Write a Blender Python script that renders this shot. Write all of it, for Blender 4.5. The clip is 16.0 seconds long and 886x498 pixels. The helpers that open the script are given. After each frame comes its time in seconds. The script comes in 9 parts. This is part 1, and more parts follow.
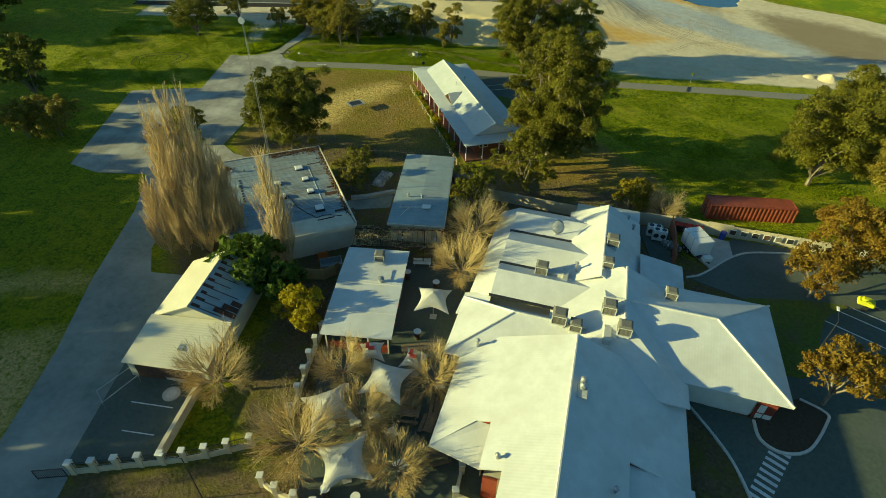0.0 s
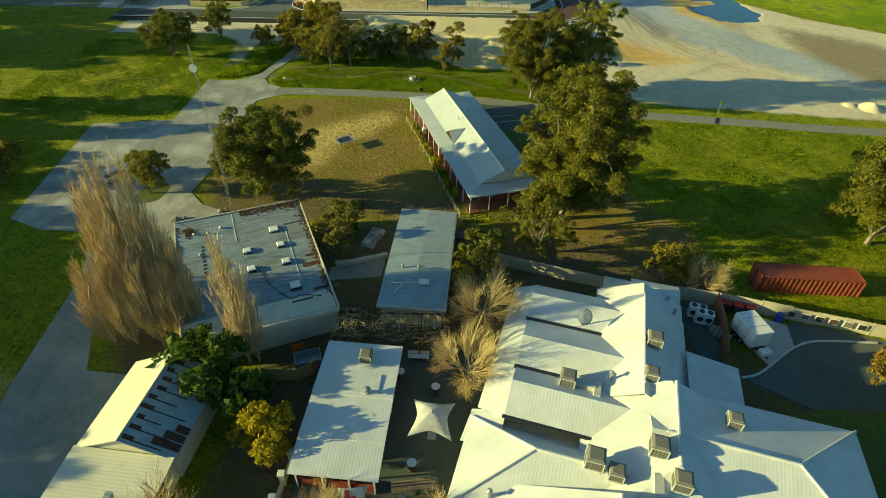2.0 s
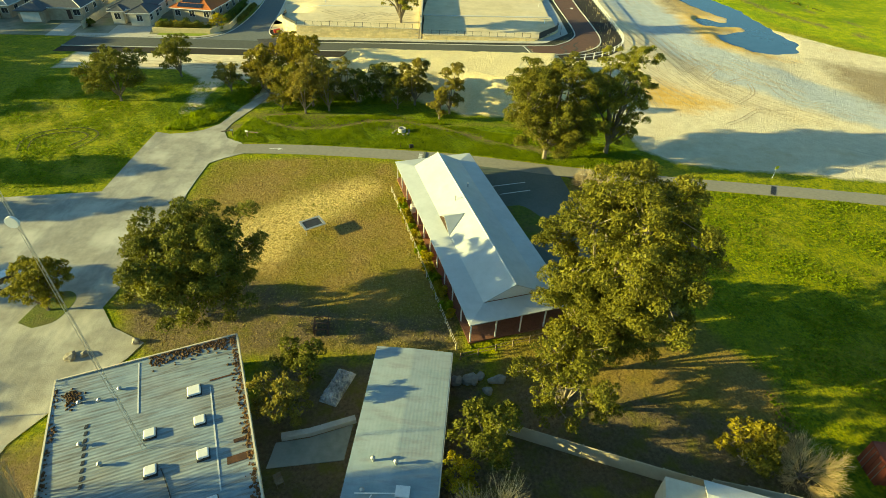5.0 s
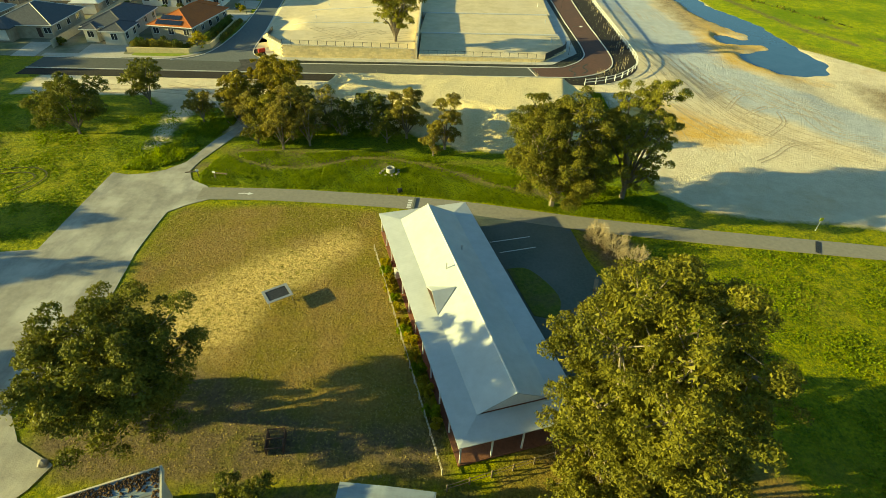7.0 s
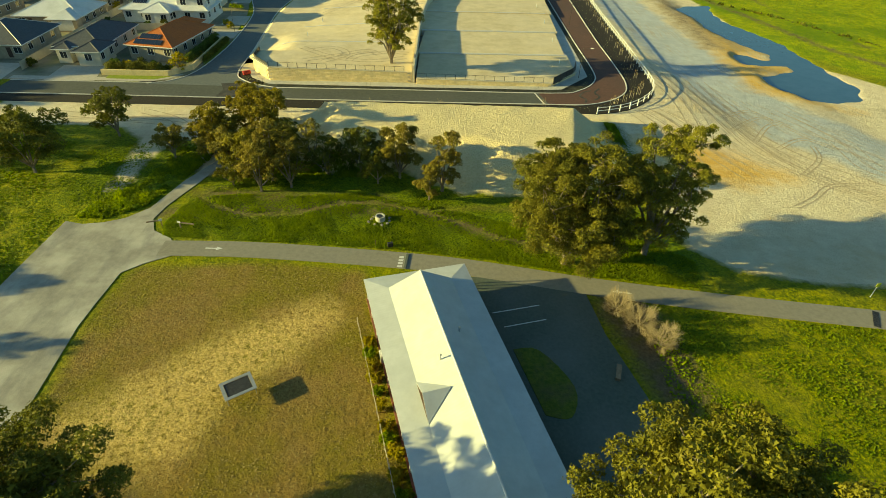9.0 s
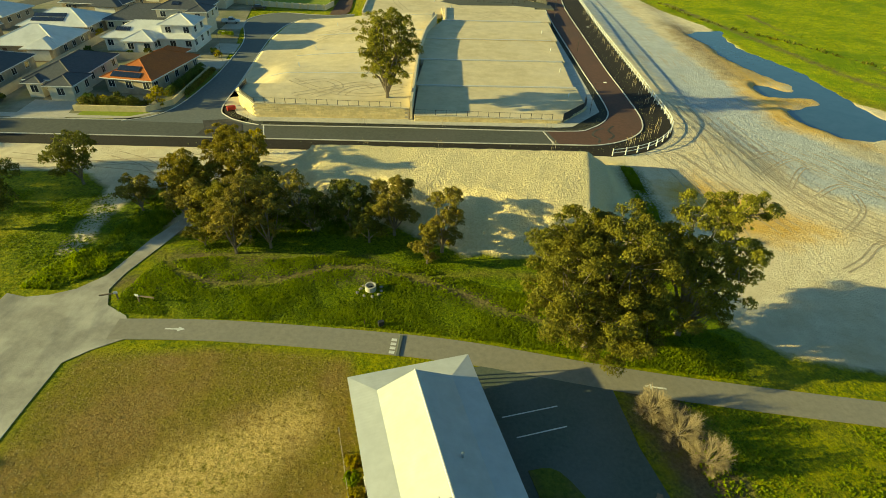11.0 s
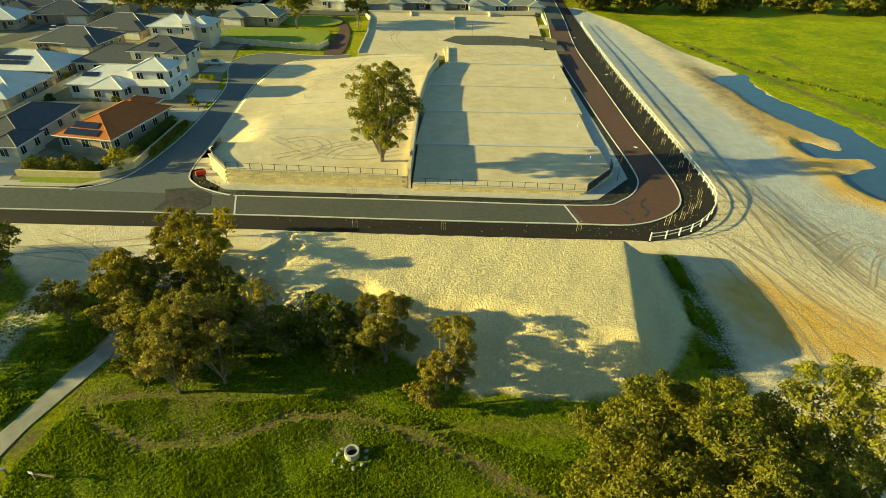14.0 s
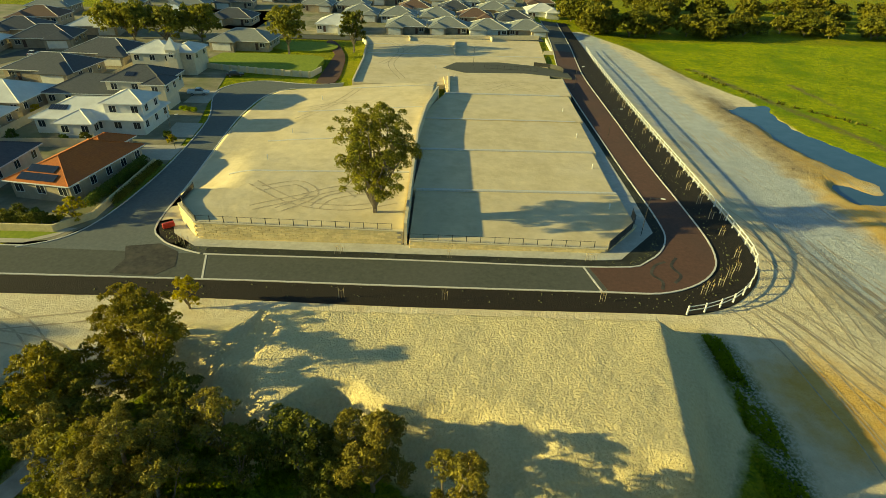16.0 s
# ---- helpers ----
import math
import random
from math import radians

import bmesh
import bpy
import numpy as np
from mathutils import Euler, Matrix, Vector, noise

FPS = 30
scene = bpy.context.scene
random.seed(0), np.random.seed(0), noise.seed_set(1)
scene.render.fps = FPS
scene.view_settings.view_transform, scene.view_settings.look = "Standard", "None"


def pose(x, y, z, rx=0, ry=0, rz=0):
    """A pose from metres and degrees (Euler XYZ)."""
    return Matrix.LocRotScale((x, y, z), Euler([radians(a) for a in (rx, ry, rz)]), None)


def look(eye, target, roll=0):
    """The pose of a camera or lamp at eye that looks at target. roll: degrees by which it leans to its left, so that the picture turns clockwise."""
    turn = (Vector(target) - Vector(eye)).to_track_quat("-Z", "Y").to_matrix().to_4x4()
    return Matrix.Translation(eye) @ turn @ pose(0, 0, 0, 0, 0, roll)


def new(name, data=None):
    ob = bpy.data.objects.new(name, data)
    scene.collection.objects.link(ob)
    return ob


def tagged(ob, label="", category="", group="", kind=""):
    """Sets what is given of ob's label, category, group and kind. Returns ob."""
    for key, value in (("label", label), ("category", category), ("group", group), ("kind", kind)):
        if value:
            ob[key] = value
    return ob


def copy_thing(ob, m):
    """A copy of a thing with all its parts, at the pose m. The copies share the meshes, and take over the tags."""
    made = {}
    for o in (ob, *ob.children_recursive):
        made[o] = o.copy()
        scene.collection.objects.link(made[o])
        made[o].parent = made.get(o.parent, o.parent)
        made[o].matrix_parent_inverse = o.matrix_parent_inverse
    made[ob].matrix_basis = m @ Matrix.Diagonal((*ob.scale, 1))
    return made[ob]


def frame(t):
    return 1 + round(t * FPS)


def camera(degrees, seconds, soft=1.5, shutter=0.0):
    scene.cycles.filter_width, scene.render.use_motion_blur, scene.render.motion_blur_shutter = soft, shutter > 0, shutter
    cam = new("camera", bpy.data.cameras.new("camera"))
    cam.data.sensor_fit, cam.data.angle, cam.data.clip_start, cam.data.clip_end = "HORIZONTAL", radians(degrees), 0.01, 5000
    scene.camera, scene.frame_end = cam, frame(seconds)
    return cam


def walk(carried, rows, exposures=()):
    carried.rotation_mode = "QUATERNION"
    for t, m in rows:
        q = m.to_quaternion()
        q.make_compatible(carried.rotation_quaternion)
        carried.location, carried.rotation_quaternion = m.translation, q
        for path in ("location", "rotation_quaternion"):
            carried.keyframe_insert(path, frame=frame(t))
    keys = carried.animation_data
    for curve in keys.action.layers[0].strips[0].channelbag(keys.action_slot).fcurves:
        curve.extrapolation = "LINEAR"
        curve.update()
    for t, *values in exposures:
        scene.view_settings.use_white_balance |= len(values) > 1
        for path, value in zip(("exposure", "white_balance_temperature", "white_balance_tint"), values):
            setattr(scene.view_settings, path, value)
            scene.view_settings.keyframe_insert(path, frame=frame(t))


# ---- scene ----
cam = camera(79.0, 16.0, soft=0.65)
PATH = [
    (0, (0.475, -0.171, 40.056), (0.557, 1.385, 38.802), 1.7),
    (0.5, (0.458, 2.972, 40.046), (0.541, 4.527, 38.791), 1.8),
    (1, (0.498, 6.312, 39.969), (0.584, 7.868, 38.716), 1.8),
    (1.5, (0.639, 9.813, 39.842), (0.725, 11.372, 38.591), 1.9),
    (2, (0.799, 13.458, 39.793), (0.883, 15.017, 38.543), 1.8),
    (2.5, (1.056, 17.171, 39.697), (1.139, 18.732, 38.45), 1.8),
    (3, (1.231, 20.887, 39.594), (1.315, 22.451, 38.351), 1.8),
    (3.5, (1.448, 24.66, 39.565), (1.533, 26.225, 38.323), 1.9),
    (4, (1.716, 28.282, 39.448), (1.801, 29.849, 38.208), 1.9),
    (4.5, (1.952, 31.775, 39.414), (2.039, 33.343, 38.175), 2.0),
    (5, (2.333, 35.137, 39.305), (2.419, 36.706, 38.068), 2.0),
    (7.5, (4.773, 50.58, 38.71), (4.837, 52.162, 37.488), 1.8),
    (8, (5.045, 53.432, 38.649), (5.106, 55.016, 37.43), 1.8),
    (10.5, (5.667, 67.375, 38.758), (5.725, 68.986, 37.574), 1.8),
    (11, (5.718, 70.17, 38.587), (5.773, 71.792, 37.417), 1.7),
    (11.5, (5.652, 73.149, 38.515), (5.706, 74.779, 37.356), 1.7),
    (12, (5.478, 76.17, 38.514), (5.534, 77.807, 37.367), 1.8),
    (12.5, (5.495, 79.164, 38.492), (5.551, 80.81, 37.358), 1.8),
    (13, (5.472, 82.109, 38.648), (5.528, 83.762, 37.524), 1.9),
    (13.5, (5.439, 85.141, 38.726), (5.497, 86.802, 37.613), 1.9),
    (14, (5.418, 88.178, 38.894), (5.474, 89.845, 37.79), 1.9),
    (14.5, (5.539, 91.2, 38.812), (5.594, 92.876, 37.721), 2.0),
    (15, (5.463, 94.381, 38.816), (5.518, 96.064, 37.737), 2.0),
    (15.5, (5.485, 97.471, 38.785), (5.541, 99.161, 37.718), 2.0),
    (16, (5.286, 100.554, 38.761), (5.347, 102.252, 37.707), 2.1),
]
walk(cam, [(t, look(eye, target, roll)) for t, eye, target, roll in PATH],
     exposures=[(0.0, 0.76, 6450, -22), (1.5, 0.78, 6500, -22), (2.0, 0.86, 6600, -22), (2.5, 1.12, 6800, -22), (3.5, 1.45, 7150, -21), (5.0, 1.55, 7500, -21), (8.0, 1.21, 7800, -20), (11.0, 1.07, 7900, -20), (12.5, 1.16, 7950, -19), (14.0, 1.17, 8050, -19), (16.0, 0.88, 8000, -18)])

# ---- light: a low late sun from the west and a clear sky ----
SUN_EL = 12.5
sun_dir = Vector((0.997, 0.075, -math.tan(radians(SUN_EL)))).normalized()   # the way the light travels
world = bpy.data.worlds.new("world")
scene.world = world
world.use_nodes = True
wn = world.node_tree.nodes
sky = wn.new("ShaderNodeTexSky")
sky.sky_type = "NISHITA"
sky.sun_disc = False
sky.ozone_density = 4.0
sky.sun_elevation = radians(SUN_EL)
sky.sun_rotation = math.atan2(-sun_dir.x, -sun_dir.y)
world.node_tree.links.new(sky.outputs[0], wn["Background"].inputs["Color"])
wn["Background"].inputs["Strength"].default_value = 0.086
sun_data = bpy.data.lights.new("sun", "SUN")
sun_data.energy, sun_data.angle, sun_data.color = 5.0, radians(0.6), (1.0, 0.80, 0.37)
sun = new("sun", sun_data)
sun.matrix_world = Matrix.Translation((-80, 60, 60)) @ sun_dir.to_track_quat("-Z", "Y").to_matrix().to_4x4()


# ---- materials ----
def rgb(c):
    return (c[0], c[1], c[2], 1.0)


def mat(name, dark, light, scale=2.0, rough=0.8, metal=0.0, bump=0.0, bump_scale=None, stain=None, stain_scale=0.15,
        stain_amount=0.35, ribs=None, per_object=0.0, per_island=0.0, spec=0.4, glow=None, streak=None):
    """Grain between two colours, broader stains over it, bump, and ribs=(angle, pitch, depth) for sheet metal."""
    m = bpy.data.materials.new(name)
    m.use_nodes = True
    nt = m.node_tree
    n, l = nt.nodes, nt.links
    b = n["Principled BSDF"]
    geo = n.new("ShaderNodeNewGeometry")
    tex = n.new("ShaderNodeTexCoord")
    noise_a = n.new("ShaderNodeTexNoise")
    noise_a.inputs["Scale"].default_value = scale
    noise_a.inputs["Detail"].default_value = 6
    noise_a.inputs["Roughness"].default_value = 0.65
    l.new(geo.outputs["Position"], noise_a.inputs["Vector"])
    ramp = n.new("ShaderNodeMapRange")
    ramp.inputs["From Min"].default_value, ramp.inputs["From Max"].default_value = 0.3, 0.7
    l.new(noise_a.outputs["Fac"], ramp.inputs["Value"])
    mix = n.new("ShaderNodeMix")
    mix.data_type = "RGBA"
    mix.inputs[6].default_value, mix.inputs[7].default_value = rgb(dark), rgb(light)
    l.new(ramp.outputs[0], mix.inputs[0])
    out = mix.outputs[2]
    if stain:
        noise_b = n.new("ShaderNodeTexNoise")
        noise_b.inputs["Scale"].default_value = stain_scale
        noise_b.inputs["Detail"].default_value = 5
        l.new(geo.outputs["Position"], noise_b.inputs["Vector"])
        rb = n.new("ShaderNodeMapRange")
        rb.inputs["From Min"].default_value, rb.inputs["From Max"].default_value = 0.45, 0.7
        rb.inputs["To Max"].default_value = stain_amount
        l.new(noise_b.outputs["Fac"], rb.inputs["Value"])
        mb = n.new("ShaderNodeMix")
        mb.data_type = "RGBA"
        l.new(rb.outputs[0], mb.inputs[0])
        l.new(out, mb.inputs[6])
        mb.inputs[7].default_value = rgb(stain)
        out = mb.outputs[2]
    if streak:
        colour, sx, sy, amount = streak
        ms = n.new("ShaderNodeMapping")
        ms.inputs["Scale"].default_value = (sx, sy, 0.3)
        l.new(tex.outputs["Object"], ms.inputs["Vector"])
        ns = n.new("ShaderNodeTexNoise")
        ns.inputs["Scale"].default_value, ns.inputs["Detail"].default_value = 1.0, 6
        ns.inputs["Roughness"].default_value = 0.7
        l.new(ms.outputs[0], ns.inputs["Vector"])
        rs_ = n.new("ShaderNodeMapRange")
        rs_.inputs["From Min"].default_value, rs_.inputs["From Max"].default_value = 0.48, 0.68
        rs_.inputs["To Max"].default_value = amount
        l.new(ns.outputs["Fac"], rs_.inputs["Value"])
        mz = n.new("ShaderNodeMix")
        mz.data_type = "RGBA"
        l.new(rs_.outputs[0], mz.inputs[0])
        l.new(out, mz.inputs[6])
        mz.inputs[7].default_value = rgb(colour)
        out = mz.outputs[2]
    if per_object or per_island:
        if per_object:
            src = n.new("ShaderNodeObjectInfo").outputs["Random"]
        else:
            src = geo.outputs["Random Per Island"]
        hv = n.new("ShaderNodeHueSaturation")
        amount = per_object or per_island
        vr = n.new("ShaderNodeMapRange")
        vr.inputs["To Min"].default_value, vr.inputs["To Max"].default_value = 1 - amount, 1 + amount
        l.new(src, vr.inputs["Value"])
        l.new(vr.outputs[0], hv.inputs["Value"])
        l.new(out, hv.inputs["Color"])
        out = hv.outputs[0]
    l.new(out, b.inputs["Base Color"])
    b.inputs["Roughness"].default_value = rough
    b.inputs["Metallic"].default_value = metal
    b.inputs["Specular IOR Level"].default_value = spec
    normal = None
    if bump:
        bp = n.new("ShaderNodeBump")
        bp.inputs["Strength"].default_value = 1.0
        bp.inputs["Distance"].default_value = bump
        nb = n.new("ShaderNodeTexNoise")
        nb.inputs["Scale"].default_value = bump_scale or scale * 2
        nb.inputs["Detail"].default_value = 5
        l.new(geo.outputs["Position"], nb.inputs["Vector"])
        l.new(nb.outputs["Fac"], bp.inputs["Height"])
        normal = bp.outputs[0]
    if ribs:
        angle, pitch, depth = ribs
        mp = n.new("ShaderNodeMapping")
        mp.inputs["Rotation"].default_value[2] = radians(angle)
        l.new(tex.outputs["Object"], mp.inputs["Vector"])
        wv = n.new("ShaderNodeTexWave")
        wv.inputs["Scale"].default_value = 0.314 / pitch
        l.new(mp.outputs[0], wv.inputs["Vector"])
        bw = n.new("ShaderNodeBump")
        bw.inputs["Distance"].default_value = depth
        l.new(wv.outputs["Fac"], bw.inputs["Height"])
        if normal:
            l.new(normal, bw.inputs["Normal"])
        normal = bw.outputs[0]
    if normal:
        l.new(normal, b.inputs["Normal"])
    if glow:
        b.inputs["Emission Color"].default_value = rgb(glow)
        b.inputs["Emission Strength"].default_value = 1
    return m


def leaf_mat(name, dark, light, thin=0.25, rust=0.0):
    m = bpy.data.materials.new(name)
    m.use_nodes = True
    n, l = m.node_tree.nodes, m.node_tree.links
    b = n["Principled BSDF"]
    geo = n.new("ShaderNodeNewGeometry")
    nz = n.new("ShaderNodeTexNoise")
    nz.inputs["Scale"].default_value = 0.55
    nz.inputs["Detail"].default_value = 3
    l.new(geo.outputs["Position"], nz.inputs["Vector"])
    add = n.new("ShaderNodeMath")
    add.operation = "MULTIPLY_ADD"
    l.new(geo.outputs["Random Per Island"], add.inputs[0])
    add.inputs[1].default_value = 0.6
    sub = n.new("ShaderNodeMapRange")
    sub.inputs["From Min"].default_value, sub.inputs["From Max"].default_value = 0.3, 0.7
    sub.inputs["To Max"].default_value = 0.5
    l.new(nz.outputs["Fac"], sub.inputs["Value"])
    l.new(sub.outputs[0], add.inputs[2])
    mix = n.new("ShaderNodeMix")
    mix.data_type = "RGBA"
    mix.inputs[6].default_value, mix.inputs[7].default_value = rgb(dark), rgb(light)
    l.new(add.outputs[0], mix.inputs[0])
    warm = n.new("ShaderNodeTexNoise")
    warm.inputs["Scale"].default_value, warm.inputs["Detail"].default_value = 0.33, 4
    l.new(geo.outputs["Position"], warm.inputs["Vector"])
    wr = n.new("ShaderNodeMapRange")
    wr.inputs["From Min"].default_value, wr.inputs["From Max"].default_value, wr.inputs["To Max"].default_value = 0.5, 0.72, rust
    l.new(warm.outputs["Fac"], wr.inputs["Value"])
    tint = n.new("ShaderNodeMix")
    tint.data_type = "RGBA"
    l.new(wr.outputs[0], tint.inputs[0])
    l.new(mix.outputs[2], tint.inputs[6])
    tint.inputs[7].default_value = rgb((light[0], light[1] * 0.72, light[2] * 0.9))
    mix = tint
    l.new(mix.outputs[2], b.inputs["Base Color"])
    b.inputs["Roughness"].default_value = 0.65
    b.inputs["Specular IOR Level"].default_value = 0.25
    tr = n.new("ShaderNodeBsdfTranslucent")
    l.new(mix.outputs[2], tr.inputs["Color"])
    ms = n.new("ShaderNodeMixShader")
    ms.inputs[0].default_value = thin
    l.new(b.outputs[0], ms.inputs[1])
    l.new(tr.outputs[0], ms.inputs[2])
    l.new(ms.outputs[0], n["Material Output"].inputs["Surface"])
    return m


M_ASPHALT = mat("asphalt", (0.070, 0.090, 0.074), (0.108, 0.130, 0.108), 3.0, 0.9, bump=0.01, bump_scale=20, stain=(0.17, 0.17, 0.165), stain_scale=0.12, stain_amount=0.5)
M_OLDROAD = mat("old_bitumen", (0.17, 0.19, 0.172), (0.26, 0.28, 0.255), 1.2, 0.92, bump=0.01, bump_scale=15, stain=(0.46, 0.44, 0.39), stain_scale=0.14, stain_amount=0.6)
M_PATH = mat("path_asphalt", (0.218, 0.201, 0.162), (0.289, 0.266, 0.216), 2.0, 0.9, bump=0.008, bump_scale=18, stain=(0.22, 0.21, 0.18), stain_scale=0.3)
M_STREET = mat("street_asphalt", (0.060, 0.064, 0.056), (0.095, 0.10, 0.085), 2.0, 0.9, bump=0.006, bump_scale=20, stain=(0.10, 0.098, 0.09), stain_scale=0.09, stain_amount=0.5)
M_SIDESTREET = mat("side_street_asphalt", (0.105, 0.118, 0.118), (0.155, 0.17, 0.165), 2.0, 0.9, bump=0.006, bump_scale=20, stain=(0.13, 0.13, 0.12), stain_scale=0.09, stain_amount=0.5)
M_REDROAD = mat("red_asphalt", (0.085, 0.043, 0.033), (0.13, 0.064, 0.048), 2.0, 0.9, bump=0.006, bump_scale=20, stain=(0.07, 0.045, 0.04), stain_scale=0.1, stain_amount=0.6)
M_MULCH = mat("mulch", (0.004, 0.0035, 0.003), (0.030, 0.021, 0.014), 7.0, 0.95, bump=0.05, bump_scale=8)
M_CONCRETE = mat("concrete", (0.42, 0.40, 0.36), (0.56, 0.54, 0.49), 1.5, 0.85, bump=0.004, stain=(0.34, 0.31, 0.26), stain_scale=0.5)
M_KERB = mat("kerb_concrete", (0.52, 0.50, 0.46), (0.66, 0.64, 0.60), 3.0, 0.85)
M_PAINT = mat("road_paint", (0.6, 0.6, 0.58), (0.8, 0.8, 0.78), 8.0, 0.7, stain=(0.3, 0.3, 0.29), stain_scale=2.0)
M_PAD = mat("lot_sand", (0.54, 0.44, 0.27), (0.72, 0.60, 0.39), 0.35, 0.95, bump=0.06, bump_scale=0.9, stain=(0.70, 0.60, 0.44), stain_scale=0.12, stain_amount=0.5)
M_LIME = mat("limestone", (0.66, 0.52, 0.27), (0.80, 0.66, 0.38), 2.5, 0.9, bump=0.01, per_object=0.10, stain=(0.42, 0.33, 0.2), stain_scale=0.8)
M_LIMECAP = mat("limestone_capping", (0.58, 0.50, 0.35), (0.70, 0.62, 0.46), 2.0, 0.9)
M_WHITEROOF = mat("white_roof_sheet", (0.62, 0.62, 0.60), (0.72, 0.72, 0.70), 1.0, 0.45, stain=(0.50, 0.50, 0.47), stain_scale=0.35, stain_amount=0.5, ribs=(0, 0.25, 0.003))
M_WHITEROOF_X = mat("white_roof_sheet_cross", (0.61, 0.61, 0.59), (0.71, 0.71, 0.69), 1.0, 0.45, stain=(0.49, 0.48, 0.44), stain_scale=0.35, stain_amount=0.5, ribs=(90, 0.25, 0.003))
M_FLASH = mat("roof_flashing", (0.55, 0.55, 0.53), (0.7, 0.7, 0.68), 2.0, 0.45)
M_GREYROOF = mat("weathered_iron_roof", (0.22, 0.275, 0.31), (0.34, 0.40, 0.44), 0.8, 0.5, metal=0.1, stain=(0.30, 0.26, 0.21), stain_scale=0.3, stain_amount=0.5, ribs=(90, 0.28, 0.02), streak=((0.11, 0.085, 0.06), 0.3, 3.2, 0.75))
M_BLUEROOF = mat("galvanised_roof", (0.27, 0.335, 0.355), (0.37, 0.43, 0.455), 0.8, 0.42, metal=0.1, stain=(0.36, 0.38, 0.39), stain_scale=0.25, stain_amount=0.5, ribs=(0, 0.3, 0.002), streak=((0.25, 0.25, 0.25), 0.4, 1.6, 0.6))
M_LONGROOF = mat("pale_roof_sheet", (0.46, 0.48, 0.48), (0.55, 0.57, 0.57), 0.9, 0.4, stain=(0.40, 0.42, 0.42), stain_scale=0.3, ribs=(90, 0.3, 0.003))
M_CREAMROOF = mat("cream_roof_sheet", (0.62, 0.58, 0.45), (0.72, 0.68, 0.54), 1.0, 0.5, stain=(0.5, 0.44, 0.32), stain_scale=0.5, ribs=(90, 0.25, 0.007))
M_LITTER = mat("leaf_litter", (0.05, 0.026, 0.012), (0.20, 0.11, 0.045), 6.0, 0.95, per_island=0.3)
M_RUSTED = mat("rusted_sheet", (0.035, 0.018, 0.012), (0.12, 0.055, 0.03), 2.0, 0.9, bump=0.01)
M_WALL = mat("cream_render", (0.60, 0.54, 0.42), (0.70, 0.64, 0.51), 1.5, 0.85, stain=(0.5, 0.43, 0.32), stain_scale=0.7)
M_WALLWHITE = mat("white_render", (0.66, 0.65, 0.61), (0.76, 0.75, 0.71), 1.5, 0.8, stain=(0.55, 0.52, 0.45), stain_scale=0.7)
M_HOUSEWALL = mat("house_brick", (0.34, 0.28, 0.20), (0.46, 0.39, 0.29), 1.5, 0.85, stain=(0.22, 0.17, 0.12), stain_scale=0.7, per_object=0.2)
M_REDWALL = mat("dark_red_cladding", (0.19, 0.035, 0.022), (0.28, 0.06, 0.035), 2.0, 0.7)
M_BRICK = mat("red_brick", (0.20, 0.085, 0.05), (0.30, 0.13, 0.08), 5.0, 0.85)
M_TIMBER = mat("weathered_timber", (0.18, 0.13, 0.08), (0.30, 0.23, 0.15), 4.0, 0.85, bump=0.005)
M_DARKTIMBER = mat("dark_timber", (0.06, 0.035, 0.025), (0.12, 0.07, 0.05), 4.0, 0.85)
M_BARK = mat("bark", (0.14, 0.11, 0.08), (0.30, 0.25, 0.19), 3.0, 0.9, bump=0.02)
M_TWIG = mat("bare_twigs", (0.40, 0.29, 0.12), (0.62, 0.47, 0.23), 1.2, 0.9, per_island=0.15)
M_DULLTWIG = mat("dull_bare_twigs", (0.22, 0.175, 0.11), (0.36, 0.29, 0.19), 1.2, 0.9, per_island=0.15)
M_POPLAR = mat("poplar_twigs", (0.42, 0.32, 0.17), (0.66, 0.51, 0.29), 0.8, 0.9, per_island=0.15)
M_METAL = mat("grey_metal", (0.36, 0.37, 0.37), (0.48, 0.49, 0.49), 3.0, 0.45, metal=0.6)
M_DARKMETAL = mat("dark_metal", (0.02, 0.02, 0.022), (0.05, 0.05, 0.05), 3.0, 0.5)
M_WHITE = mat("white_paint", (0.72, 0.71, 0.68), (0.80, 0.79, 0.77), 4.0, 0.55)
M_COOLER = mat("cooler_casing", (0.47, 0.47, 0.43), (0.58, 0.58, 0.54), 3.0, 0.6, stain=(0.36, 0.32, 0.24), stain_scale=2.0)
M_COOLERPAD = mat("cooler_pad", (0.12, 0.115, 0.10), (0.24, 0.23, 0.20), 10.0, 0.9)
M_GLASS = mat("window_glass", (0.02, 0.025, 0.03), (0.04, 0.045, 0.05), 1.0, 0.08, spec=0.8)
M_SAIL = mat("shade_cloth", (0.78, 0.76, 0.72), (0.88, 0.86, 0.82), 1.5, 0.85, stain=(0.5, 0.47, 0.42), stain_scale=0.9)
M_RUST_CONT = mat("oxide_container_paint", (0.24, 0.05, 0.028), (0.36, 0.085, 0.045), 1.3, 0.6, stain=(0.16, 0.05, 0.03), stain_scale=0.8, stain_amount=0.6)
M_TERRA = mat("terracotta_tiles", (0.40, 0.105, 0.02), (0.54, 0.16, 0.032), 3.0, 0.8, stain=(0.26, 0.085, 0.035), stain_scale=0.4, ribs=(0, 0.35, 0.012))
M_DARKROOF = mat("charcoal_roof", (0.055, 0.06, 0.07), (0.09, 0.095, 0.105), 2.0, 0.65, ribs=(0, 0.35, 0.007))
M_MIDROOF = mat("grey_green_roof", (0.20, 0.21, 0.19), (0.28, 0.29, 0.27), 2.0, 0.6, ribs=(0, 0.35, 0.007))
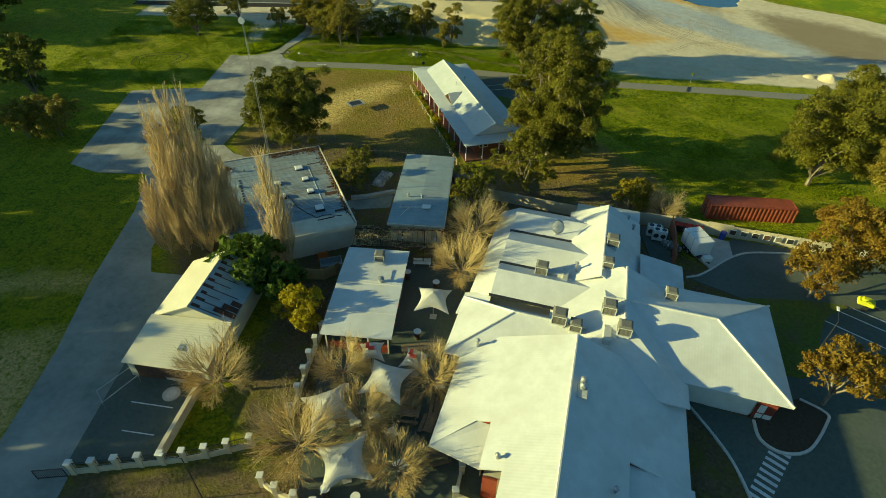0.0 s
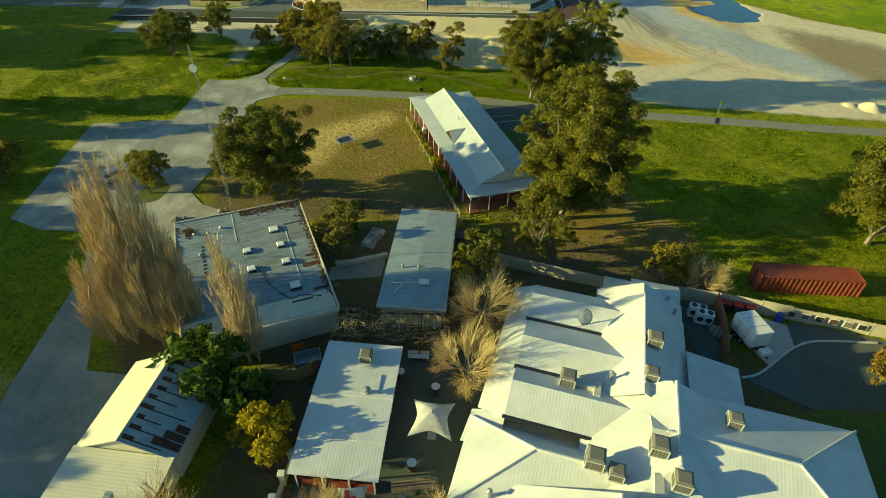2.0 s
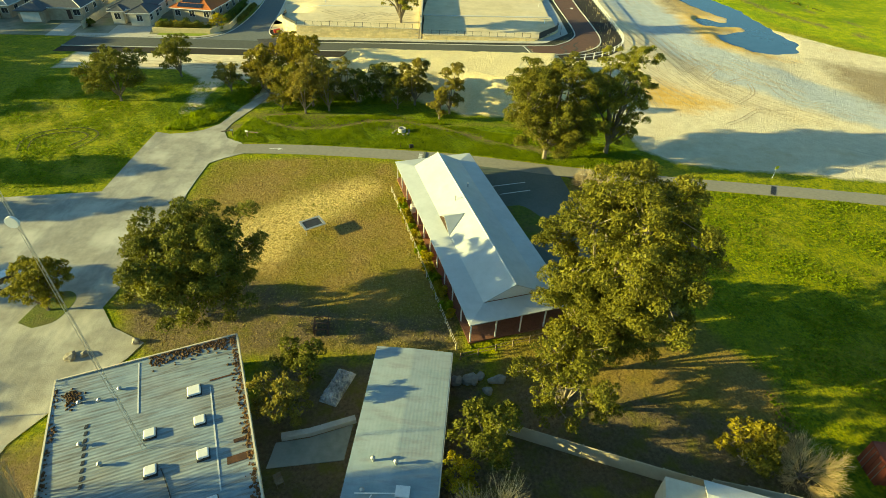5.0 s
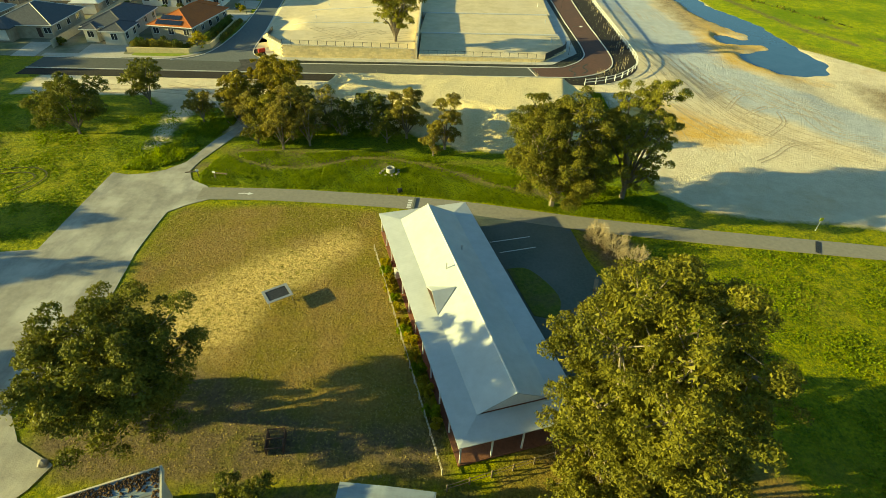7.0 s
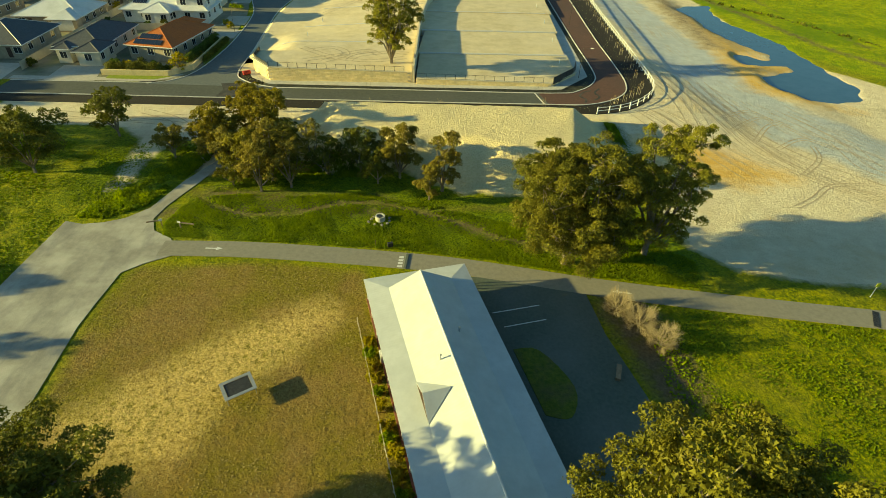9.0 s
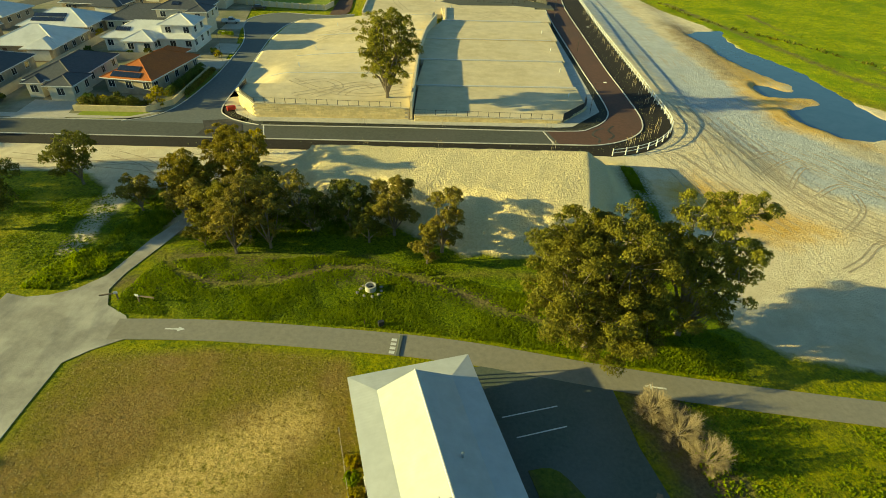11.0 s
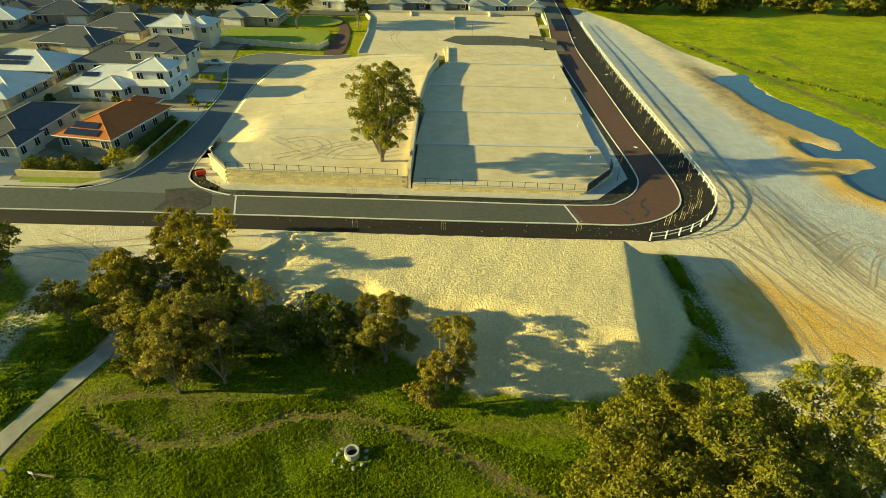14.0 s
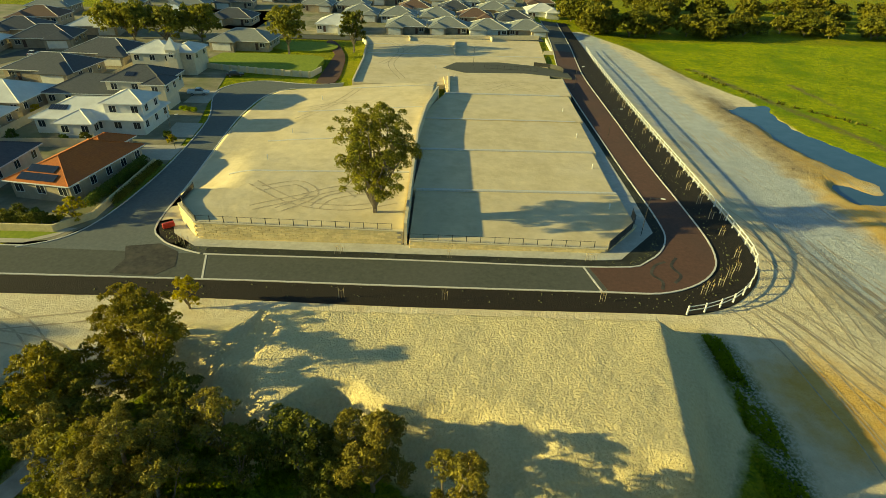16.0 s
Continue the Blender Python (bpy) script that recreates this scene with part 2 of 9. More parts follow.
M_BROWNROOF = mat("brown_roof_tiles", (0.12, 0.075, 0.055), (0.18, 0.11, 0.08), 2.0, 0.75, ribs=(0, 0.35, 0.007))
M_OCHRE = mat("ochre_boards", (0.42, 0.33, 0.14), (0.54, 0.43, 0.20), 2.0, 0.8)
M_FENCE = mat("beige_sheet_fence", (0.48, 0.42, 0.30), (0.58, 0.51, 0.38), 1.0, 0.65)
M_CARWHITE = mat("white_car_paint", (0.72, 0.72, 0.72), (0.78, 0.78, 0.78), 3.0, 0.25)
M_CARDARK = mat("dark_car_paint", (0.03, 0.032, 0.04), (0.05, 0.052, 0.06), 3.0, 0.25)
M_RUBBER = mat("tyre_rubber", (0.012, 0.012, 0.012), (0.025, 0.025, 0.025), 8.0, 0.9)
M_SOLAR = mat("solar_cells", (0.012, 0.016, 0.03), (0.022, 0.028, 0.05), 4.0, 0.15, spec=0.7)
M_RED = mat("red_plastic", (0.42, 0.03, 0.025), (0.5, 0.05, 0.035), 4.0, 0.5)
M_BLUE = mat("blue_plastic", (0.02, 0.05, 0.32), (0.03, 0.07, 0.42), 4.0, 0.45)
M_YELLOW = mat("yellow_sign", (0.55, 0.55, 0.03), (0.66, 0.66, 0.05), 4.0, 0.5)
M_ORANGE = mat("orange_plastic", (0.45, 0.12, 0.02), (0.55, 0.16, 0.03), 4.0, 0.6)
M_ROUGHGRASS = mat("rough_grass", (0.055, 0.085, 0.008), (0.14, 0.16, 0.015), 2.5, 0.95, bump=0.06, bump_scale=6, stain=(0.12, 0.09, 0.05), stain_scale=0.5, stain_amount=0.6)
M_LAWN = mat("mown_lawn", (0.15, 0.21, 0.015), (0.28, 0.33, 0.025), 1.5, 0.95, bump=0.03, bump_scale=10)
M_ROCK = mat("grey_rock", (0.20, 0.18, 0.15), (0.33, 0.30, 0.25), 2.0, 0.9, bump=0.03)
M_WATER = mat("shallow_water", (0.035, 0.085, 0.15), (0.05, 0.105, 0.18), 0.3, 0.08, spec=0.2)
L_GUM = leaf_mat("gum_leaves", (0.055, 0.066, 0.006), (0.25, 0.225, 0.024), 0.3, 0.2)
L_DARKGUM = leaf_mat("dark_gum_leaves", (0.045, 0.060, 0.006), (0.225, 0.215, 0.024), 0.28, 0.15)
L_PAPER = leaf_mat("paperbark_leaves", (0.08, 0.078, 0.011), (0.38, 0.31, 0.05), 0.3, 0.2)
L_WATTLE = leaf_mat("wattle_leaves", (0.10, 0.095, 0.008), (0.36, 0.28, 0.022), 0.3)
L_FIG = leaf_mat("fig_leaves", (0.03, 0.065, 0.008), (0.14, 0.19, 0.02))
L_GOLDGUM = leaf_mat("golden_gum_leaves", (0.085, 0.088, 0.008), (0.36, 0.315, 0.035), 0.34, 0.2)
L_YELLOW = leaf_mat("yellow_green_leaves", (0.20, 0.175, 0.008), (0.52, 0.42, 0.025), 0.4)
L_AUTUMN = leaf_mat("autumn_leaves", (0.11, 0.075, 0.010), (0.33, 0.205, 0.025), 0.3, 0.3)
L_LOTGUM = leaf_mat("pale_gum_leaves", (0.085, 0.095, 0.010), (0.38, 0.345, 0.045), 0.36, 0.15)
L_WEED = leaf_mat("weed_leaves", (0.12, 0.185, 0.006), (0.33, 0.39, 0.012), 0.5)
L_SEEDLING = leaf_mat("seedling_leaves", (0.11, 0.12, 0.04), (0.28, 0.28, 0.15))
L_DRYWEED = leaf_mat("dry_stalks", (0.24, 0.18, 0.05), (0.46, 0.35, 0.12))


# ---- mesh helpers ----
def part(name, bm, material, parent=None, label="", smooth=False):
    me = bpy.data.meshes.new(name)
    bm.to_mesh(me)
    bm.free()
    return link_mesh(name, me, material, parent, label, smooth)


def link_mesh(name, me, material, parent=None, label="", smooth=False):
    for m in material if isinstance(material, (list, tuple)) else [material]:
        me.materials.append(m)
    if smooth:
        for p in me.polygons:
            p.use_smooth = True
    ob = new(name, me)
    ob.parent = parent
    if label:
        tagged(ob, label)
    return ob


def raw(name, verts, faces, material, parent=None, label=""):
    me = bpy.data.meshes.new(name)
    me.from_pydata([tuple(v) for v in verts], [], [tuple(f) for f in faces])
    me.update()
    return link_mesh(name, me, material, parent, label)


def thing(name, label, category, x=0, y=0, z=0, rz=0, group="", kind=""):
    e = new(name)
    e.empty_display_size = 0.3
    e.matrix_basis = pose(x, y, z, 0, 0, rz)
    return tagged(e, label, category, group, kind)


def box(bm, x0, x1, y0, y1, z0, z1, bevel=0.0):
    vs = [bm.verts.new((x, y, z)) for z in (z0, z1) for x, y in ((x0, y0), (x1, y0), (x1, y1), (x0, y1))]
    for f in ((3, 2, 1, 0), (4, 5, 6, 7), (0, 1, 5, 4), (1, 2, 6, 5), (2, 3, 7, 6), (3, 0, 4, 7)):
        bm.faces.new([vs[i] for i in f])
    if bevel:
        edges = list({e for v in vs for e in v.link_edges})
        bmesh.ops.bevel(bm, geom=edges, offset=bevel, segments=1, affect="EDGES")
    return bm


def boxes(*rows):
    bm = bmesh.new()
    for r in rows:
        box(bm, *r)
    return bm


def slab(bm, pts, thick):
    """A plate with the given upper corners, thick metres down."""
    top = [bm.verts.new(p) for p in pts]
    low = [bm.verts.new((p[0], p[1], p[2] - thick)) for p in pts]
    bm.faces.new(top)
    bm.faces.new(low[::-1])
    k = len(pts)
    for i in range(k):
        bm.faces.new((top[i], low[i], low[(i + 1) % k], top[(i + 1) % k]))
    return bm


def tube(bm, a, b, ra, rb, n=6):
    a, b = Vector(a), Vector(b)
    d = (b - a)
    if d.length < 1e-5:
        return bm
    q = d.to_track_quat("Z", "Y")
    ring = [[bm.verts.new(p + q @ Vector((r * math.cos(2 * math.pi * i / n), r * math.sin(2 * math.pi * i / n), 0))) for i in range(n)] for p, r in ((a, ra), (b, rb))]
    for i in range(n):
        bm.faces.new((ring[0][i], ring[0][(i + 1) % n], ring[1][(i + 1) % n], ring[1][i]))
    bm.faces.new(ring[0][::-1])
    bm.faces.new(ring[1])
    return bm


def tubes(rows, n=6):
    bm = bmesh.new()
    for a, b, ra, rb in rows:
        tube(bm, a, b, ra, rb, n)
    return bm


def arr(pts):
    return np.array(pts, dtype=float)


def signed(px, py, poly):
    """Signed distance to a polygon, negative inside."""
    poly = arr(poly)
    best = np.full(px.shape, 1e9)
    inside = np.zeros(px.shape, bool)
    for (ax, ay), (bx, by) in zip(poly, np.roll(poly, -1, 0)):
        dx, dy = bx - ax, by - ay
        t = np.clip(((px - ax) * dx + (py - ay) * dy) / (dx * dx + dy * dy + 1e-9), 0, 1)
        best = np.minimum(best, (px - ax - t * dx) ** 2 + (py - ay - t * dy) ** 2)
        cross = ((ay > py) != (by > py)) & (px < (bx - ax) * (py - ay) / (by - ay + 1e-12) + ax)
        inside ^= cross
    d = np.sqrt(best)
    return np.where(inside, -d, d)


def step(v, a, b):
    t = np.clip((v - a) / (b - a), 0, 1)
    return t * t * (3 - 2 * t)


# ---- the lie of the land ----
PILE_BASE = [(-22, 146.5), (-23, 141), (-17, 135), (-9, 127.5), (-2, 130), (4, 127), (10, 122.5), (20, 122), (28, 123.5), (34.5, 132), (36, 146.5)]
PILE_TOP = [(-11.6, 144.2), (-8.6, 141), (-10.2, 136.4), (-7.2, 131.2), (-4, 135.0), (-0.5, 134.6), (2.4, 131.8), (7.4, 132.6), (11.6, 132.4), (15.5, 130.6), (19, 128.6), (25.8, 126.6), (29.4, 143)]


POND = [(79.5, 231.2), (86, 234), (90.7, 234.6), (87.6, 224), (88, 215.5), (90.8, 206.4), (93.2, 194.4), (93.0, 180), (93.2, 172), (93.4, 165.4), (90.5, 160.4), (85.4, 158.4), (79.8, 159.4), (75.9, 166), (77, 172.4), (86, 175), (87.6, 180.4), (77, 179.2), (75.9, 183.2), (78.2, 187.2), (81, 186.5), (82, 182.8), (85.5, 182.2), (87, 186.8), (84.4, 193.2), (81.8, 200.7), (80.6, 207.5), (81.2, 220)]


def street_z(x):
    return 0.3 + 0.02 * np.clip(x, -25, 45)


def land(x, y):
    x, y = np.asarray(x, float), np.asarray(y, float)
    z = 1.1 * step(x, 8, 24) * (1 - step(y, 48, 58))
    z = z + street_z(x) * step(y, 134, 148) * (1 - step(x, 52, 62))
    z = z + 0.5 * step(y, 118, 150) * step(x, 52, 62) * (1 - step(x, 76, 84))
    wet = step(-signed(x, y, POND) + 0.3 * np.sin(x * 0.9 + y * 0.41) + 0.25 * np.sin(y * 1.1 - x * 0.6), -1.6, 1.0)
    z = z * (1 - wet) - 0.42 * wet
    base, top = signed(x, y, PILE_BASE), signed(x, y, PILE_TOP)
    k = np.clip(-base / (-base + np.maximum(top, 0) + 1e-6), 0, 1) * (base < 0)
    rough = np.sin(x * 0.55 + 0.3 * y) * 0.5 + np.sin(x * 1.3 - 0.7 * y + 1.0) * 0.3 + np.sin(0.9 * x + 1.7 * y) * 0.2
    k = np.clip(k + 0.09 * rough * k * (1 - k) * 4, 0, 1)
    lumps = np.sin(2.3 * x + 1.1 * np.sin(1.7 * y)) * np.sin(2.6 * y + 1.3 * np.sin(1.9 * x)) + 0.6 * np.sin(4.1 * x - 2.2 * y) * np.sin(3.7 * y + 1.2 * x)
    slump = np.sin(1.25 * x + 0.8 * np.sin(0.6 * x)) * k * (1 - k) * 4
    pile = 4.2 * (k * k * (3 - 2 * k) * 0.3 + k * 0.7) + 0.06 * rough * k + 0.04 * lumps * k + 0.16 * slump
    return np.where(base < 0, np.maximum(z, pile), z)


def lz(x, y):
    return float(land(np.array([x]), np.array([y]))[0])


SAND_EAST = [(36, 147), (35.5, 132), (37, 116), (37.2, 110.8), (41, 106.4), (48, 104.2), (58, 103.4), (75, 100), (140, 92), (180, 88), (180, 110), (125, 140), (118, 150), (104, 162), (94, 177), (88.5, 200), (88.5, 215), (89, 240), (82, 262), (76, 300), (66, 330), (60, 330), (56, 290), (52, 220), (50, 180), (48, 160)]
SCRAPE = [(-34.6, 36.4), (-40, 36), (-44, 33), (-42, 26), (-36, 20), (-33.4, 20), (-33.2, 30)]
GULLY = [(34.4, 125), (37, 125), (38.4, 133), (38.2, 143.5), (35.6, 145.4), (35.0, 141), (36.4, 135.5), (34.8, 130)]
SHORE = [(70, 163), (76, 157), (86, 153), (80, 160), (77, 172), (87, 175), (87, 181), (82, 187), (87, 187), (84, 194), (81, 207), (81, 230), (76, 234), (75, 205), (73, 190)]
OCHRE = [(38.5, 139.5), (46, 142), (52, 137), (60, 128), (50, 125), (42, 130)]
SAND_WEST = [(-70, 153.4), (-70, 143), (-46, 143), (-40, 138), (-38.6, 128), (-38, 122), (-35.5, 122), (-35.8, 130), (-34.5, 138), (-30, 138), (-27, 126), (-23.5, 128), (-22, 134), (-20, 153)]
SAND_BARE = [(-25, 85.6), (-22.5, 81.6), (-14.2, 82), (-12.4, 86.2), (-11.8, 89), (-7.2, 93), (-3.2, 98.8), (-5.9, 101), (-14, 96), (-20, 90.8)]
DRY = [(-27, 106), (-28, 100), (-27, 90), (-29, 76), (-22, 70), (-8, 69), (6, 69), (4, 80), (1, 92), (-1.5, 105.5), (-12, 107)]
DIRT = [[(-25.5, 78), (-27, 73), (-24, 69.4), (-14, 68.6), (-4, 70), (6, 70), (6.5, 73.5), (-2, 74), (-10, 76.5), (-16, 80)], [(28, 22), (33, 30), (37, 38), (38, 44), (30, 47), (27, 40)], [(-27, 8), (-2, 8), (-4, 20), (-12, 23), (-27, 23)], [(-16, 28), (-8, 18), (30, 18), (30, 50), (8, 58), (6, 66), (-10, 66), (-14, 46)], [(-34, 60), (-26, 44), (-18, 44), (-18, 52), (-26, 60)],
        [(8, 56), (34, 52), (34, 60), (22, 64), (10, 66)], [(23, 104), (24, 96), (27, 84), (31, 88), (29, 102)], [(-12, 46), (8, 46), (8, 68), (-12, 68)]]
TRACKS = [[(88, 272), (96, 232), (104.5, 191), (118, 168)], [(110, 256), (112, 220), (114, 198), (126, 172)], [(-30, 116.5), (-10, 118.5), (4, 117.5), (14, 113), (24, 109)], [(-24, 122), (-12, 121), (0, 120.5)]]


def axis(pieces):
    out = [pieces[0][0]]
    for a, b, s in pieces:
        while out[-1] < b - 1e-6:
            out.append(min(out[-1] + s, b))
    return np.array(out)


gx = axis([(-3000, -400, 650), (-400, -130, 30), (-130, -72, 4), (-72, -25, 1.0), (-25, 38, 0.36), (38, 110, 1.0), (110, 200, 5), (200, 500, 50), (500, 3000, 625)])
gy = axis([(-600, -40, 80), (-40, 4, 4), (4, 118, 1.0), (118, 150, 0.36), (150, 238, 1.0), (238, 340, 3), (340, 600, 26), (600, 4200, 600)])
GX, GY = np.meshgrid(gx, gy)
px, py = GX.ravel(), GY.ravel()
pz = land(px, py)
pz = pz - 0.03
nxg, nyg = len(gx), len(gy)
idx = np.arange(nxg * nyg).reshape(nyg, nxg)
quads = np.stack([idx[:-1, :-1], idx[:-1, 1:], idx[1:, 1:], idx[1:, :-1]], -1).reshape(-1, 4)
ground_mesh = bpy.data.meshes.new("ground")
ground_mesh.from_pydata(np.stack([px, py, pz], -1).tolist(), [], quads.tolist())


def zone(name, polys, line=None, width=1.0):
    d = np.full(px.shape, 50.0)
    for p in polys:
        d = np.minimum(d, signed(px, py, p))
    if line:
        for path in line:
            for (ax, ay), (bx, by) in zip(path, path[1:]):
                dx, dy = bx - ax, by - ay
                t = np.clip(((px - ax) * dx + (py - ay) * dy) / (dx * dx + dy * dy), 0, 1)
                d = np.minimum(d, np.hypot(px - ax - t * dx, py - ay - t * dy) - width)
    a = ground_mesh.attributes.new(name, "FLOAT", "POINT")
    a.data.foreach_set("value", np.clip(d, -50, 50).astype(np.float32))


zone("sand", [SAND_EAST, SAND_WEST, PILE_BASE, [(-26, 143), (37, 143), (37, 151), (-26, 153)]])
# the last, narrow outline paints a sunlit strip of grass in the bare-sand colour
zone("bare", [SAND_BARE, SCRAPE, [(-50, 42.6), (-35, 43.6), (-34.9, 45), (-50, 44.6)]])
WEED_TRACKS = [[(-26.8, 122.6), (-22.4, 118.6), (-17.7, 116.5), (-12.1, 117.0), (-6.4, 119.7), (-1.6, 119.9), (4.4, 118.0), (9.2, 115.5), (13.4, 112.5), (18.5, 110.6), (23, 109.4)], [(4.4, 118.0), (12.9, 119.0), (22.5, 118.0), (27.3, 117.4)]]
zone("dry", [DRY, [(8, 62), (34, 58), (35, 66), (29, 76), (25, 84), (10, 70)]])
zone("trail", [[(900, 900), (901, 900), (901, 901)]], WEED_TRACKS, 0.5)
zone("gully", [GULLY])
zone("marsh", [[(84, 262), (90, 236), (90, 200), (98, 178), (112, 160), (135, 142), (190, 118), (260, 130), (260, 324), (100, 316), (78, 312)]])
zone("weedy", [[(-26.5, 112.5), (-20, 111.8), (-10, 111.2), (2, 110), (12, 108.4), (24, 105.2), (37, 103), (38, 108), (36, 116), (30, 122), (14, 122), (4, 127), (-8, 129), (-22, 136), (-24.5, 126)], [(-30, 117), (-27, 128), (-28, 138), (-44, 140), (-44, 120), (-36, 119.5)]])
zone("ochre", [OCHRE, SHORE])
zone("bank", [PILE_BASE])
zone("earth", [[(92, 154), (109, 142), (118, 128), (112, 112), (92, 116), (88, 134)], [(82, 238), (78, 210), (76, 190), (72.5, 190), (73, 215), (76, 245)]])
zone("dirt", DIRT, TRACKS, 0.9)


def lane(name, path):
    """Signed distance across a haul road, for wheel tracks that follow it."""
    best, val = np.full(px.shape, 1e9), np.zeros(px.shape)
    for (ax, ay), (bx, by) in zip(path, path[1:]):
        dx, dy = bx - ax, by - ay
        ll = math.hypot(dx, dy)
        t = np.clip(((px - ax) * dx + (py - ay) * dy) / (ll * ll), 0, 1)
        d = np.hypot(px - ax - t * dx, py - ay - t * dy)
        side = np.where(dx * (py - ay) - dy * (px - ax) > 0, 1.0, -1.0)
        val = np.where(d < best, d * side, val)
        best = np.minimum(best, d)
    a = ground_mesh.attributes.new(name, "FLOAT", "POINT")
    a.data.foreach_set("value", np.clip(val, -60, 60).astype(np.float32))


lane("haul", [(160, 98), (110, 112), (84, 127), (70, 144), (65, 160), (63.4, 182), (62.8, 216), (63, 269), (62, 350)])


def ground_material():
    m = bpy.data.materials.new("ground_cover")
    m.use_nodes = True
    n, l = m.node_tree.nodes, m.node_tree.links
    b = n["Principled BSDF"]
    geo = n.new("ShaderNodeNewGeometry")

    def nz(scale, detail=6, rough=0.65):
        t = n.new("ShaderNodeTexNoise")
        t.inputs["Scale"].default_value, t.inputs["Detail"].default_value, t.inputs["Roughness"].default_value = scale, detail, rough
        l.new(geo.outputs["Position"], t.inputs["Vector"])
        return t.outputs["Fac"]

    def rng_(v, a, c, lo=0.0, hi=1.0):
        r = n.new("ShaderNodeMapRange")
        r.inputs["From Min"].default_value, r.inputs["From Max"].default_value = a, c
        r.inputs["To Min"].default_value, r.inputs["To Max"].default_value = lo, hi
        l.new(v, r.inputs["Value"])
        return r.outputs[0]

    def mixc(f, a, c):
        x = n.new("ShaderNodeMix")
        x.data_type = "RGBA"
        l.new(f, x.inputs[0])
        for s, v in ((6, a), (7, c)):
            if isinstance(v, tuple):
                x.inputs[s].default_value = rgb(v)
            else:
                l.new(v, x.inputs[s])
        return x.outputs[2]

    def mask(name, spread, soft):
        at = n.new("ShaderNodeAttribute")
        at.attribute_name = name
        wob = n.new("ShaderNodeMath")
        wob.operation = "MULTIPLY_ADD"
        l.new(edge, wob.inputs[0])
        wob.inputs[1].default_value = spread
        l.new(at.outputs["Fac"], wob.inputs[2])
        return rng_(wob.outputs[0], spread * 0.5 + soft, spread * 0.5 - soft)

    edge = nz(0.35, 8, 0.7)
    fine, mid, broad = nz(3.5), nz(0.5), nz(0.07, 4)
    tiny = nz(14.0, 4)
    clump = nz(1.7, 5, 0.6)
    green = mixc(rng_(fine, 0.35, 0.65), (0.10, 0.15, 0.004), (0.42, 0.41, 0.010))
    green = mixc(rng_(clump, 0.47, 0.62, 0, 0.8), green, (0.075, 0.13, 0.004))
    green = mixc(rng_(tiny, 0.48, 0.7, 0, 0.6), green, (0.08, 0.12, 0.004))
    green = mixc(rng_(mid, 0.45, 0.7, 0, 0.7), green, (0.40, 0.375, 0.012))
    green = mixc(rng_(broad, 0.5, 0.72, 0, 0.5), green, (0.36, 0.30, 0.04))
    dry = mixc(rng_(fine, 0.3, 0.7), (0.25, 0.17, 0.04), (0.41, 0.295, 0.08))
    dry = mixc(rng_(tiny, 0.45, 0.7, 0, 0.3), dry, (0.12, 0.09, 0.03))
    dry = mixc(rng_(mid, 0.40, 0.62, 0, 0.6), dry, (0.28, 0.195, 0.04))
    patchy = nz(0.13, 6, 0.6)
    dry = mixc(rng_(patchy, 0.46, 0.60, 0, 0.75), dry, mixc(rng_(fine, 0.35, 0.65), (0.155, 0.148, 0.012), (0.31, 0.262, 0.03)))
    dry = mixc(rng_(clump, 0.5, 0.64, 0, 0.35), dry, (0.13, 0.105, 0.022))
    dry = mixc(rng_(patchy, 0.48, 0.38, 0, 0.7), dry, mixc(rng_(fine, 0.35, 0.65), (0.24, 0.15, 0.05), (0.42, 0.28, 0.10)))
    dirt = mixc(rng_(fine, 0.3, 0.7), (0.12, 0.09, 0.05), (0.26, 0.195, 0.11))
    dirt = mixc(rng_(mid, 0.46, 0.64, 0, 0.7), dirt, (0.17, 0.16, 0.02))
    sand = mixc(rng_(mid, 0.3, 0.7), (0.62, 0.52, 0.35), (0.77, 0.68, 0.50))
    sand = mixc(rng_(broad, 0.54, 0.68, 0, 0.5), sand, (0.58, 0.42, 0.20))
    sand = mixc(rng_(fine, 0.55, 0.8, 0, 0.4), sand, (0.44, 0.37, 0.26))
    at = n.new("ShaderNodeAttribute")
    at.attribute_name = "haul"
    wide = n.new("ShaderNodeMath")
    wide.operation = "ABSOLUTE"
    l.new(at.outputs["Fac"], wide.inputs[0])
    wob_ = n.new("ShaderNodeMath")
    wob_.operation = "MULTIPLY_ADD"
    l.new(nz(0.16, 6), wob_.inputs[0])
    wob_.inputs[1].default_value = 9
    l.new(wide.outputs[0], wob_.inputs[2])
    lime = mixc(rng_(mid, 0.3, 0.7), (0.37, 0.41, 0.45), (0.51, 0.55, 0.58))
    sand = mixc(rng_(wob_.outputs[0], 13.5, 10.5, 0, 0.9), sand, lime)
    sand = mixc(mask("ochre", 8, 2.5), sand, mixc(rng_(mid, 0.35, 0.65), (0.64, 0.38, 0.09), (0.70, 0.49, 0.19)))
    sand = mixc(mask("earth", 12, 3.0), sand, mixc(rng_(fine, 0.4, 0.6), (0.20, 0.15, 0.09), (0.44, 0.35, 0.22)))
    bank = mixc(rng_(fine, 0.3, 0.7), (0.72, 0.58, 0.31), (0.88, 0.75, 0.46))
    sand = mixc(mask("bank", 2, 0.8), sand, bank)
    warp = n.new("ShaderNodeMath")
    warp.operation = "MULTIPLY_ADD"
    l.new(nz(0.05, 2), warp.inputs[0])
    warp.inputs[1].default_value = 4
    l.new(at.outputs["Fac"], warp.inputs[2])
    comb = n.new("ShaderNodeCombineXYZ")
    l.new(warp.outputs[0], comb.inputs[0])
    ruts = n.new("ShaderNodeTexNoise")
    ruts.inputs["Scale"].default_value, ruts.inputs["Detail"].default_value = 2.1, 5
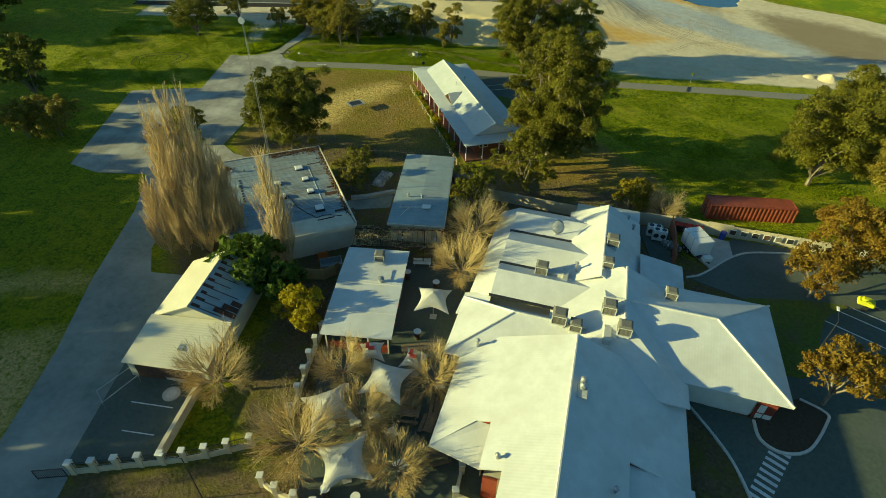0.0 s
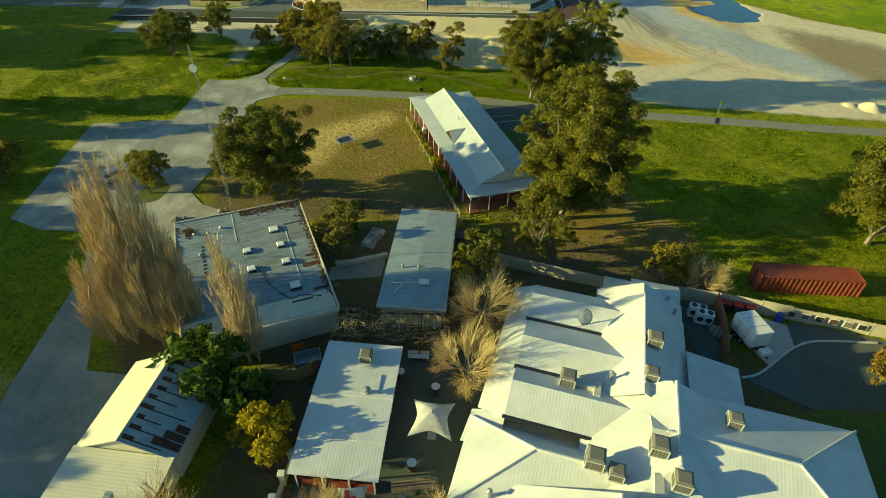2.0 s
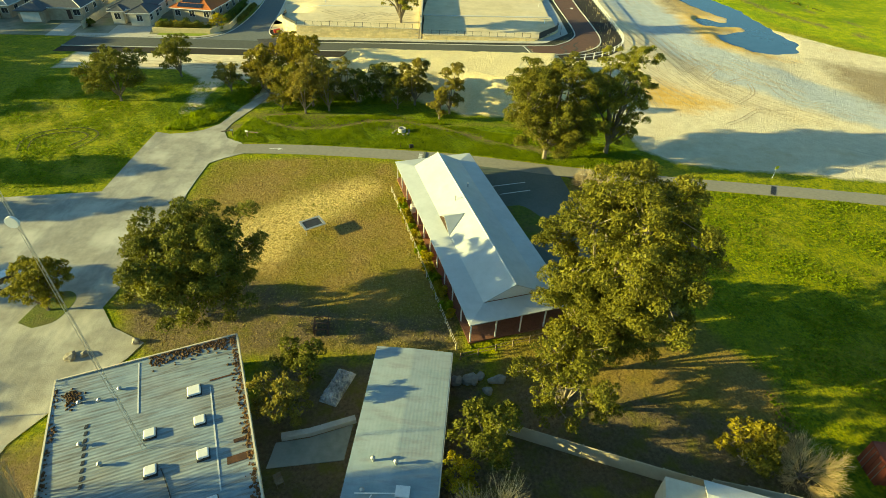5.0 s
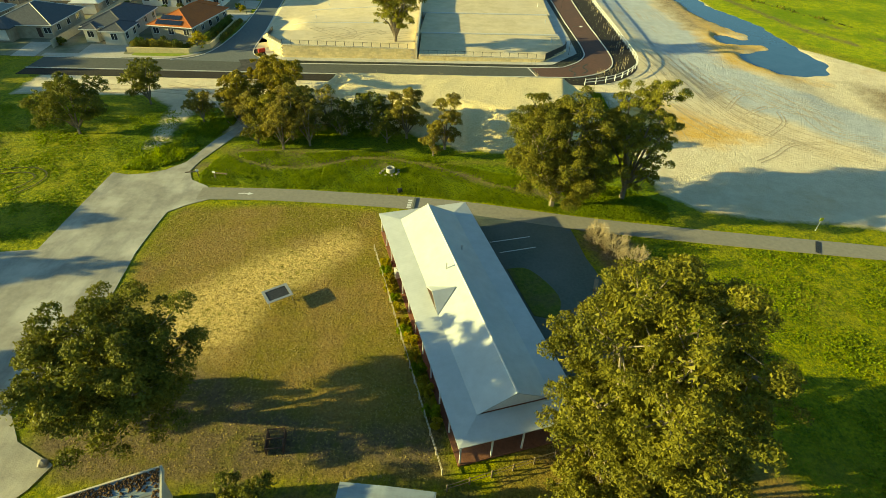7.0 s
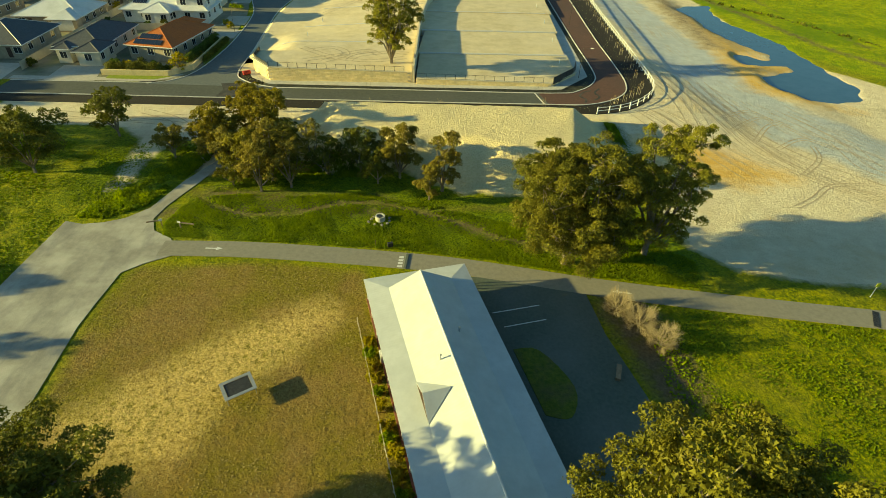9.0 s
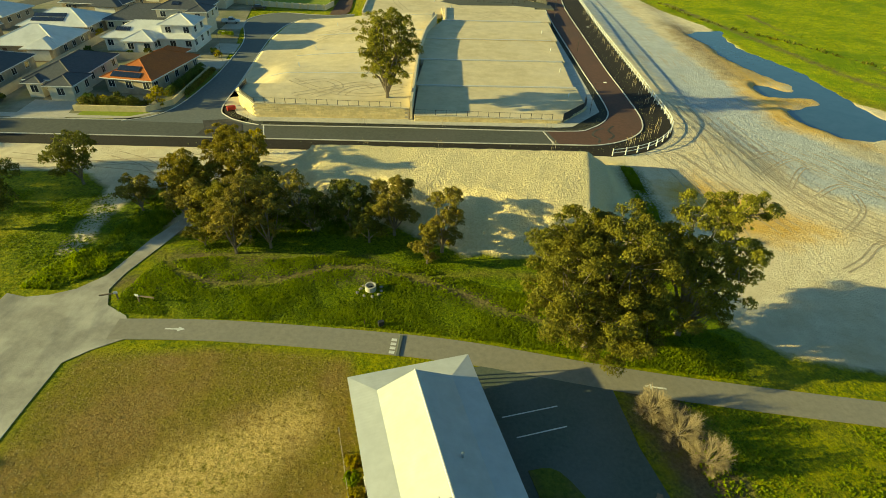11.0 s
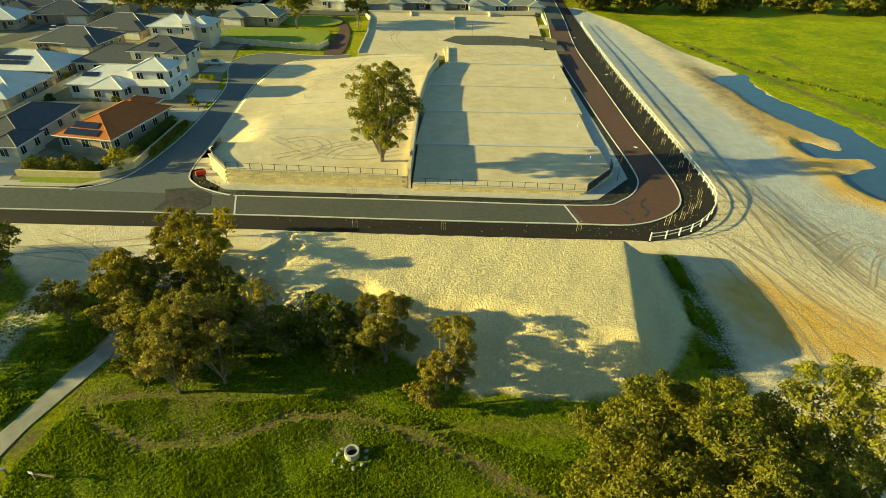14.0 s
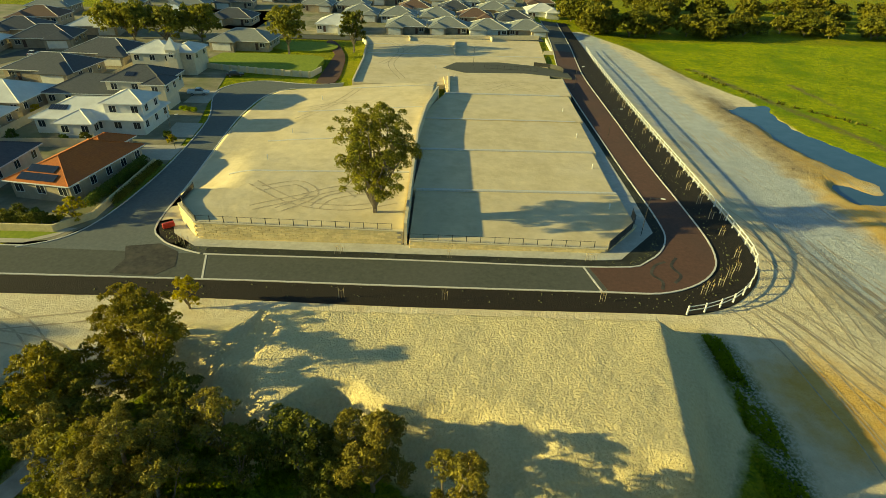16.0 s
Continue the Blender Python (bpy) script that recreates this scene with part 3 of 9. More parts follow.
    sway = n.new("ShaderNodeMath")
    sway.operation = "MULTIPLY"
    l.new(nz(0.03, 2), sway.inputs[0])
    sway.inputs[1].default_value = 6
    l.new(sway.outputs[0], comb.inputs[1])
    l.new(comb.outputs[0], ruts.inputs["Vector"])
    rut = rng_(ruts.outputs["Fac"], 0.50, 0.66)
    gate_ = n.new("ShaderNodeMath")
    gate_.operation = "MULTIPLY"
    l.new(rut, gate_.inputs[0])
    near = n.new("ShaderNodeMath")
    near.operation = "MULTIPLY"
    l.new(rng_(nz(0.09, 4), 0.42, 0.60, 0, 0.8), near.inputs[0])
    l.new(rng_(wide.outputs[0], 24, 18), near.inputs[1])
    l.new(near.outputs[0], gate_.inputs[1])
    sand = mixc(gate_.outputs[0], sand, (0.46, 0.39, 0.29))
    reed = mixc(rng_(mid, 0.35, 0.65), (0.22, 0.31, 0.008), (0.46, 0.46, 0.012))
    reed = mixc(rng_(clump, 0.5, 0.66, 0, 0.6), reed, (0.14, 0.20, 0.006))
    reed = mixc(rng_(nz(0.06, 6), 0.46, 0.6, 0, 0.75), reed, (0.14, 0.24, 0.006))
    green = mixc(mask("marsh", 6, 2.0), green, reed)
    lush = mixc(rng_(fine, 0.35, 0.65), (0.075, 0.125, 0.004), (0.24, 0.30, 0.009))
    lush = mixc(rng_(clump, 0.48, 0.66, 0, 0.75), lush, (0.045, 0.075, 0.004))
    green = mixc(mask("weedy", 7, 2.0), green, lush)
    col = mixc(mask("dry", 2, 0.8), green, dry)
    worn = n.new("ShaderNodeMath")
    worn.operation = "MULTIPLY"
    l.new(mask("trail", 2, 0.9), worn.inputs[0])
    l.new(rng_(mid, 0.3, 0.6, 0.25, 0.8), worn.inputs[1])
    col = mixc(worn.outputs[0], col, mixc(rng_(fine, 0.35, 0.65), (0.15, 0.12, 0.025), (0.30, 0.23, 0.07)))
    col = mixc(mask("dirt", 5, 1.2), col, dirt)
    torn = n.new("ShaderNodeMath")
    torn.operation = "MULTIPLY"
    l.new(mask("bare", 6, 1.8), torn.inputs[0])
    l.new(rng_(nz(1.5, 9, 0.8), 0.40, 0.50), torn.inputs[1])
    col = mixc(torn.outputs[0], col, mixc(rng_(fine, 0.35, 0.65), (0.52, 0.36, 0.10), (0.82, 0.62, 0.25)))
    col = mixc(mask("sand", 3, 0.5), col, sand)
    col = mixc(mask("gully", 3, 0.9), col, mixc(rng_(fine, 0.45, 0.58), (0.07, 0.11, 0.012), (0.42, 0.40, 0.34)))
    l.new(col, b.inputs["Base Color"])
    b.inputs["Roughness"].default_value = 0.95
    b.inputs["Specular IOR Level"].default_value = 0.15
    bp = n.new("ShaderNodeBump")
    bp.inputs["Distance"].default_value = 0.34
    l.new(nz(2.2, 8, 0.72), bp.inputs["Height"])
    # trodden dimples over the bank
    trod = n.new("ShaderNodeMath")
    trod.operation = "MULTIPLY"
    l.new(nz(4.6, 3, 0.55), trod.inputs[0])
    l.new(mask("bank", 2, 0.8), trod.inputs[1])
    # tussocks where grass grows
    tuss = n.new("ShaderNodeMath")
    tuss.operation = "MULTIPLY"
    l.new(nz(0.85, 6, 0.7), tuss.inputs[0])
    l.new(rng_(mask("sand", 3, 0.5), 0.0, 1.0, 1.0, 0.0), tuss.inputs[1])
    bt = n.new("ShaderNodeBump")
    bt.inputs["Distance"].default_value = 0.55
    l.new(tuss.outputs[0], bt.inputs["Height"])
    l.new(bp.outputs[0], bt.inputs["Normal"])
    bq = n.new("ShaderNodeBump")
    bq.inputs["Distance"].default_value = 0.24
    l.new(trod.outputs[0], bq.inputs["Height"])
    l.new(bt.outputs[0], bq.inputs["Normal"])
    # wheel ruts
    br = n.new("ShaderNodeBump")
    br.invert = True
    br.inputs["Distance"].default_value = 0.08
    rs = n.new("ShaderNodeMath")
    rs.operation = "MULTIPLY"
    l.new(gate_.outputs[0], rs.inputs[0])
    l.new(mask("sand", 3, 0.5), rs.inputs[1])
    l.new(rs.outputs[0], br.inputs["Height"])
    l.new(bq.outputs[0], br.inputs["Normal"])
    l.new(br.outputs[0], b.inputs["Normal"])
    return m


ground_mesh.polygons.foreach_set("use_smooth", np.ones(len(ground_mesh.polygons), dtype=bool))
ground_mesh.materials.append(ground_material())
ground = new("ground", ground_mesh)
tagged(ground, "rough paddock of green grass, dry grass and pale bulldozed sand", "ground", kind="structure")


def draped(name, poly, material, lift, label, cell=3.0, skirt=0.25, kind="structure", category="road"):
    """A paved sheet cut from a polygon, laid on the land."""
    bm = bmesh.new()
    bm.faces.new([bm.verts.new((x, y, 0)) for x, y in poly])
    bmesh.ops.triangulate(bm, faces=bm.faces[:])
    xs, ys = [p[0] for p in poly], [p[1] for p in poly]
    for lo, hi, nrm in ((min(xs), max(xs), (1, 0, 0)), (min(ys), max(ys), (0, 1, 0))):
        c = math.floor(lo / cell) * cell + cell
        while c < hi:
            bmesh.ops.bisect_plane(bm, geom=bm.verts[:] + bm.edges[:] + bm.faces[:], plane_co=(c * nrm[0], c * nrm[1], 0), plane_no=nrm)
            c += cell
    bmesh.ops.recalc_face_normals(bm, faces=bm.faces[:])
    if bm.faces and sum(f.normal.z for f in bm.faces) < 0:
        bmesh.ops.reverse_faces(bm, faces=bm.faces[:])
    rim = [e for e in bm.edges if e.is_boundary]
    ext = bmesh.ops.extrude_edge_only(bm, edges=rim)
    low = {v for v in ext["geom"] if isinstance(v, bmesh.types.BMVert)}
    vs = list(bm.verts)
    zs = land(arr([v.co.x for v in vs]), arr([v.co.y for v in vs]))
    for v, z in zip(vs, zs):
        v.co.z = z + lift - (skirt if v in low else 0)
    ob = part(name, bm, material)
    return tagged(ob, label, category, kind=kind)


def ribbon_poly(line, w):
    """The outline of a strip along a line."""
    line = [Vector((p[0], p[1])) for p in line]
    left, right = [], []
    for i, p in enumerate(line):
        d = (line[min(i + 1, len(line) - 1)] - line[max(i - 1, 0)]).normalized()
        s = Vector((-d.y, d.x)) * w / 2
        left.append(tuple(p + s))
        right.append(tuple(p - s))
    return left + right[::-1]


def smooth_line(pts, n=6):
    """Catmull-Rom through the points."""
    pts = [Vector(p) for p in pts]
    out = []
    for i in range(len(pts) - 1):
        a, b, c, d = pts[max(i - 1, 0)], pts[i], pts[i + 1], pts[min(i + 2, len(pts) - 1)]
        for k in range(n):
            t = k / n
            out.append(0.5 * ((2 * b) + (c - a) * t + (2 * a - 5 * b + 4 * c - d) * t * t + (3 * b - a - 3 * c + d) * t ** 3))
    out.append(pts[-1])
    return [tuple(p) for p in out]


def bar_line(name, line, w, h, material, label, category, lift=0.0, kind="structure"):
    """A kerb or wall with a rectangular section along a line on the land."""
    outline = ribbon_poly(line, w)
    k = len(line)
    bm = bmesh.new()
    L, R = outline[:k], outline[k:][::-1]
    rows = []
    for i in range(k):
        z = lz((L[i][0] + R[i][0]) / 2, (L[i][1] + R[i][1]) / 2) + lift
        rows.append([bm.verts.new((L[i][0], L[i][1], z - 0.4)), bm.verts.new((L[i][0], L[i][1], z + h)), bm.verts.new((R[i][0], R[i][1], z + h)), bm.verts.new((R[i][0], R[i][1], z - 0.4))])
    for a, b in zip(rows, rows[1:]):
        for j in range(3):
            bm.faces.new((a[j], a[j + 1], b[j + 1], b[j]))
    bm.faces.new(rows[0])
    bm.faces.new(rows[-1][::-1])
    bmesh.ops.recalc_face_normals(bm, faces=bm.faces[:])
    return tagged(part(name, bm, material), label, category, kind=kind)


M_CARPARK = mat("pale_worn_bitumen", (0.25, 0.235, 0.20), (0.37, 0.345, 0.29), 0.9, 0.92, bump=0.02, bump_scale=8, stain=(0.60, 0.57, 0.49), stain_scale=0.2, stain_amount=0.75, streak=((0.17, 0.17, 0.165), 0.35, 0.12, 0.6))
DRIVE = [(-32.8, 10), (-33.9, 34.5), (-35.2, 44), (-36, 57.9), (-30.2, 60), (-31.0, 50), (-29.4, 45.6), (-25.2, 45.0), (-23.8, 41.2), (-25.0, 36), (-26.6, 33.1), (-26.5, 10)]
CAR_PARK = [(-36, 57.9), (-37.9, 66.5), (-45, 67), (-49.7, 69.3), (-50.8, 82), (-51.9, 95.6), (-39.8, 97.2), (-39.6, 106), (-39.3, 114.8), (-37, 114.2), (-34.6, 114.6), (-32.4, 115.6), (-30.3, 118),
            (-28.4, 125.2), (-26, 130.4), (-25.6, 138.5), (-23.9, 138.5), (-24.6, 129.8), (-26.5, 124), (-28.4, 118.4), (-28.9, 115.5), (-27.8, 113), (-25.2, 111.4), (-23.4, 108.4), (-26.4, 106.6), (-28.2, 105), (-28.5, 99.7), (-28.6, 96.8), (-27.8, 87), (-29.2, 79), (-29.8, 75.4), (-27.6, 72.6), (-23.8, 70.6), (-24.6, 68.6), (-27, 65.6), (-30.2, 60)]
draped("road", DRIVE, M_OLDROAD, 0.03, "worn grey bitumen drive with sandy patches")
draped("pavement", CAR_PARK, M_CARPARK, 0.03, "worn pale bitumen car park with sandy patches", category="car park")
draped("pavement", [(-27.2, 22.8), (-26.9, 33), (-25.6, 31.7), (-19.3, 30.2), (-20.1, 23.3)], M_ASPHALT, 0.05, "dark paved yard in front of the barn", category="yard")
PATH_LINE = smooth_line([(-25.6, 109.5), (-20, 109.5), (-13, 109.2), (0, 107.9), (10, 106.4), (23.4, 103.3), (37, 100.8), (56.6, 97.8), (75, 95), (120, 90), (170, 88)])
draped("path", ribbon_poly(PATH_LINE, 2.9), M_PATH, 0.04, "narrow grey asphalt shared path through the grass", category="path")
draped("pavement", [(9.8, 104.6), (15, 105.4), (22.4, 103.8), (23.2, 96), (25.4, 86.6), (24.8, 80), (21, 74), (14, 76), (12.4, 90)], M_ASPHALT, 0.035, "dark asphalt parking yard beside the long building", category="car park")
E_PAVE = [(29.7, 43), (31, 43), (33, 44.2), (36, 46.2), (39.1, 47.2), (45, 46.9), (70, 40), (70, 0), (24, 0), (24.5, 12), (24.9, 19.4), (24.5, 23), (22.6, 27.6), (28.4, 25.1), (32, 34), (35, 39.2)]
draped("pavement", E_PAVE, M_ASPHALT, 0.03, "dark asphalt car park beside the large building", category="car park")
draped("pavement", [(-9, 16), (8, 16), (8, 47), (-7.5, 47), (-9, 34)], M_ASPHALT, 0.025, "dark paved courtyard with outdoor tables", category="courtyard")

# street, verges and footpaths round the new lots
ROAD_S = smooth_line([(-75, 156.1), (-45.5, 155.7), (-21.4, 155.1), (1.6, 153.7), (26.1, 152.4), (34.8, 152.3), (41.3, 156.0), (44.3, 162.5), (45.1, 176), (45.5, 192), (47.0, 222), (48.6, 252), (50.8, 272), (54.5, 300), (60, 350)], 5)
ROAD_N = smooth_line([(-75, 162.5), (-48, 162.3), (-40, 162.2), (-33, 162.0), (-24.1, 160.9), (1.3, 159.5), (28.5, 157.7), (34.4, 159.2), (38.4, 164.0), (39.6, 171), (39.9, 190), (40.4, 210), (41.3, 238), (43, 262), (48, 300), (53, 350)], 4)
SIDE_W = smooth_line([(-49, 161.9), (-44.8, 164), (-42.2, 168.5), (-40.9, 178), (-40.6, 192), (-42.2, 214), (-46.6, 230), (-47.5, 238), (-44, 244), (-38, 246.5), (-30, 245), (-24, 244.5), (-17.5, 246)], 4)
SIDE_E = smooth_line([(-24.6, 161.0), (-28, 162.4), (-31.2, 164.6), (-33.5, 169), (-34.2, 184), (-35.6, 204), (-36.2, 218), (-35, 232), (-31, 239), (-26, 240.5), (-17.5, 241)], 4)
draped("road", ROAD_S + ROAD_N[::-1], M_STREET, 0.05, "new grey asphalt street round the vacant lots")
draped("road", SIDE_W + SIDE_E[::-1], M_SIDESTREET, 0.058, "grey asphalt side street into the houses")
RED_S = [p for p in ROAD_S if p[0] > 28 and p[1] < 290]
RED_N = [p for p in ROAD_N if p[0] > 28 and p[1] < 290]
draped("road", [(27.4, 152.3)] + RED_S + RED_N[::-1] + [(26.2, 157.8)], M_REDROAD, 0.062, "reddish brown asphalt bend of the new street")
VERGE_S = smooth_line([(-75, 152.6), (-42.2, 151.9), (-22.5, 151.5), (1.9, 149.7), (31.6, 148.3), (35.3, 148.0), (42.0, 150.3), (47.9, 156.9), (50.1, 167.2), (50.8, 178.5), (51.5, 192), (52.4, 210), (54.0, 235), (57.6, 277), (59.5, 300), (64, 350)], 5)
draped("pavement", VERGE_S + [(p[0], p[1]) for p in ROAD_S[::-1]], M_MULCH, 0.02, "dark mulched verge along the street", category="verge")
for line in (ROAD_S, [p for p in ROAD_N if p[0] < -47], [p for p in ROAD_N if p[0] > -25], SIDE_W, SIDE_E):
    bar_line("kerb", line, 0.22, 0.13, M_KERB, "pale concrete kerb along the street", "kerb")
LOT_OUT = smooth_line([(-33.4, 169), (-31.1, 164.6), (-28, 162.4), (-24.1, 160.9), (1.3, 159.5), (28.5, 157.7), (34.4, 159.2), (38.4, 164.0), (39.6, 171), (39.9, 190), (40.4, 210), (41.3, 238), (43, 262)], 4)
draped("pavement", LOT_OUT + [(40.6, 262), (39.4, 235), (37.2, 170), (29.6, 160.5), (-25.4, 164.2), (-31.4, 170)], M_MULCH, 0.04, "dark mulch bed under the retaining wall", category="verge")
draped("pavement", [(-32, 170.5), (-30, 166.2), (-26, 162.9), (2, 161.0), (28.5, 159.4), (31.0, 159.6), (37.6, 166.6), (38.3, 178), (38.8, 196), (39.4, 219), (39.9, 237), (36.6, 237), (34.8, 179), (34.8, 168.6), (29.3, 161.5), (-26, 164.9), (-30.6, 171)], M_CONCRETE, 0.07, "pale concrete strip at the foot of the wall", category="footpath")

# ---- lots, retaining walls ----
def prism_structure(name, poly, z0, z1, material, label, category):
    bm = bmesh.new()
    slab(bm, [(x, y, z1) for x, y in poly], z1 - z0)
    bmesh.ops.recalc_face_normals(bm, faces=bm.faces[:])
    return tagged(part(name, bm, material), label, category, kind="structure")


LEFT_Z, RIGHT_Z = 2.4, 1.5

KERB_Y = [164, 165.1, 170.4, 175.4, 177.5, 184, 204, 218, 232, 237.4, 240.6]
KERB_X = [-25, -26, -30.4, -30.4, -33.9, -34.1, -35.4, -35.8, -34.6, -32.2, -25]


def lot_z(x, y):
    """Height of the western lots: level at the front, falling to the side street further back, with sand heaved up at the second lot."""
    x, y = np.asarray(x, float), np.asarray(y, float)
    level = LEFT_Z - 2.0 * step(y, 178, 198) * np.clip((4 - x) / 29, 0, 1)
    d = x - np.interp(y, KERB_Y, KERB_X)
    wide = 11.0 + 4.0 * step(y, 184, 200)
    low = land(x, y) + 0.12
    low = low + (LEFT_Z - low) * (1 - step(y, 175.2, 178.2))
    z = low + (level - low) * step(d / wide, 0, 1)
    heave = 0.3 * np.exp(-((x + 26.5) / 3.0) ** 2 - ((y - 191) / 5.0) ** 2) + 0.15 * np.exp(-((x + 24) / 4.0) ** 2 - ((y - 207) / 5.0) ** 2)
    fine_ = 0.022 * np.sin(1.9 * x + 1.2 * np.sin(0.7 * y)) * np.sin(1.6 * y + 0.9 * np.sin(0.8 * x))
    return z + (heave + fine_) * step(d, 0.5, 4)


bm = bmesh.new()
lot_rows = []
for j in range(88):
    row = []
    for i in range(58):
        u, v = i / 57, j / 87
        y = 165.0 + v * (240.4 - 165.0)
        xw, xe = float(np.interp(y, KERB_Y, KERB_X)), float(np.interp(y, [163, 200, 216, 231, 241], [2.2, 3.1, 4.4, 6.6, 7.2]))
        x = xw + (xe - xw) * u
        yy = y - 0.05 * (x + 26) * (1 - v) ** 6
        row.append((x, yy))
    lot_rows.append(row)
LZ = lot_z(arr([[q[0] for q in r] for r in lot_rows]), arr([[q[1] for q in r] for r in lot_rows]))
grid = [[bm.verts.new((q[0], q[1], LZ[j][i])) for i, q in enumerate(r)] for j, r in enumerate(lot_rows)]
for ra, rb in zip(grid, grid[1:]):
    for i in range(57):
        bm.faces.new((ra[i], ra[i + 1], rb[i + 1], rb[i]))
ext = bmesh.ops.extrude_edge_only(bm, edges=[e for e in bm.edges if e.is_boundary])
for v in ext["geom"]:
    if isinstance(v, bmesh.types.BMVert):
        v.co.z = -1
bmesh.ops.recalc_face_normals(bm, faces=bm.faces[:])
tagged(part("ground_lot_west", bm, M_PAD, smooth=True), "levelled pale sand building lots held by a wall", "lot", kind="structure")
RIGHT_ROWS = [(162.7, 178, 1.5), (178, 195, 1.7), (195, 212, 1.9), (212, 231, 2.1), (231, 247, 2.3)]
for y0, y1, z in RIGHT_ROWS:
    xe = 29.6 + (y0 - 161) * 0.09 + (4 if y0 > 165 else 3)
    pts = [(2.9 if y0 < 230 else 9.5, y0), (xe if y0 > 165 else 29.4, y0), (xe + 1, y1), (4.4 if y0 < 200 else 9.0, y1)]
    if y0 < 165:
        pts = [(2.9, y0), (29.4, 161.5), (35.4, 168), (35.8, y1), (3.4, y1)]
    prism_structure("ground_lot_east", pts, -1, z, M_PAD, "levelled pale sand building lot with a low kerb", "lot")
prism_structure("ground_lot_north", [(-14.6, 241), (9, 241), (9, 248), (38, 248), (40, 262), (44, 302), (-18.9, 302), (-16, 292), (-14.5, 268)], -1, 1.6, M_PAD, "levelled pale sand lots beyond the first row", "lot")
prism_structure("pavement", [(9, 259), (13, 266), (26, 267.5), (37, 264), (44.6, 258), (44.6, 251), (32, 255), (15, 254)], 0.8, 1.66, M_STREET, "grey asphalt turning bay among the lots", "road")

draped("pavement", [(-32.2, 170.2), (-30.5, 170.4), (-30.4, 175.6), (-33.8, 174), (-33.3, 169.6)], M_PAD, 0.08, "sandy verge at the corner of the lots", category="verge")

# ---- trees ----
def crown_mesh(name, blobs, leaf, density, material, parent, seed, droop=0.25):
    """Leaves on the shell of each clump, closed on top and open below; the inner clumps carry fewer and larger ones."""
    r = np.random.default_rng(seed)
    cs, ns, ss = [], [], []
    for (cx, cy, cz), rad, inner in blobs:
        lf = leaf * (1.7 if inner else 1.0)
        k = max(36, int(density * rad * rad * (20 if inner else 31) / (lf * lf)))
        u = r.normal(size=(k, 3))
        u /= np.linalg.norm(u, axis=1)[:, None]
        u[:, 2] = np.where(u[:, 2] < -0.3, -u[:, 2], u[:, 2])
        d = rad * (0.66 + 0.46 * r.random(k) ** 0.7) * (1 + 0.16 * np.sin(5 * u[:, 0] + 7 * u[:, 1] + 6 * u[:, 2] + cx))
        cs.append(arr((cx, cy, cz)) + u * d[:, None] * arr((1, 1, 0.82)))
        ns.append(u)
        ss.append(np.full(k, lf))
    c, nrm, size = np.concatenate(cs), np.concatenate(ns), np.concatenate(ss)
    k = len(c)
    nrm = nrm * 0.7 + r.normal(size=(k, 3)) * 0.62 + arr((0, 0, 0.1))
    nrm /= np.linalg.norm(nrm, axis=1)[:, None]
    t = np.cross(nrm, r.normal(size=(k, 3)))
    t /= np.linalg.norm(t, axis=1)[:, None] + 1e-9
    b = np.cross(nrm, t)
    s = (size * (0.65 + 0.7 * r.random(k)))[:, None]
    v = np.stack([c - t * s * 0.45 + b * s * 0.3, c - t * s * 0.45 - b * s * 0.3, c + t * s * 0.55 - arr((0, 0, 1)) * s * droop], 1).reshape(-1, 3)
    f = np.arange(k * 3).reshape(-1, 3)
    return raw(name, v.tolist(), f.tolist(), material, parent)


def limb_mesh(name, rows, material, parent, n=5):
    verts, faces = [], []
    ang = np.arange(n) * 2 * math.pi / n
    for a, b, ra, rb in rows:
        a, b = arr(a), arr(b)
        d = b - a
        d = d / (np.linalg.norm(d) + 1e-9)
        t = np.cross(d, (0.3, 0.9, 0.1) if abs(d[1]) < 0.9 else (1, 0, 0))
        t /= np.linalg.norm(t)
        w = np.cross(d, t)
        o = len(verts)
        for p, r in ((a, ra), (b, rb)):
            for q in ang:
                verts.append(p + r * (math.cos(q) * t + math.sin(q) * w))
        for i in range(n):
            faces.append((o + i, o + (i + 1) % n, o + n + (i + 1) % n, o + n + i))
    return raw(name, verts, faces, material, parent)


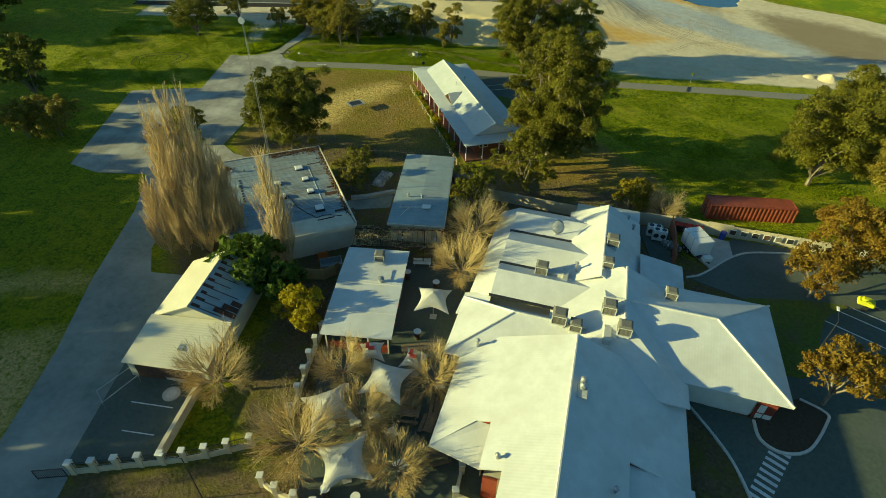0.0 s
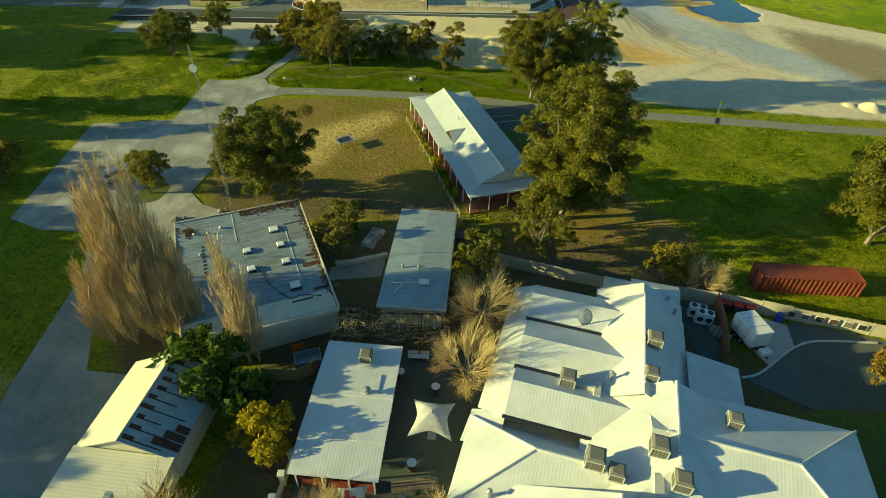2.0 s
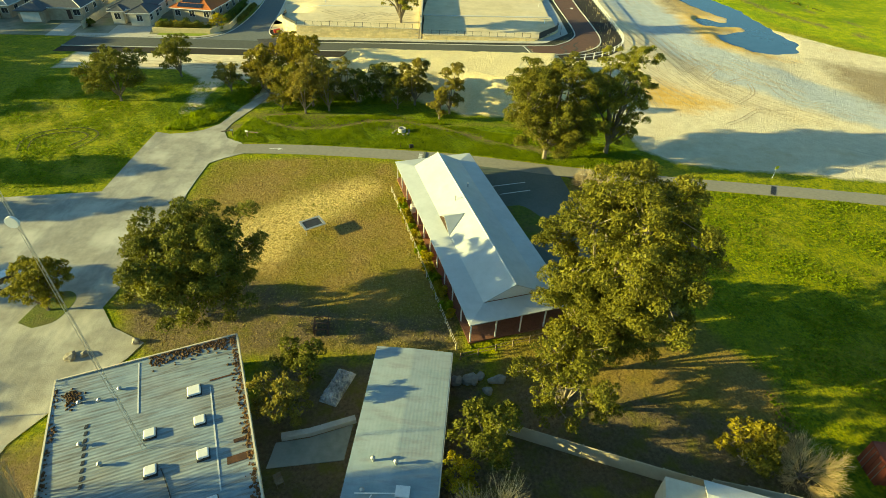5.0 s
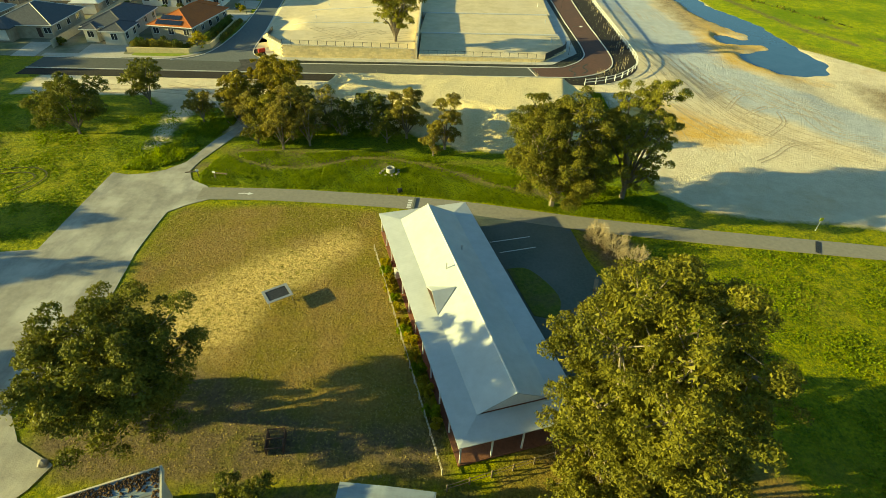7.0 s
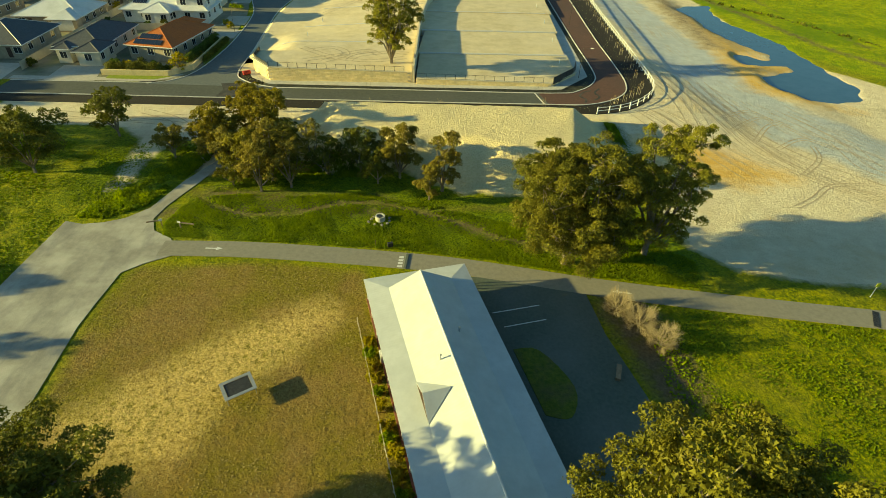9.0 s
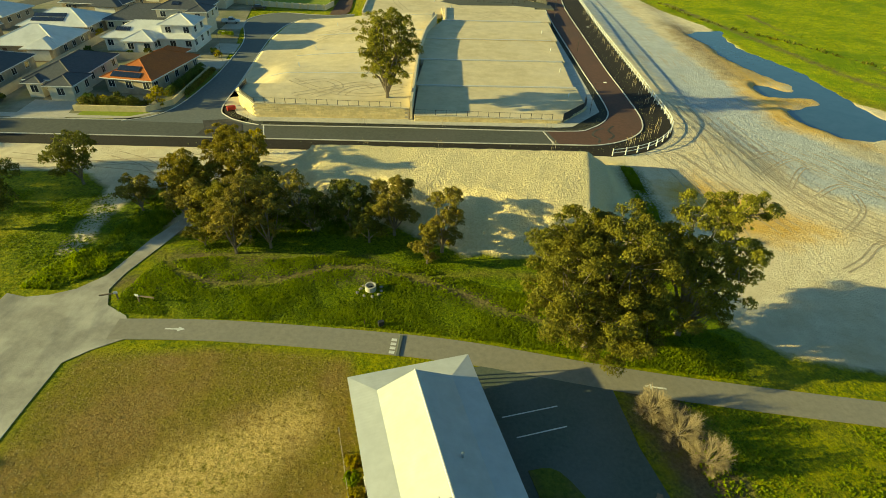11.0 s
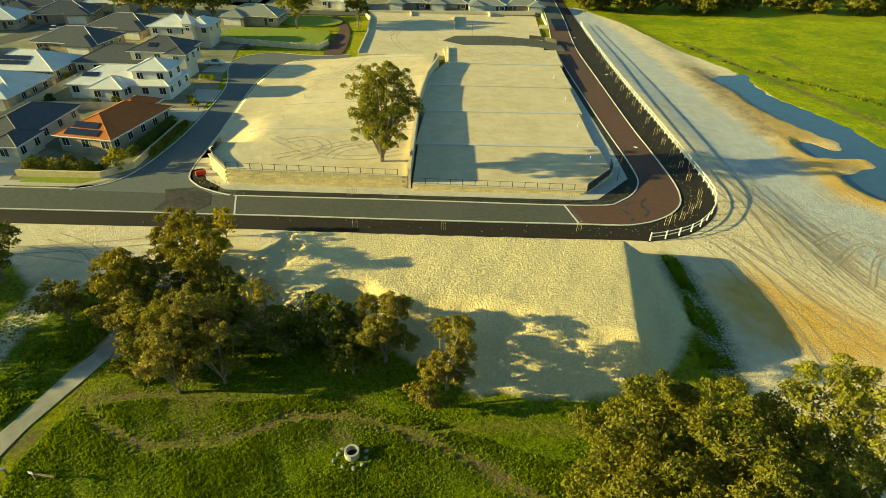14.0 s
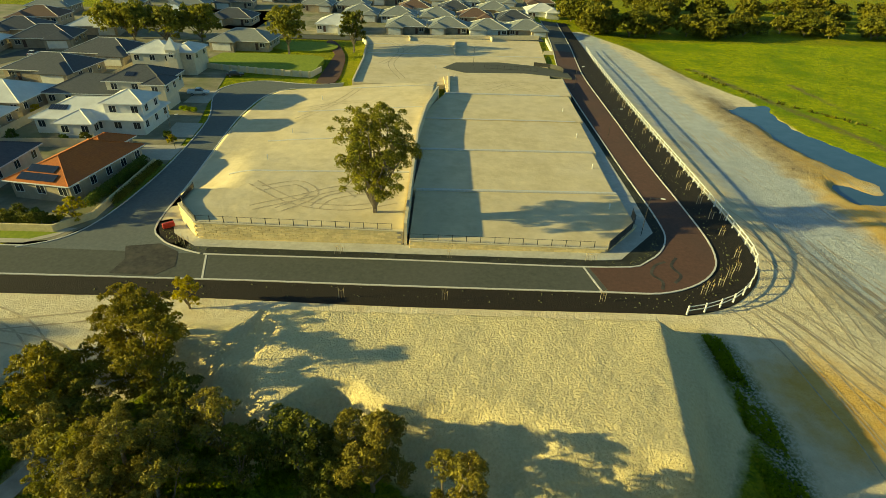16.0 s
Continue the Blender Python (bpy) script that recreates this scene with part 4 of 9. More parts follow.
def leafy_tree(x, y, h, r, seed, material, label, name="tree", lean=(0, 0), clumps=26, leaf=0.2, density=1.0, low=0.32, trunk_r=None, category="tree", group="", core=0.72, lobes=None, spray=1.0):
    """Trunk and limbs that carry a few uneven lobes, each made of clumps of leaves, with gaps between them."""
    rg = random.Random(seed)
    e = thing(name, label, category, x, y, lz(x, y) - 0.05, 0, group)
    tr = trunk_r or 0.022 * h + 0.06
    fork = Vector((lean[0] * 0.3, lean[1] * 0.3, h * max(low, 0.12) * 0.8))
    rows = [((0, 0, -0.3), fork, tr, tr * 0.75)]
    blobs = []
    n_lobes = lobes or max(5, int(4 + r * 1.1))
    zc, zr = h * (1 + low) / 2, h * (1 - low) / 2
    per = max(6, int(round(1.7 * clumps / n_lobes)))
    for i in range(n_lobes):
        a = i * 2.399963 + rg.uniform(-0.5, 0.5)
        q = 0.95 - 1.75 * (i + rg.random() * 0.6) / n_lobes
        ring = math.sqrt(max(0.04, 1 - q * q))
        lr = r * rg.uniform(0.34, 0.52)
        k = rg.uniform(0.72, 1.0)
        c = Vector((lean[0] + (r - lr * 0.75) * ring * k * math.cos(a), lean[1] + (r - lr * 0.75) * ring * k * math.sin(a), max(zc + (zr - lr * 0.7) * q, h * low + lr * 0.55)))
        mid = fork.lerp(c, 0.55) + Vector((rg.uniform(-0.4, 0.4), rg.uniform(-0.4, 0.4), 0.03 * h))
        rows += [(fork, mid, tr * 0.55, tr * 0.34), (mid, c, tr * 0.34, tr * 0.14)]
        blobs.append((tuple(c), lr * core, True))
        for j in range(per):
            u = Vector((rg.gauss(0, 1), rg.gauss(0, 1), rg.gauss(0.3, 0.8))).normalized()
            b = c + Vector((u.x, u.y, u.z * 0.9)) * lr * rg.uniform(0.7 * spray, 1.02 + 0.5 * (1 - spray))
            b.z = min(b.z, h - lr * 0.25)
            br = lr * rg.uniform(0.20, 0.36) * spray
            blobs.append((tuple(b), br, False))
            if j % 2 == 0:
                rows.append((c, b, tr * 0.16, 0.02))
    limb_mesh("trunk", rows, M_BARK, e)
    crown_mesh("crown", blobs, leaf, density, material, e, seed)
    return e


def bare_tree(x, y, h, r, seed, label, name="bare_tree", material=None, category="tree", group="", start=0.24, fans=(14, 8, 6, 3), thick=None, slim=False):
    """A short trunk with straight limbs that fan out into ever finer twigs under a domed outline."""
    rg = random.Random(seed)
    e = thing(name, label, category, x, y, lz(x, y) - 0.05, 0, group)
    tr = thick or 0.014 * h + 0.05
    trunk_rows, twig_rows = [((0, 0, -0.3), (0, 0, h * start), tr, tr * 0.8)], []
    reach = (0.42, 0.34, 0.27, 0.20)
    rise = h * (1 - start)

    def grow(p, d, rad, lev):
        flat_d = math.hypot(d.x, d.y)
        size = math.hypot(r * flat_d, rise * max(d.z, 0.15))
        end = p + d * size * reach[lev] * rg.uniform(0.75, 1.2)
        (trunk_rows if lev == 0 and not slim else twig_rows).append((p, end, rad, rad * 0.55))
        if lev + 1 < len(fans):
            for i in range(fans[lev + 1]):
                off = Vector((rg.gauss(0, 1), rg.gauss(0, 1), rg.gauss(0, 1))).normalized()
                nd = (d + off * (0.55 if lev else 0.42) + Vector((0, 0, 0.02))).normalized()
                grow(p.lerp(end, rg.uniform(0.4, 1.0)), nd, max(rad * 0.5, 0.009), lev + 1)

    for i in range(fans[0]):
        a = i * 2.399963 + rg.uniform(-0.3, 0.3)
        el = math.asin(min(0.97, 0.03 + 0.9 * (i + 0.5) / fans[0]))
        grow(Vector((0, 0, h * start * rg.uniform(0.75, 1))), Vector((math.cos(a) * math.cos(el), math.sin(a) * math.cos(el), math.sin(el))), tr * 0.45, 0)
    limb_mesh("trunk", trunk_rows, M_BARK, e, 5)
    limb_mesh("twig_canopy", twig_rows, material or M_TWIG, e, 3)
    return e


def poplar(x, y, h, r, seed, label, group="", shoots=70):
    rg = random.Random(seed)
    e = thing("poplar", label, "tree", x, y, lz(x, y) - 0.05, 0, group)
    trunk, twigs = [((0, 0, -0.3), (0.1, 0, h * 0.5), 0.14, 0.09), ((0.1, 0, h * 0.5), (0, 0.1, h * 0.97), 0.09, 0.02)], []
    for i in range(shoots):
        z = h * (0.015 + 0.66 * rg.random() ** 1.15)
        a = rg.random() * 6.283
        top = min(z + h * rg.uniform(0.18, 0.40), h * 0.985)
        rad = r * rg.uniform(0.45, 1.0) * math.sin(math.pi * min(0.93, (top / h)) ** 0.8) ** 0.7
        p, q = Vector((0, 0, z)), Vector((math.cos(a) * rad, math.sin(a) * rad, top))
        m1 = p.lerp(q, 0.35) + Vector((math.cos(a), math.sin(a), 0)) * rad * 0.25
        twigs += [(p, m1, 0.05, 0.036), (m1, q, 0.036, 0.012)]
        for j in range(8):
            k = rg.uniform(0.05, 1.0)
            s = (m1.lerp(q, k))
            d = Vector((rg.gauss(0, 0.16) + math.cos(a) * 0.10, rg.gauss(0, 0.16) + math.sin(a) * 0.10, 1)).normalized()
            ln = rg.uniform(0.7, 1.8)
            twigs.append((s, s + d * ln, 0.026, 0.012))
            if j % 2:
                s2 = s + d * ln * 0.5
                d2 = Vector((d.x + rg.gauss(0, 0.35), d.y + rg.gauss(0, 0.35), d.z)).normalized()
                twigs.append((s2, s2 + d2 * ln * 0.6, 0.012, 0.006))
    limb_mesh("trunk", trunk, M_POPLAR, e, 6)
    limb_mesh("twig_canopy", twigs, M_POPLAR, e, 3)
    return e


leafy_tree(18.8, 69.3, 19.5, 7.8, 1, L_GUM, "very tall gum tree with olive green crown by the long building", lean=(1, 0.5), clumps=210, low=0.06, leaf=0.2, lobes=24, density=0.85, core=0.5, spray=0.78)
leafy_tree(14.6, 62.4, 8.8, 4.4, 2, L_GUM, "olive green gum tree leaning over the back fence", clumps=76, low=0.05, core=0.42, spray=0.78, density=0.8)
leafy_tree(16.8, 66.8, 10.4, 4.4, 95, L_GUM, "olive gum tree beside the back fence", clumps=64, low=0.1, core=0.55, spray=0.8)
# shrubs added beneath the crown, mostly hidden, to close gaps in its shadow
for k, (x, y, h, r) in enumerate(((22.5, 72.0, 6.0, 3.8), (19.5, 75.5, 5.5, 3.4))):
    leafy_tree(x, y, h, r, 110 + k, L_DARKGUM, "hidden shrub added to fill the shade below the tall gum", name="shrub", clumps=20, low=0.02, category="shrub", group="gum regrowth", leaf=0.4)
leafy_tree(-19.0, 74.2, 12.2, 7.0, 3, L_DARKGUM, "broad dark green gum tree beside the car park", clumps=130, low=0.08, core=0.55, spray=0.82, lobes=16)
leafy_tree(21.2, 107.3, 15.6, 7.8, 4, L_GUM, "broad olive gum tree beside the asphalt path", clumps=180, low=0.02, leaf=0.2, lobes=20, density=0.85, core=0.5, spray=0.78)
leafy_tree(31.2, 109.2, 16.6, 5.6, 5, L_LOTGUM, "olive gum tree at the edge of the sand", clumps=110, low=0.05, core=0.5, spray=0.8, lobes=14)
leafy_tree(-34.9, 75.0, 6.2, 3.2, 6, L_GOLDGUM, "small olive tree on a green island in the car park", clumps=64, low=0.06, leaf=0.2)
leafy_tree(-16.4, 125.6, 9.4, 3.9, 7, L_PAPER, "tall grey green paperbark in the grass", clumps=70, low=0.06, core=0.6, spray=0.82, leaf=0.15)
leafy_tree(-13.4, 123.6, 7.6, 2.9, 66, L_PAPER, "tall grey green paperbark in the grass", clumps=44, low=0.06, leaf=0.16, core=0.6, spray=0.85)
leafy_tree(-17.2, 122.4, 7.6, 3.0, 61, L_PAPER, "grey green paperbark in the grass", clumps=30, low=0.05)
leafy_tree(-21.4, 124.0, 4.4, 2.2, 67, L_GUM, "low olive shrub tree in the grass", clumps=20, low=0.03)
leafy_tree(-19.2, 136.6, 9.2, 4.3, 8, L_WATTLE, "olive yellow wattle tree in a roadside clump", clumps=52, low=0.02)
leafy_tree(-23.4, 141.4, 8.2, 4.4, 9, L_WATTLE, "olive wattle tree in a roadside clump", clumps=64, low=0.02, core=0.6, spray=0.85)
leafy_tree(-25.4, 134.0, 6.0, 4.2, 62, L_GOLDGUM, "olive shrub tree in a roadside clump", clumps=54, low=0.02, core=0.6, spray=0.85)
leafy_tree(-21.6, 130.4, 5.2, 3.4, 68, L_DARKGUM, "dark green shrub tree in a roadside clump", clumps=32, low=0.02)
leafy_tree(-15.6, 132.6, 5.8, 3.0, 69, L_DARKGUM, "dark green shrub tree in a roadside clump", clumps=30, low=0.02)
leafy_tree(-27.0, 133.6, 7.8, 3.6, 130, L_WATTLE, "yellow green wattle in a roadside clump", clumps=40, low=0.02, leaf=0.22)
leafy_tree(-24.4, 129.2, 6.4, 3.3, 131, L_PAPER, "grey green paperbark in a roadside clump", clumps=34, low=0.02)
leafy_tree(-20.6, 126.4, 7.2, 3.0, 132, L_GOLDGUM, "olive gum in a roadside clump", clumps=34, low=0.02)
leafy_tree(-28.2, 137.6, 4.6, 2.8, 98, L_GUM, "olive shrub tree in a roadside clump", clumps=26, low=0.02)
leafy_tree(-14.6, 128.8, 6.0, 3.0, 99, L_DARKGUM, "dark green shrub tree in a roadside clump", clumps=30, low=0.02)
leafy_tree(-21.5, 149.4, 4.2, 1.9, 63, L_YELLOW, "small yellow green tree in the mulched verge", clumps=16, low=0.1)
leafy_tree(-11.2, 129.6, 7.2, 2.8, 10, L_PAPER, "thin grey paperbark under the sand bank", clumps=26, low=0.06, density=0.7)
leafy_tree(-9.0, 127.2, 6.2, 2.8, 64, L_DARKGUM, "dark shrubby tree under the sand bank", clumps=26, low=0.02)
leafy_tree(-4.2, 127.6, 7.4, 3.3, 11, L_DARKGUM, "dark shrubby tree under the sand bank", clumps=34, low=0.02)
leafy_tree(-1.6, 125.0, 5.8, 2.7, 94, L_DARKGUM, "dark shrubby tree under the sand bank", clumps=22, low=0.02)
leafy_tree(1.4, 126.6, 8.4, 3.5, 12, L_PAPER, "rounded dark tree under the sand bank", clumps=60, low=0.02, leaf=0.16)
leafy_tree(7.4, 123.0, 9.2, 2.7, 13, L_PAPER, "narrow grey green paperbark under the sand bank", clumps=56, low=0.04, leaf=0.16)
leafy_tree(5.6, 120.8, 5.6, 2.1, 65, L_PAPER, "small grey green paperbark under the sand bank", clumps=34, low=0.02, density=1.2)
leafy_tree(-43.6, 138.8, 8.2, 4.0, 14, L_DARKGUM, "dark green gum on the sandy flat", clumps=24, low=0.1)
leafy_tree(-49.8, 126.8, 9.0, 5.8, 15, L_DARKGUM, "broad dark gum in the paddock", clumps=32, low=0.1)
leafy_tree(-32.2, 131.8, 5.4, 2.8, 16, L_PAPER, "low grey green shrub by the gravel path", clumps=18, low=0.05)
leafy_tree(-72.0, 101.5, 8.4, 4.4, 17, L_DARKGUM, "dark gum tree at the paddock edge", clumps=60, low=0.02, leaf=0.26, core=0.6, spray=0.9)
leafy_tree(-66.2, 91.8, 8.6, 3.6, 18, L_DARKGUM, "dark gum tree at the paddock edge", clumps=60, low=0.02, leaf=0.26, core=0.6, spray=0.9)
leafy_tree(-55.2, 77.8, 6.6, 3.8, 19, L_PAPER, "brownish gum tree at the paddock edge", clumps=50, low=0.02, leaf=0.24, core=0.6, spray=0.9)
leafy_tree(-59.8, 77.4, 6.0, 3.6, 20, L_PAPER, "brownish gum tree at the paddock edge", clumps=44, low=0.02, leaf=0.24, core=0.6, spray=0.9)
leafy_tree(-61.5, 83.5, 3.6, 2.8, 140, L_PAPER, "low brownish bush at the paddock edge", name="shrub", clumps=24, low=0.02, leaf=0.24, category="shrub")
leafy_tree(56, 64, 14, 7.5, 21, L_GUM, "tall gum tree behind the container", clumps=60, low=0.06)
leafy_tree(62, 54, 12, 6.5, 22, L_PAPER, "olive gum tree behind the container", clumps=50, low=0.06)
leafy_tree(70, 76, 13, 6, 57, L_GUM, "tall gum tree at the paddock corner", clumps=36, low=0.2)
leafy_tree(47.4, 43.2, 8.8, 5.4, 23, L_AUTUMN, "tree with golden brown leaves beside the car park", clumps=30, low=0.2)
leafy_tree(41.6, 39.8, 6.8, 3.7, 24, L_AUTUMN, "tree with orange brown leaves beside the car park", clumps=24, low=0.2)
leafy_tree(35.2, 26.5, 7.0, 3.2, 25, L_AUTUMN, "orange leaved tree on a car park island", clumps=26, low=0.25)
leafy_tree(-17.5, 43.5, 6.4, 4.2, 26, L_FIG, "dense dark green fig tree behind the barn", clumps=34, low=0.02, leaf=0.5)
leafy_tree(-14.3, 41.2, 4.8, 2.7, 58, L_FIG, "dense dark green fig tree behind the barn", clumps=20, low=0.02, leaf=0.5)
leafy_tree(-11.4, 37.4, 4.8, 2.6, 27, L_YELLOW, "small tree with bright yellow green leaves", clumps=38, low=0.03, core=0.85, leaf=0.22)
leafy_tree(28.0, 57.3, 5.0, 2.5, 28, L_WATTLE, "yellow flowering shrub along the back fence", name="shrub", clumps=44, low=0.02, category="shrub", leaf=0.2, core=0.85)
leafy_tree(7.6, 58.2, 6.4, 3.0, 29, L_DARKGUM, "green tree beside the metal roofed shed", clumps=34, low=0.03)
leafy_tree(5.2, 55.3, 4.0, 1.9, 30, L_YELLOW, "lime green shrub beside the metal roofed shed", name="shrub", clumps=16, low=0.05, category="shrub")
leafy_tree(-9.0, 62.3, 5.2, 2.7, 31, L_PAPER, "brown green shrub between the two sheds", name="shrub", clumps=18, low=0.02, category="shrub")
leafy_tree(-8.0, 66.6, 4.6, 2.4, 32, L_DARKGUM, "dark green shrub behind the flat roofed building", name="shrub", clumps=14, low=0.02, category="shrub")
leafy_tree(-2.2, 168.8, 18.0, 6.0, 33, L_LOTGUM, "lone gum tree on the sandy lot", clumps=90, low=0.2, leaf=0.24, lobes=20, core=0.42, density=0.85, spray=0.85)
leafy_tree(-38.5, 275.5, 15, 7, 34, L_LOTGUM, "tall gum tree on the park lawn", clumps=30, low=0.3, leaf=0.7)
leafy_tree(-19.5, 284, 13, 5, 35, L_DARKGUM, "gum tree beside the park path", clumps=24, low=0.2, leaf=0.7)
for k, (x, y, h, r) in enumerate([(-93, 291, 13, 8), (-82, 290, 12, 8), (-72, 294, 12, 7), (-104, 300, 12, 7)]):
    leafy_tree(x, y, h, r, 40 + k, L_LOTGUM, "gum tree standing among the houses", clumps=22, low=0.1, leaf=0.8, group="park gums")

# bare deciduous trees
BARE = "bare winter tree with fine brown twigs in the courtyard"
bare_tree(-9.2, 23.5, 6.6, 4.5, 50, BARE, group="bare courtyard trees")
bare_tree(-4.3, 25.8, 5.4, 2.8, 51, BARE, group="bare courtyard trees")
bare_tree(-6.5, 30.6, 5.8, 2.8, 52, BARE, group="bare courtyard trees")
bare_tree(1.6, 29.6, 5.6, 2.7, 53, BARE, group="bare courtyard trees")
bare_tree(-1.5, 21.4, 5.2, 2.9, 54, BARE, group="bare courtyard trees")
bare_tree(-17.0, 29.6, 7.6, 3.4, 55, "bare winter tree beside the yard wall")
bare_tree(4.9, 43.8, 7.6, 3.2, 56, BARE, group="bare courtyard trees")
bare_tree(6.9, 50.6, 8.2, 3.4, 59, BARE, group="bare courtyard trees")
bare_tree(31.8, 56.0, 5.2, 2.4, 60, "bare twiggy shrub along the back fence", name="bare_shrub", start=0.1, category="shrub")
for k, (x, y, h, r) in enumerate([(25.2, 99.5, 3.2, 1.5), (26.8, 97.2, 3.6, 1.6), (28.2, 94.6, 3.2, 1.5)]):
    bare_tree(x, y, h, r, 64 + k, "bare pale shrub at the edge of the parking yard", name="bare_shrub", material=M_DULLTWIG, start=0.1, category="shrub", group="pale bare shrubs")
POP = "tall bare poplar with pale brown upright twigs"
for k, (x, y, h, r) in enumerate([(-26.6, 51.8, 18.6, 1.9), (-25.2, 52.6, 18.2, 1.9), (-27.8, 50.8, 16.5, 1.9), (-24.2, 50.8, 15.5, 1.8), (-28.8, 52.8, 16, 1.8), (-22.6, 50.4, 13.0, 1.6), (-21.6, 49.6, 11.5, 1.5), (-26.2, 49.6, 13.5, 1.8), (-24.8, 48.6, 10.5, 1.7), (-27.4, 48.8, 11, 1.6), (-29.6, 49.0, 9.5, 1.5), (-22.8, 48.6, 9, 1.5)]):
    poplar(x + 1.2, y, h, r, 70 + k, POP, "poplar row", shoots=95)
poplar(-15.0, 46.4, 14.4, 1.8, 84, "slim bare poplar against the flat roofed building", "poplar row", shoots=80)
poplar(-14.2, 46.6, 10.5, 1.3, 85, "slim bare poplar against the flat roofed building", "poplar row", shoots=65)

# trees of the far edge and, west and south of the ground seen, unseen ones added to shade it
far = leafy_tree(70, 326, 11, 7, 90, L_GUM, "olive tree of the far wood", clumps=18, low=0.02, leaf=1.0, density=0.75, group="far wood")
far_b = leafy_tree(84, 325, 10, 7, 91, L_DARKGUM, "dark olive tree of the far wood", clumps=18, low=0.02, leaf=1.0, density=0.75, group="far wood")
rw = random.Random(9)
for i in range(120):
    x = 66 + 250 * rw.random()
    y = 324 + 0.12 * max(0, x - 110) + rw.random() ** 1.3 * 80
    q = rw.uniform(0.5, 1.0)
    copy_thing(far if i % 2 else far_b, pose(x, y, -0.1, 0, 0, rw.random() * 360) @ Matrix.Diagonal((q + 0.1, q + 0.1, q, 1)))
shade = leafy_tree(-64, 34, 11.5, 7, 92, L_DARKGUM, "unseen dark gum tree shading the ground in view", clumps=30, low=0.02, leaf=0.8, group="western trees")
# out of view, placed only for their shadows; the first four stand south
for x, y in ((9, 3), (3, -4), (-8, 2), (14, -8), (-66, 22), (-63, 10), (-65, 46), (-70, 28), (-71, 40), (-62, -4), (-72, 14), (-80, 49), (-82, 58), (-90, 63), (-94, 48), (-96, 57), (-97, 65), (-101, 73), (-103, 82), (-104, 90), (-96, 130)):
    copy_thing(shade, pose(x, y, -0.1, 0, 0, rw.random() * 360))
for x, y in ((-119, 44), (-121, 57), (-118, 70), (-122, 81), (-128, 122), (-131, 135), (-134, 150), (-128, 163)):
    copy_thing(shade, pose(x, y, -0.1, 0, 0, rw.random() * 360) @ Matrix.Diagonal((1.3, 1.3, 1.35, 1)))
# narrow trees out of view, added to lay bands of shade over the car park
slim = leafy_tree(-119, 90, 13.6, 2.9, 96, L_DARKGUM, "slender unseen gum tree added for a band of shade", clumps=30, low=0.02, leaf=0.6, group="western trees")
for x, y in ((-122, 99), (-117, 78), (-94, 89.8), (-92, 88.4), (-97, 98.8), (-99, 96.6), (-98, 100.8), (-89, 73.6), (-90, 76.2), (-87, 75)):
    copy_thing(slim, pose(x, y, -0.1, 0, 0, rw.random() * 360))

# stretched unseen copies whose long shadows darken the sandy flat
for x, y in ((-128, 130), (-131, 133.5), (-134, 136)):
    copy_thing(slim, pose(x, y, -0.1, 0, 0, rw.random() * 360) @ Matrix.Diagonal((1.6, 1.6, 1.75, 1)))

# ---- grass, weeds and dry stalks ----
def tufts(name, polys, count, size, height, material, label, seed, avoid=(), trails=(), patch=0.35, gaps=1.0):
    """Clumps of blades, three to a tuft, taller where they stand in patches; none on the trails."""
    r = np.random.default_rng(seed)
    pts, tall = [], []
    for poly in polys:
        a = arr(poly)
        lo, hi = a.min(0), a.max(0)
        p = lo + (hi - lo) * r.random((count * 3, 2))
        keep = signed(p[:, 0], p[:, 1], poly) < -0.1
        wild = np.sin(p[:, 0] * 0.45 + 1.3 * np.sin(p[:, 1] * 0.3)) + np.sin(p[:, 1] * 0.75 + p[:, 0] * 0.21 + 1.1 * np.sin(p[:, 0] * 0.9)) + 0.5 * np.sin(1.9 * p[:, 0] + 1.4 * p[:, 1])
        keep &= gaps * wild + r.normal(0, 0.7, len(p)) > -0.7
        for av in avoid:
            keep &= signed(p[:, 0], p[:, 1], av) > 0.3
        for path in trails:
            for (ax, ay), (bx, by) in zip(path, path[1:]):
                dx, dy = bx - ax, by - ay
                t = np.clip(((p[:, 0] - ax) * dx + (p[:, 1] - ay) * dy) / (dx * dx + dy * dy), 0, 1)
                keep &= np.hypot(p[:, 0] - ax - t * dx, p[:, 1] - ay - t * dy) > 0.15 + 1.1 * r.random(len(p))
        pts.append(p[keep][:count])
        tall.append(np.clip(1 + patch * wild[keep][:count], 0.35, 2.2))
    p, w = np.concatenate(pts), np.concatenate(tall)
    k = len(p)
    z = land(p[:, 0], p[:, 1])
    base = np.stack([p[:, 0], p[:, 1], z - 0.05], -1)
    vs = []
    for j in range(3):
        a = r.random(k) * 6.283
        s = size * (0.6 + 0.8 * r.random(k))
        h = height * w * (0.5 + 0.8 * r.random(k))
        t = np.stack([np.cos(a), np.sin(a), np.zeros(k)], -1) * s[:, None]
        out = np.stack([-np.sin(a) * s * 0.9, np.cos(a) * s * 0.9, h], -1)
        vs += [base - t, base + t, base + out + t * (r.random(k)[:, None] - 0.5)]
    v = np.stack(vs, 1).reshape(-1, 3)
    f = np.arange(k * 9).reshape(-1, 3)
    ob = raw(name, v.tolist(), f.tolist(), material)
    return tagged(ob, label, "grass", kind="stuff")


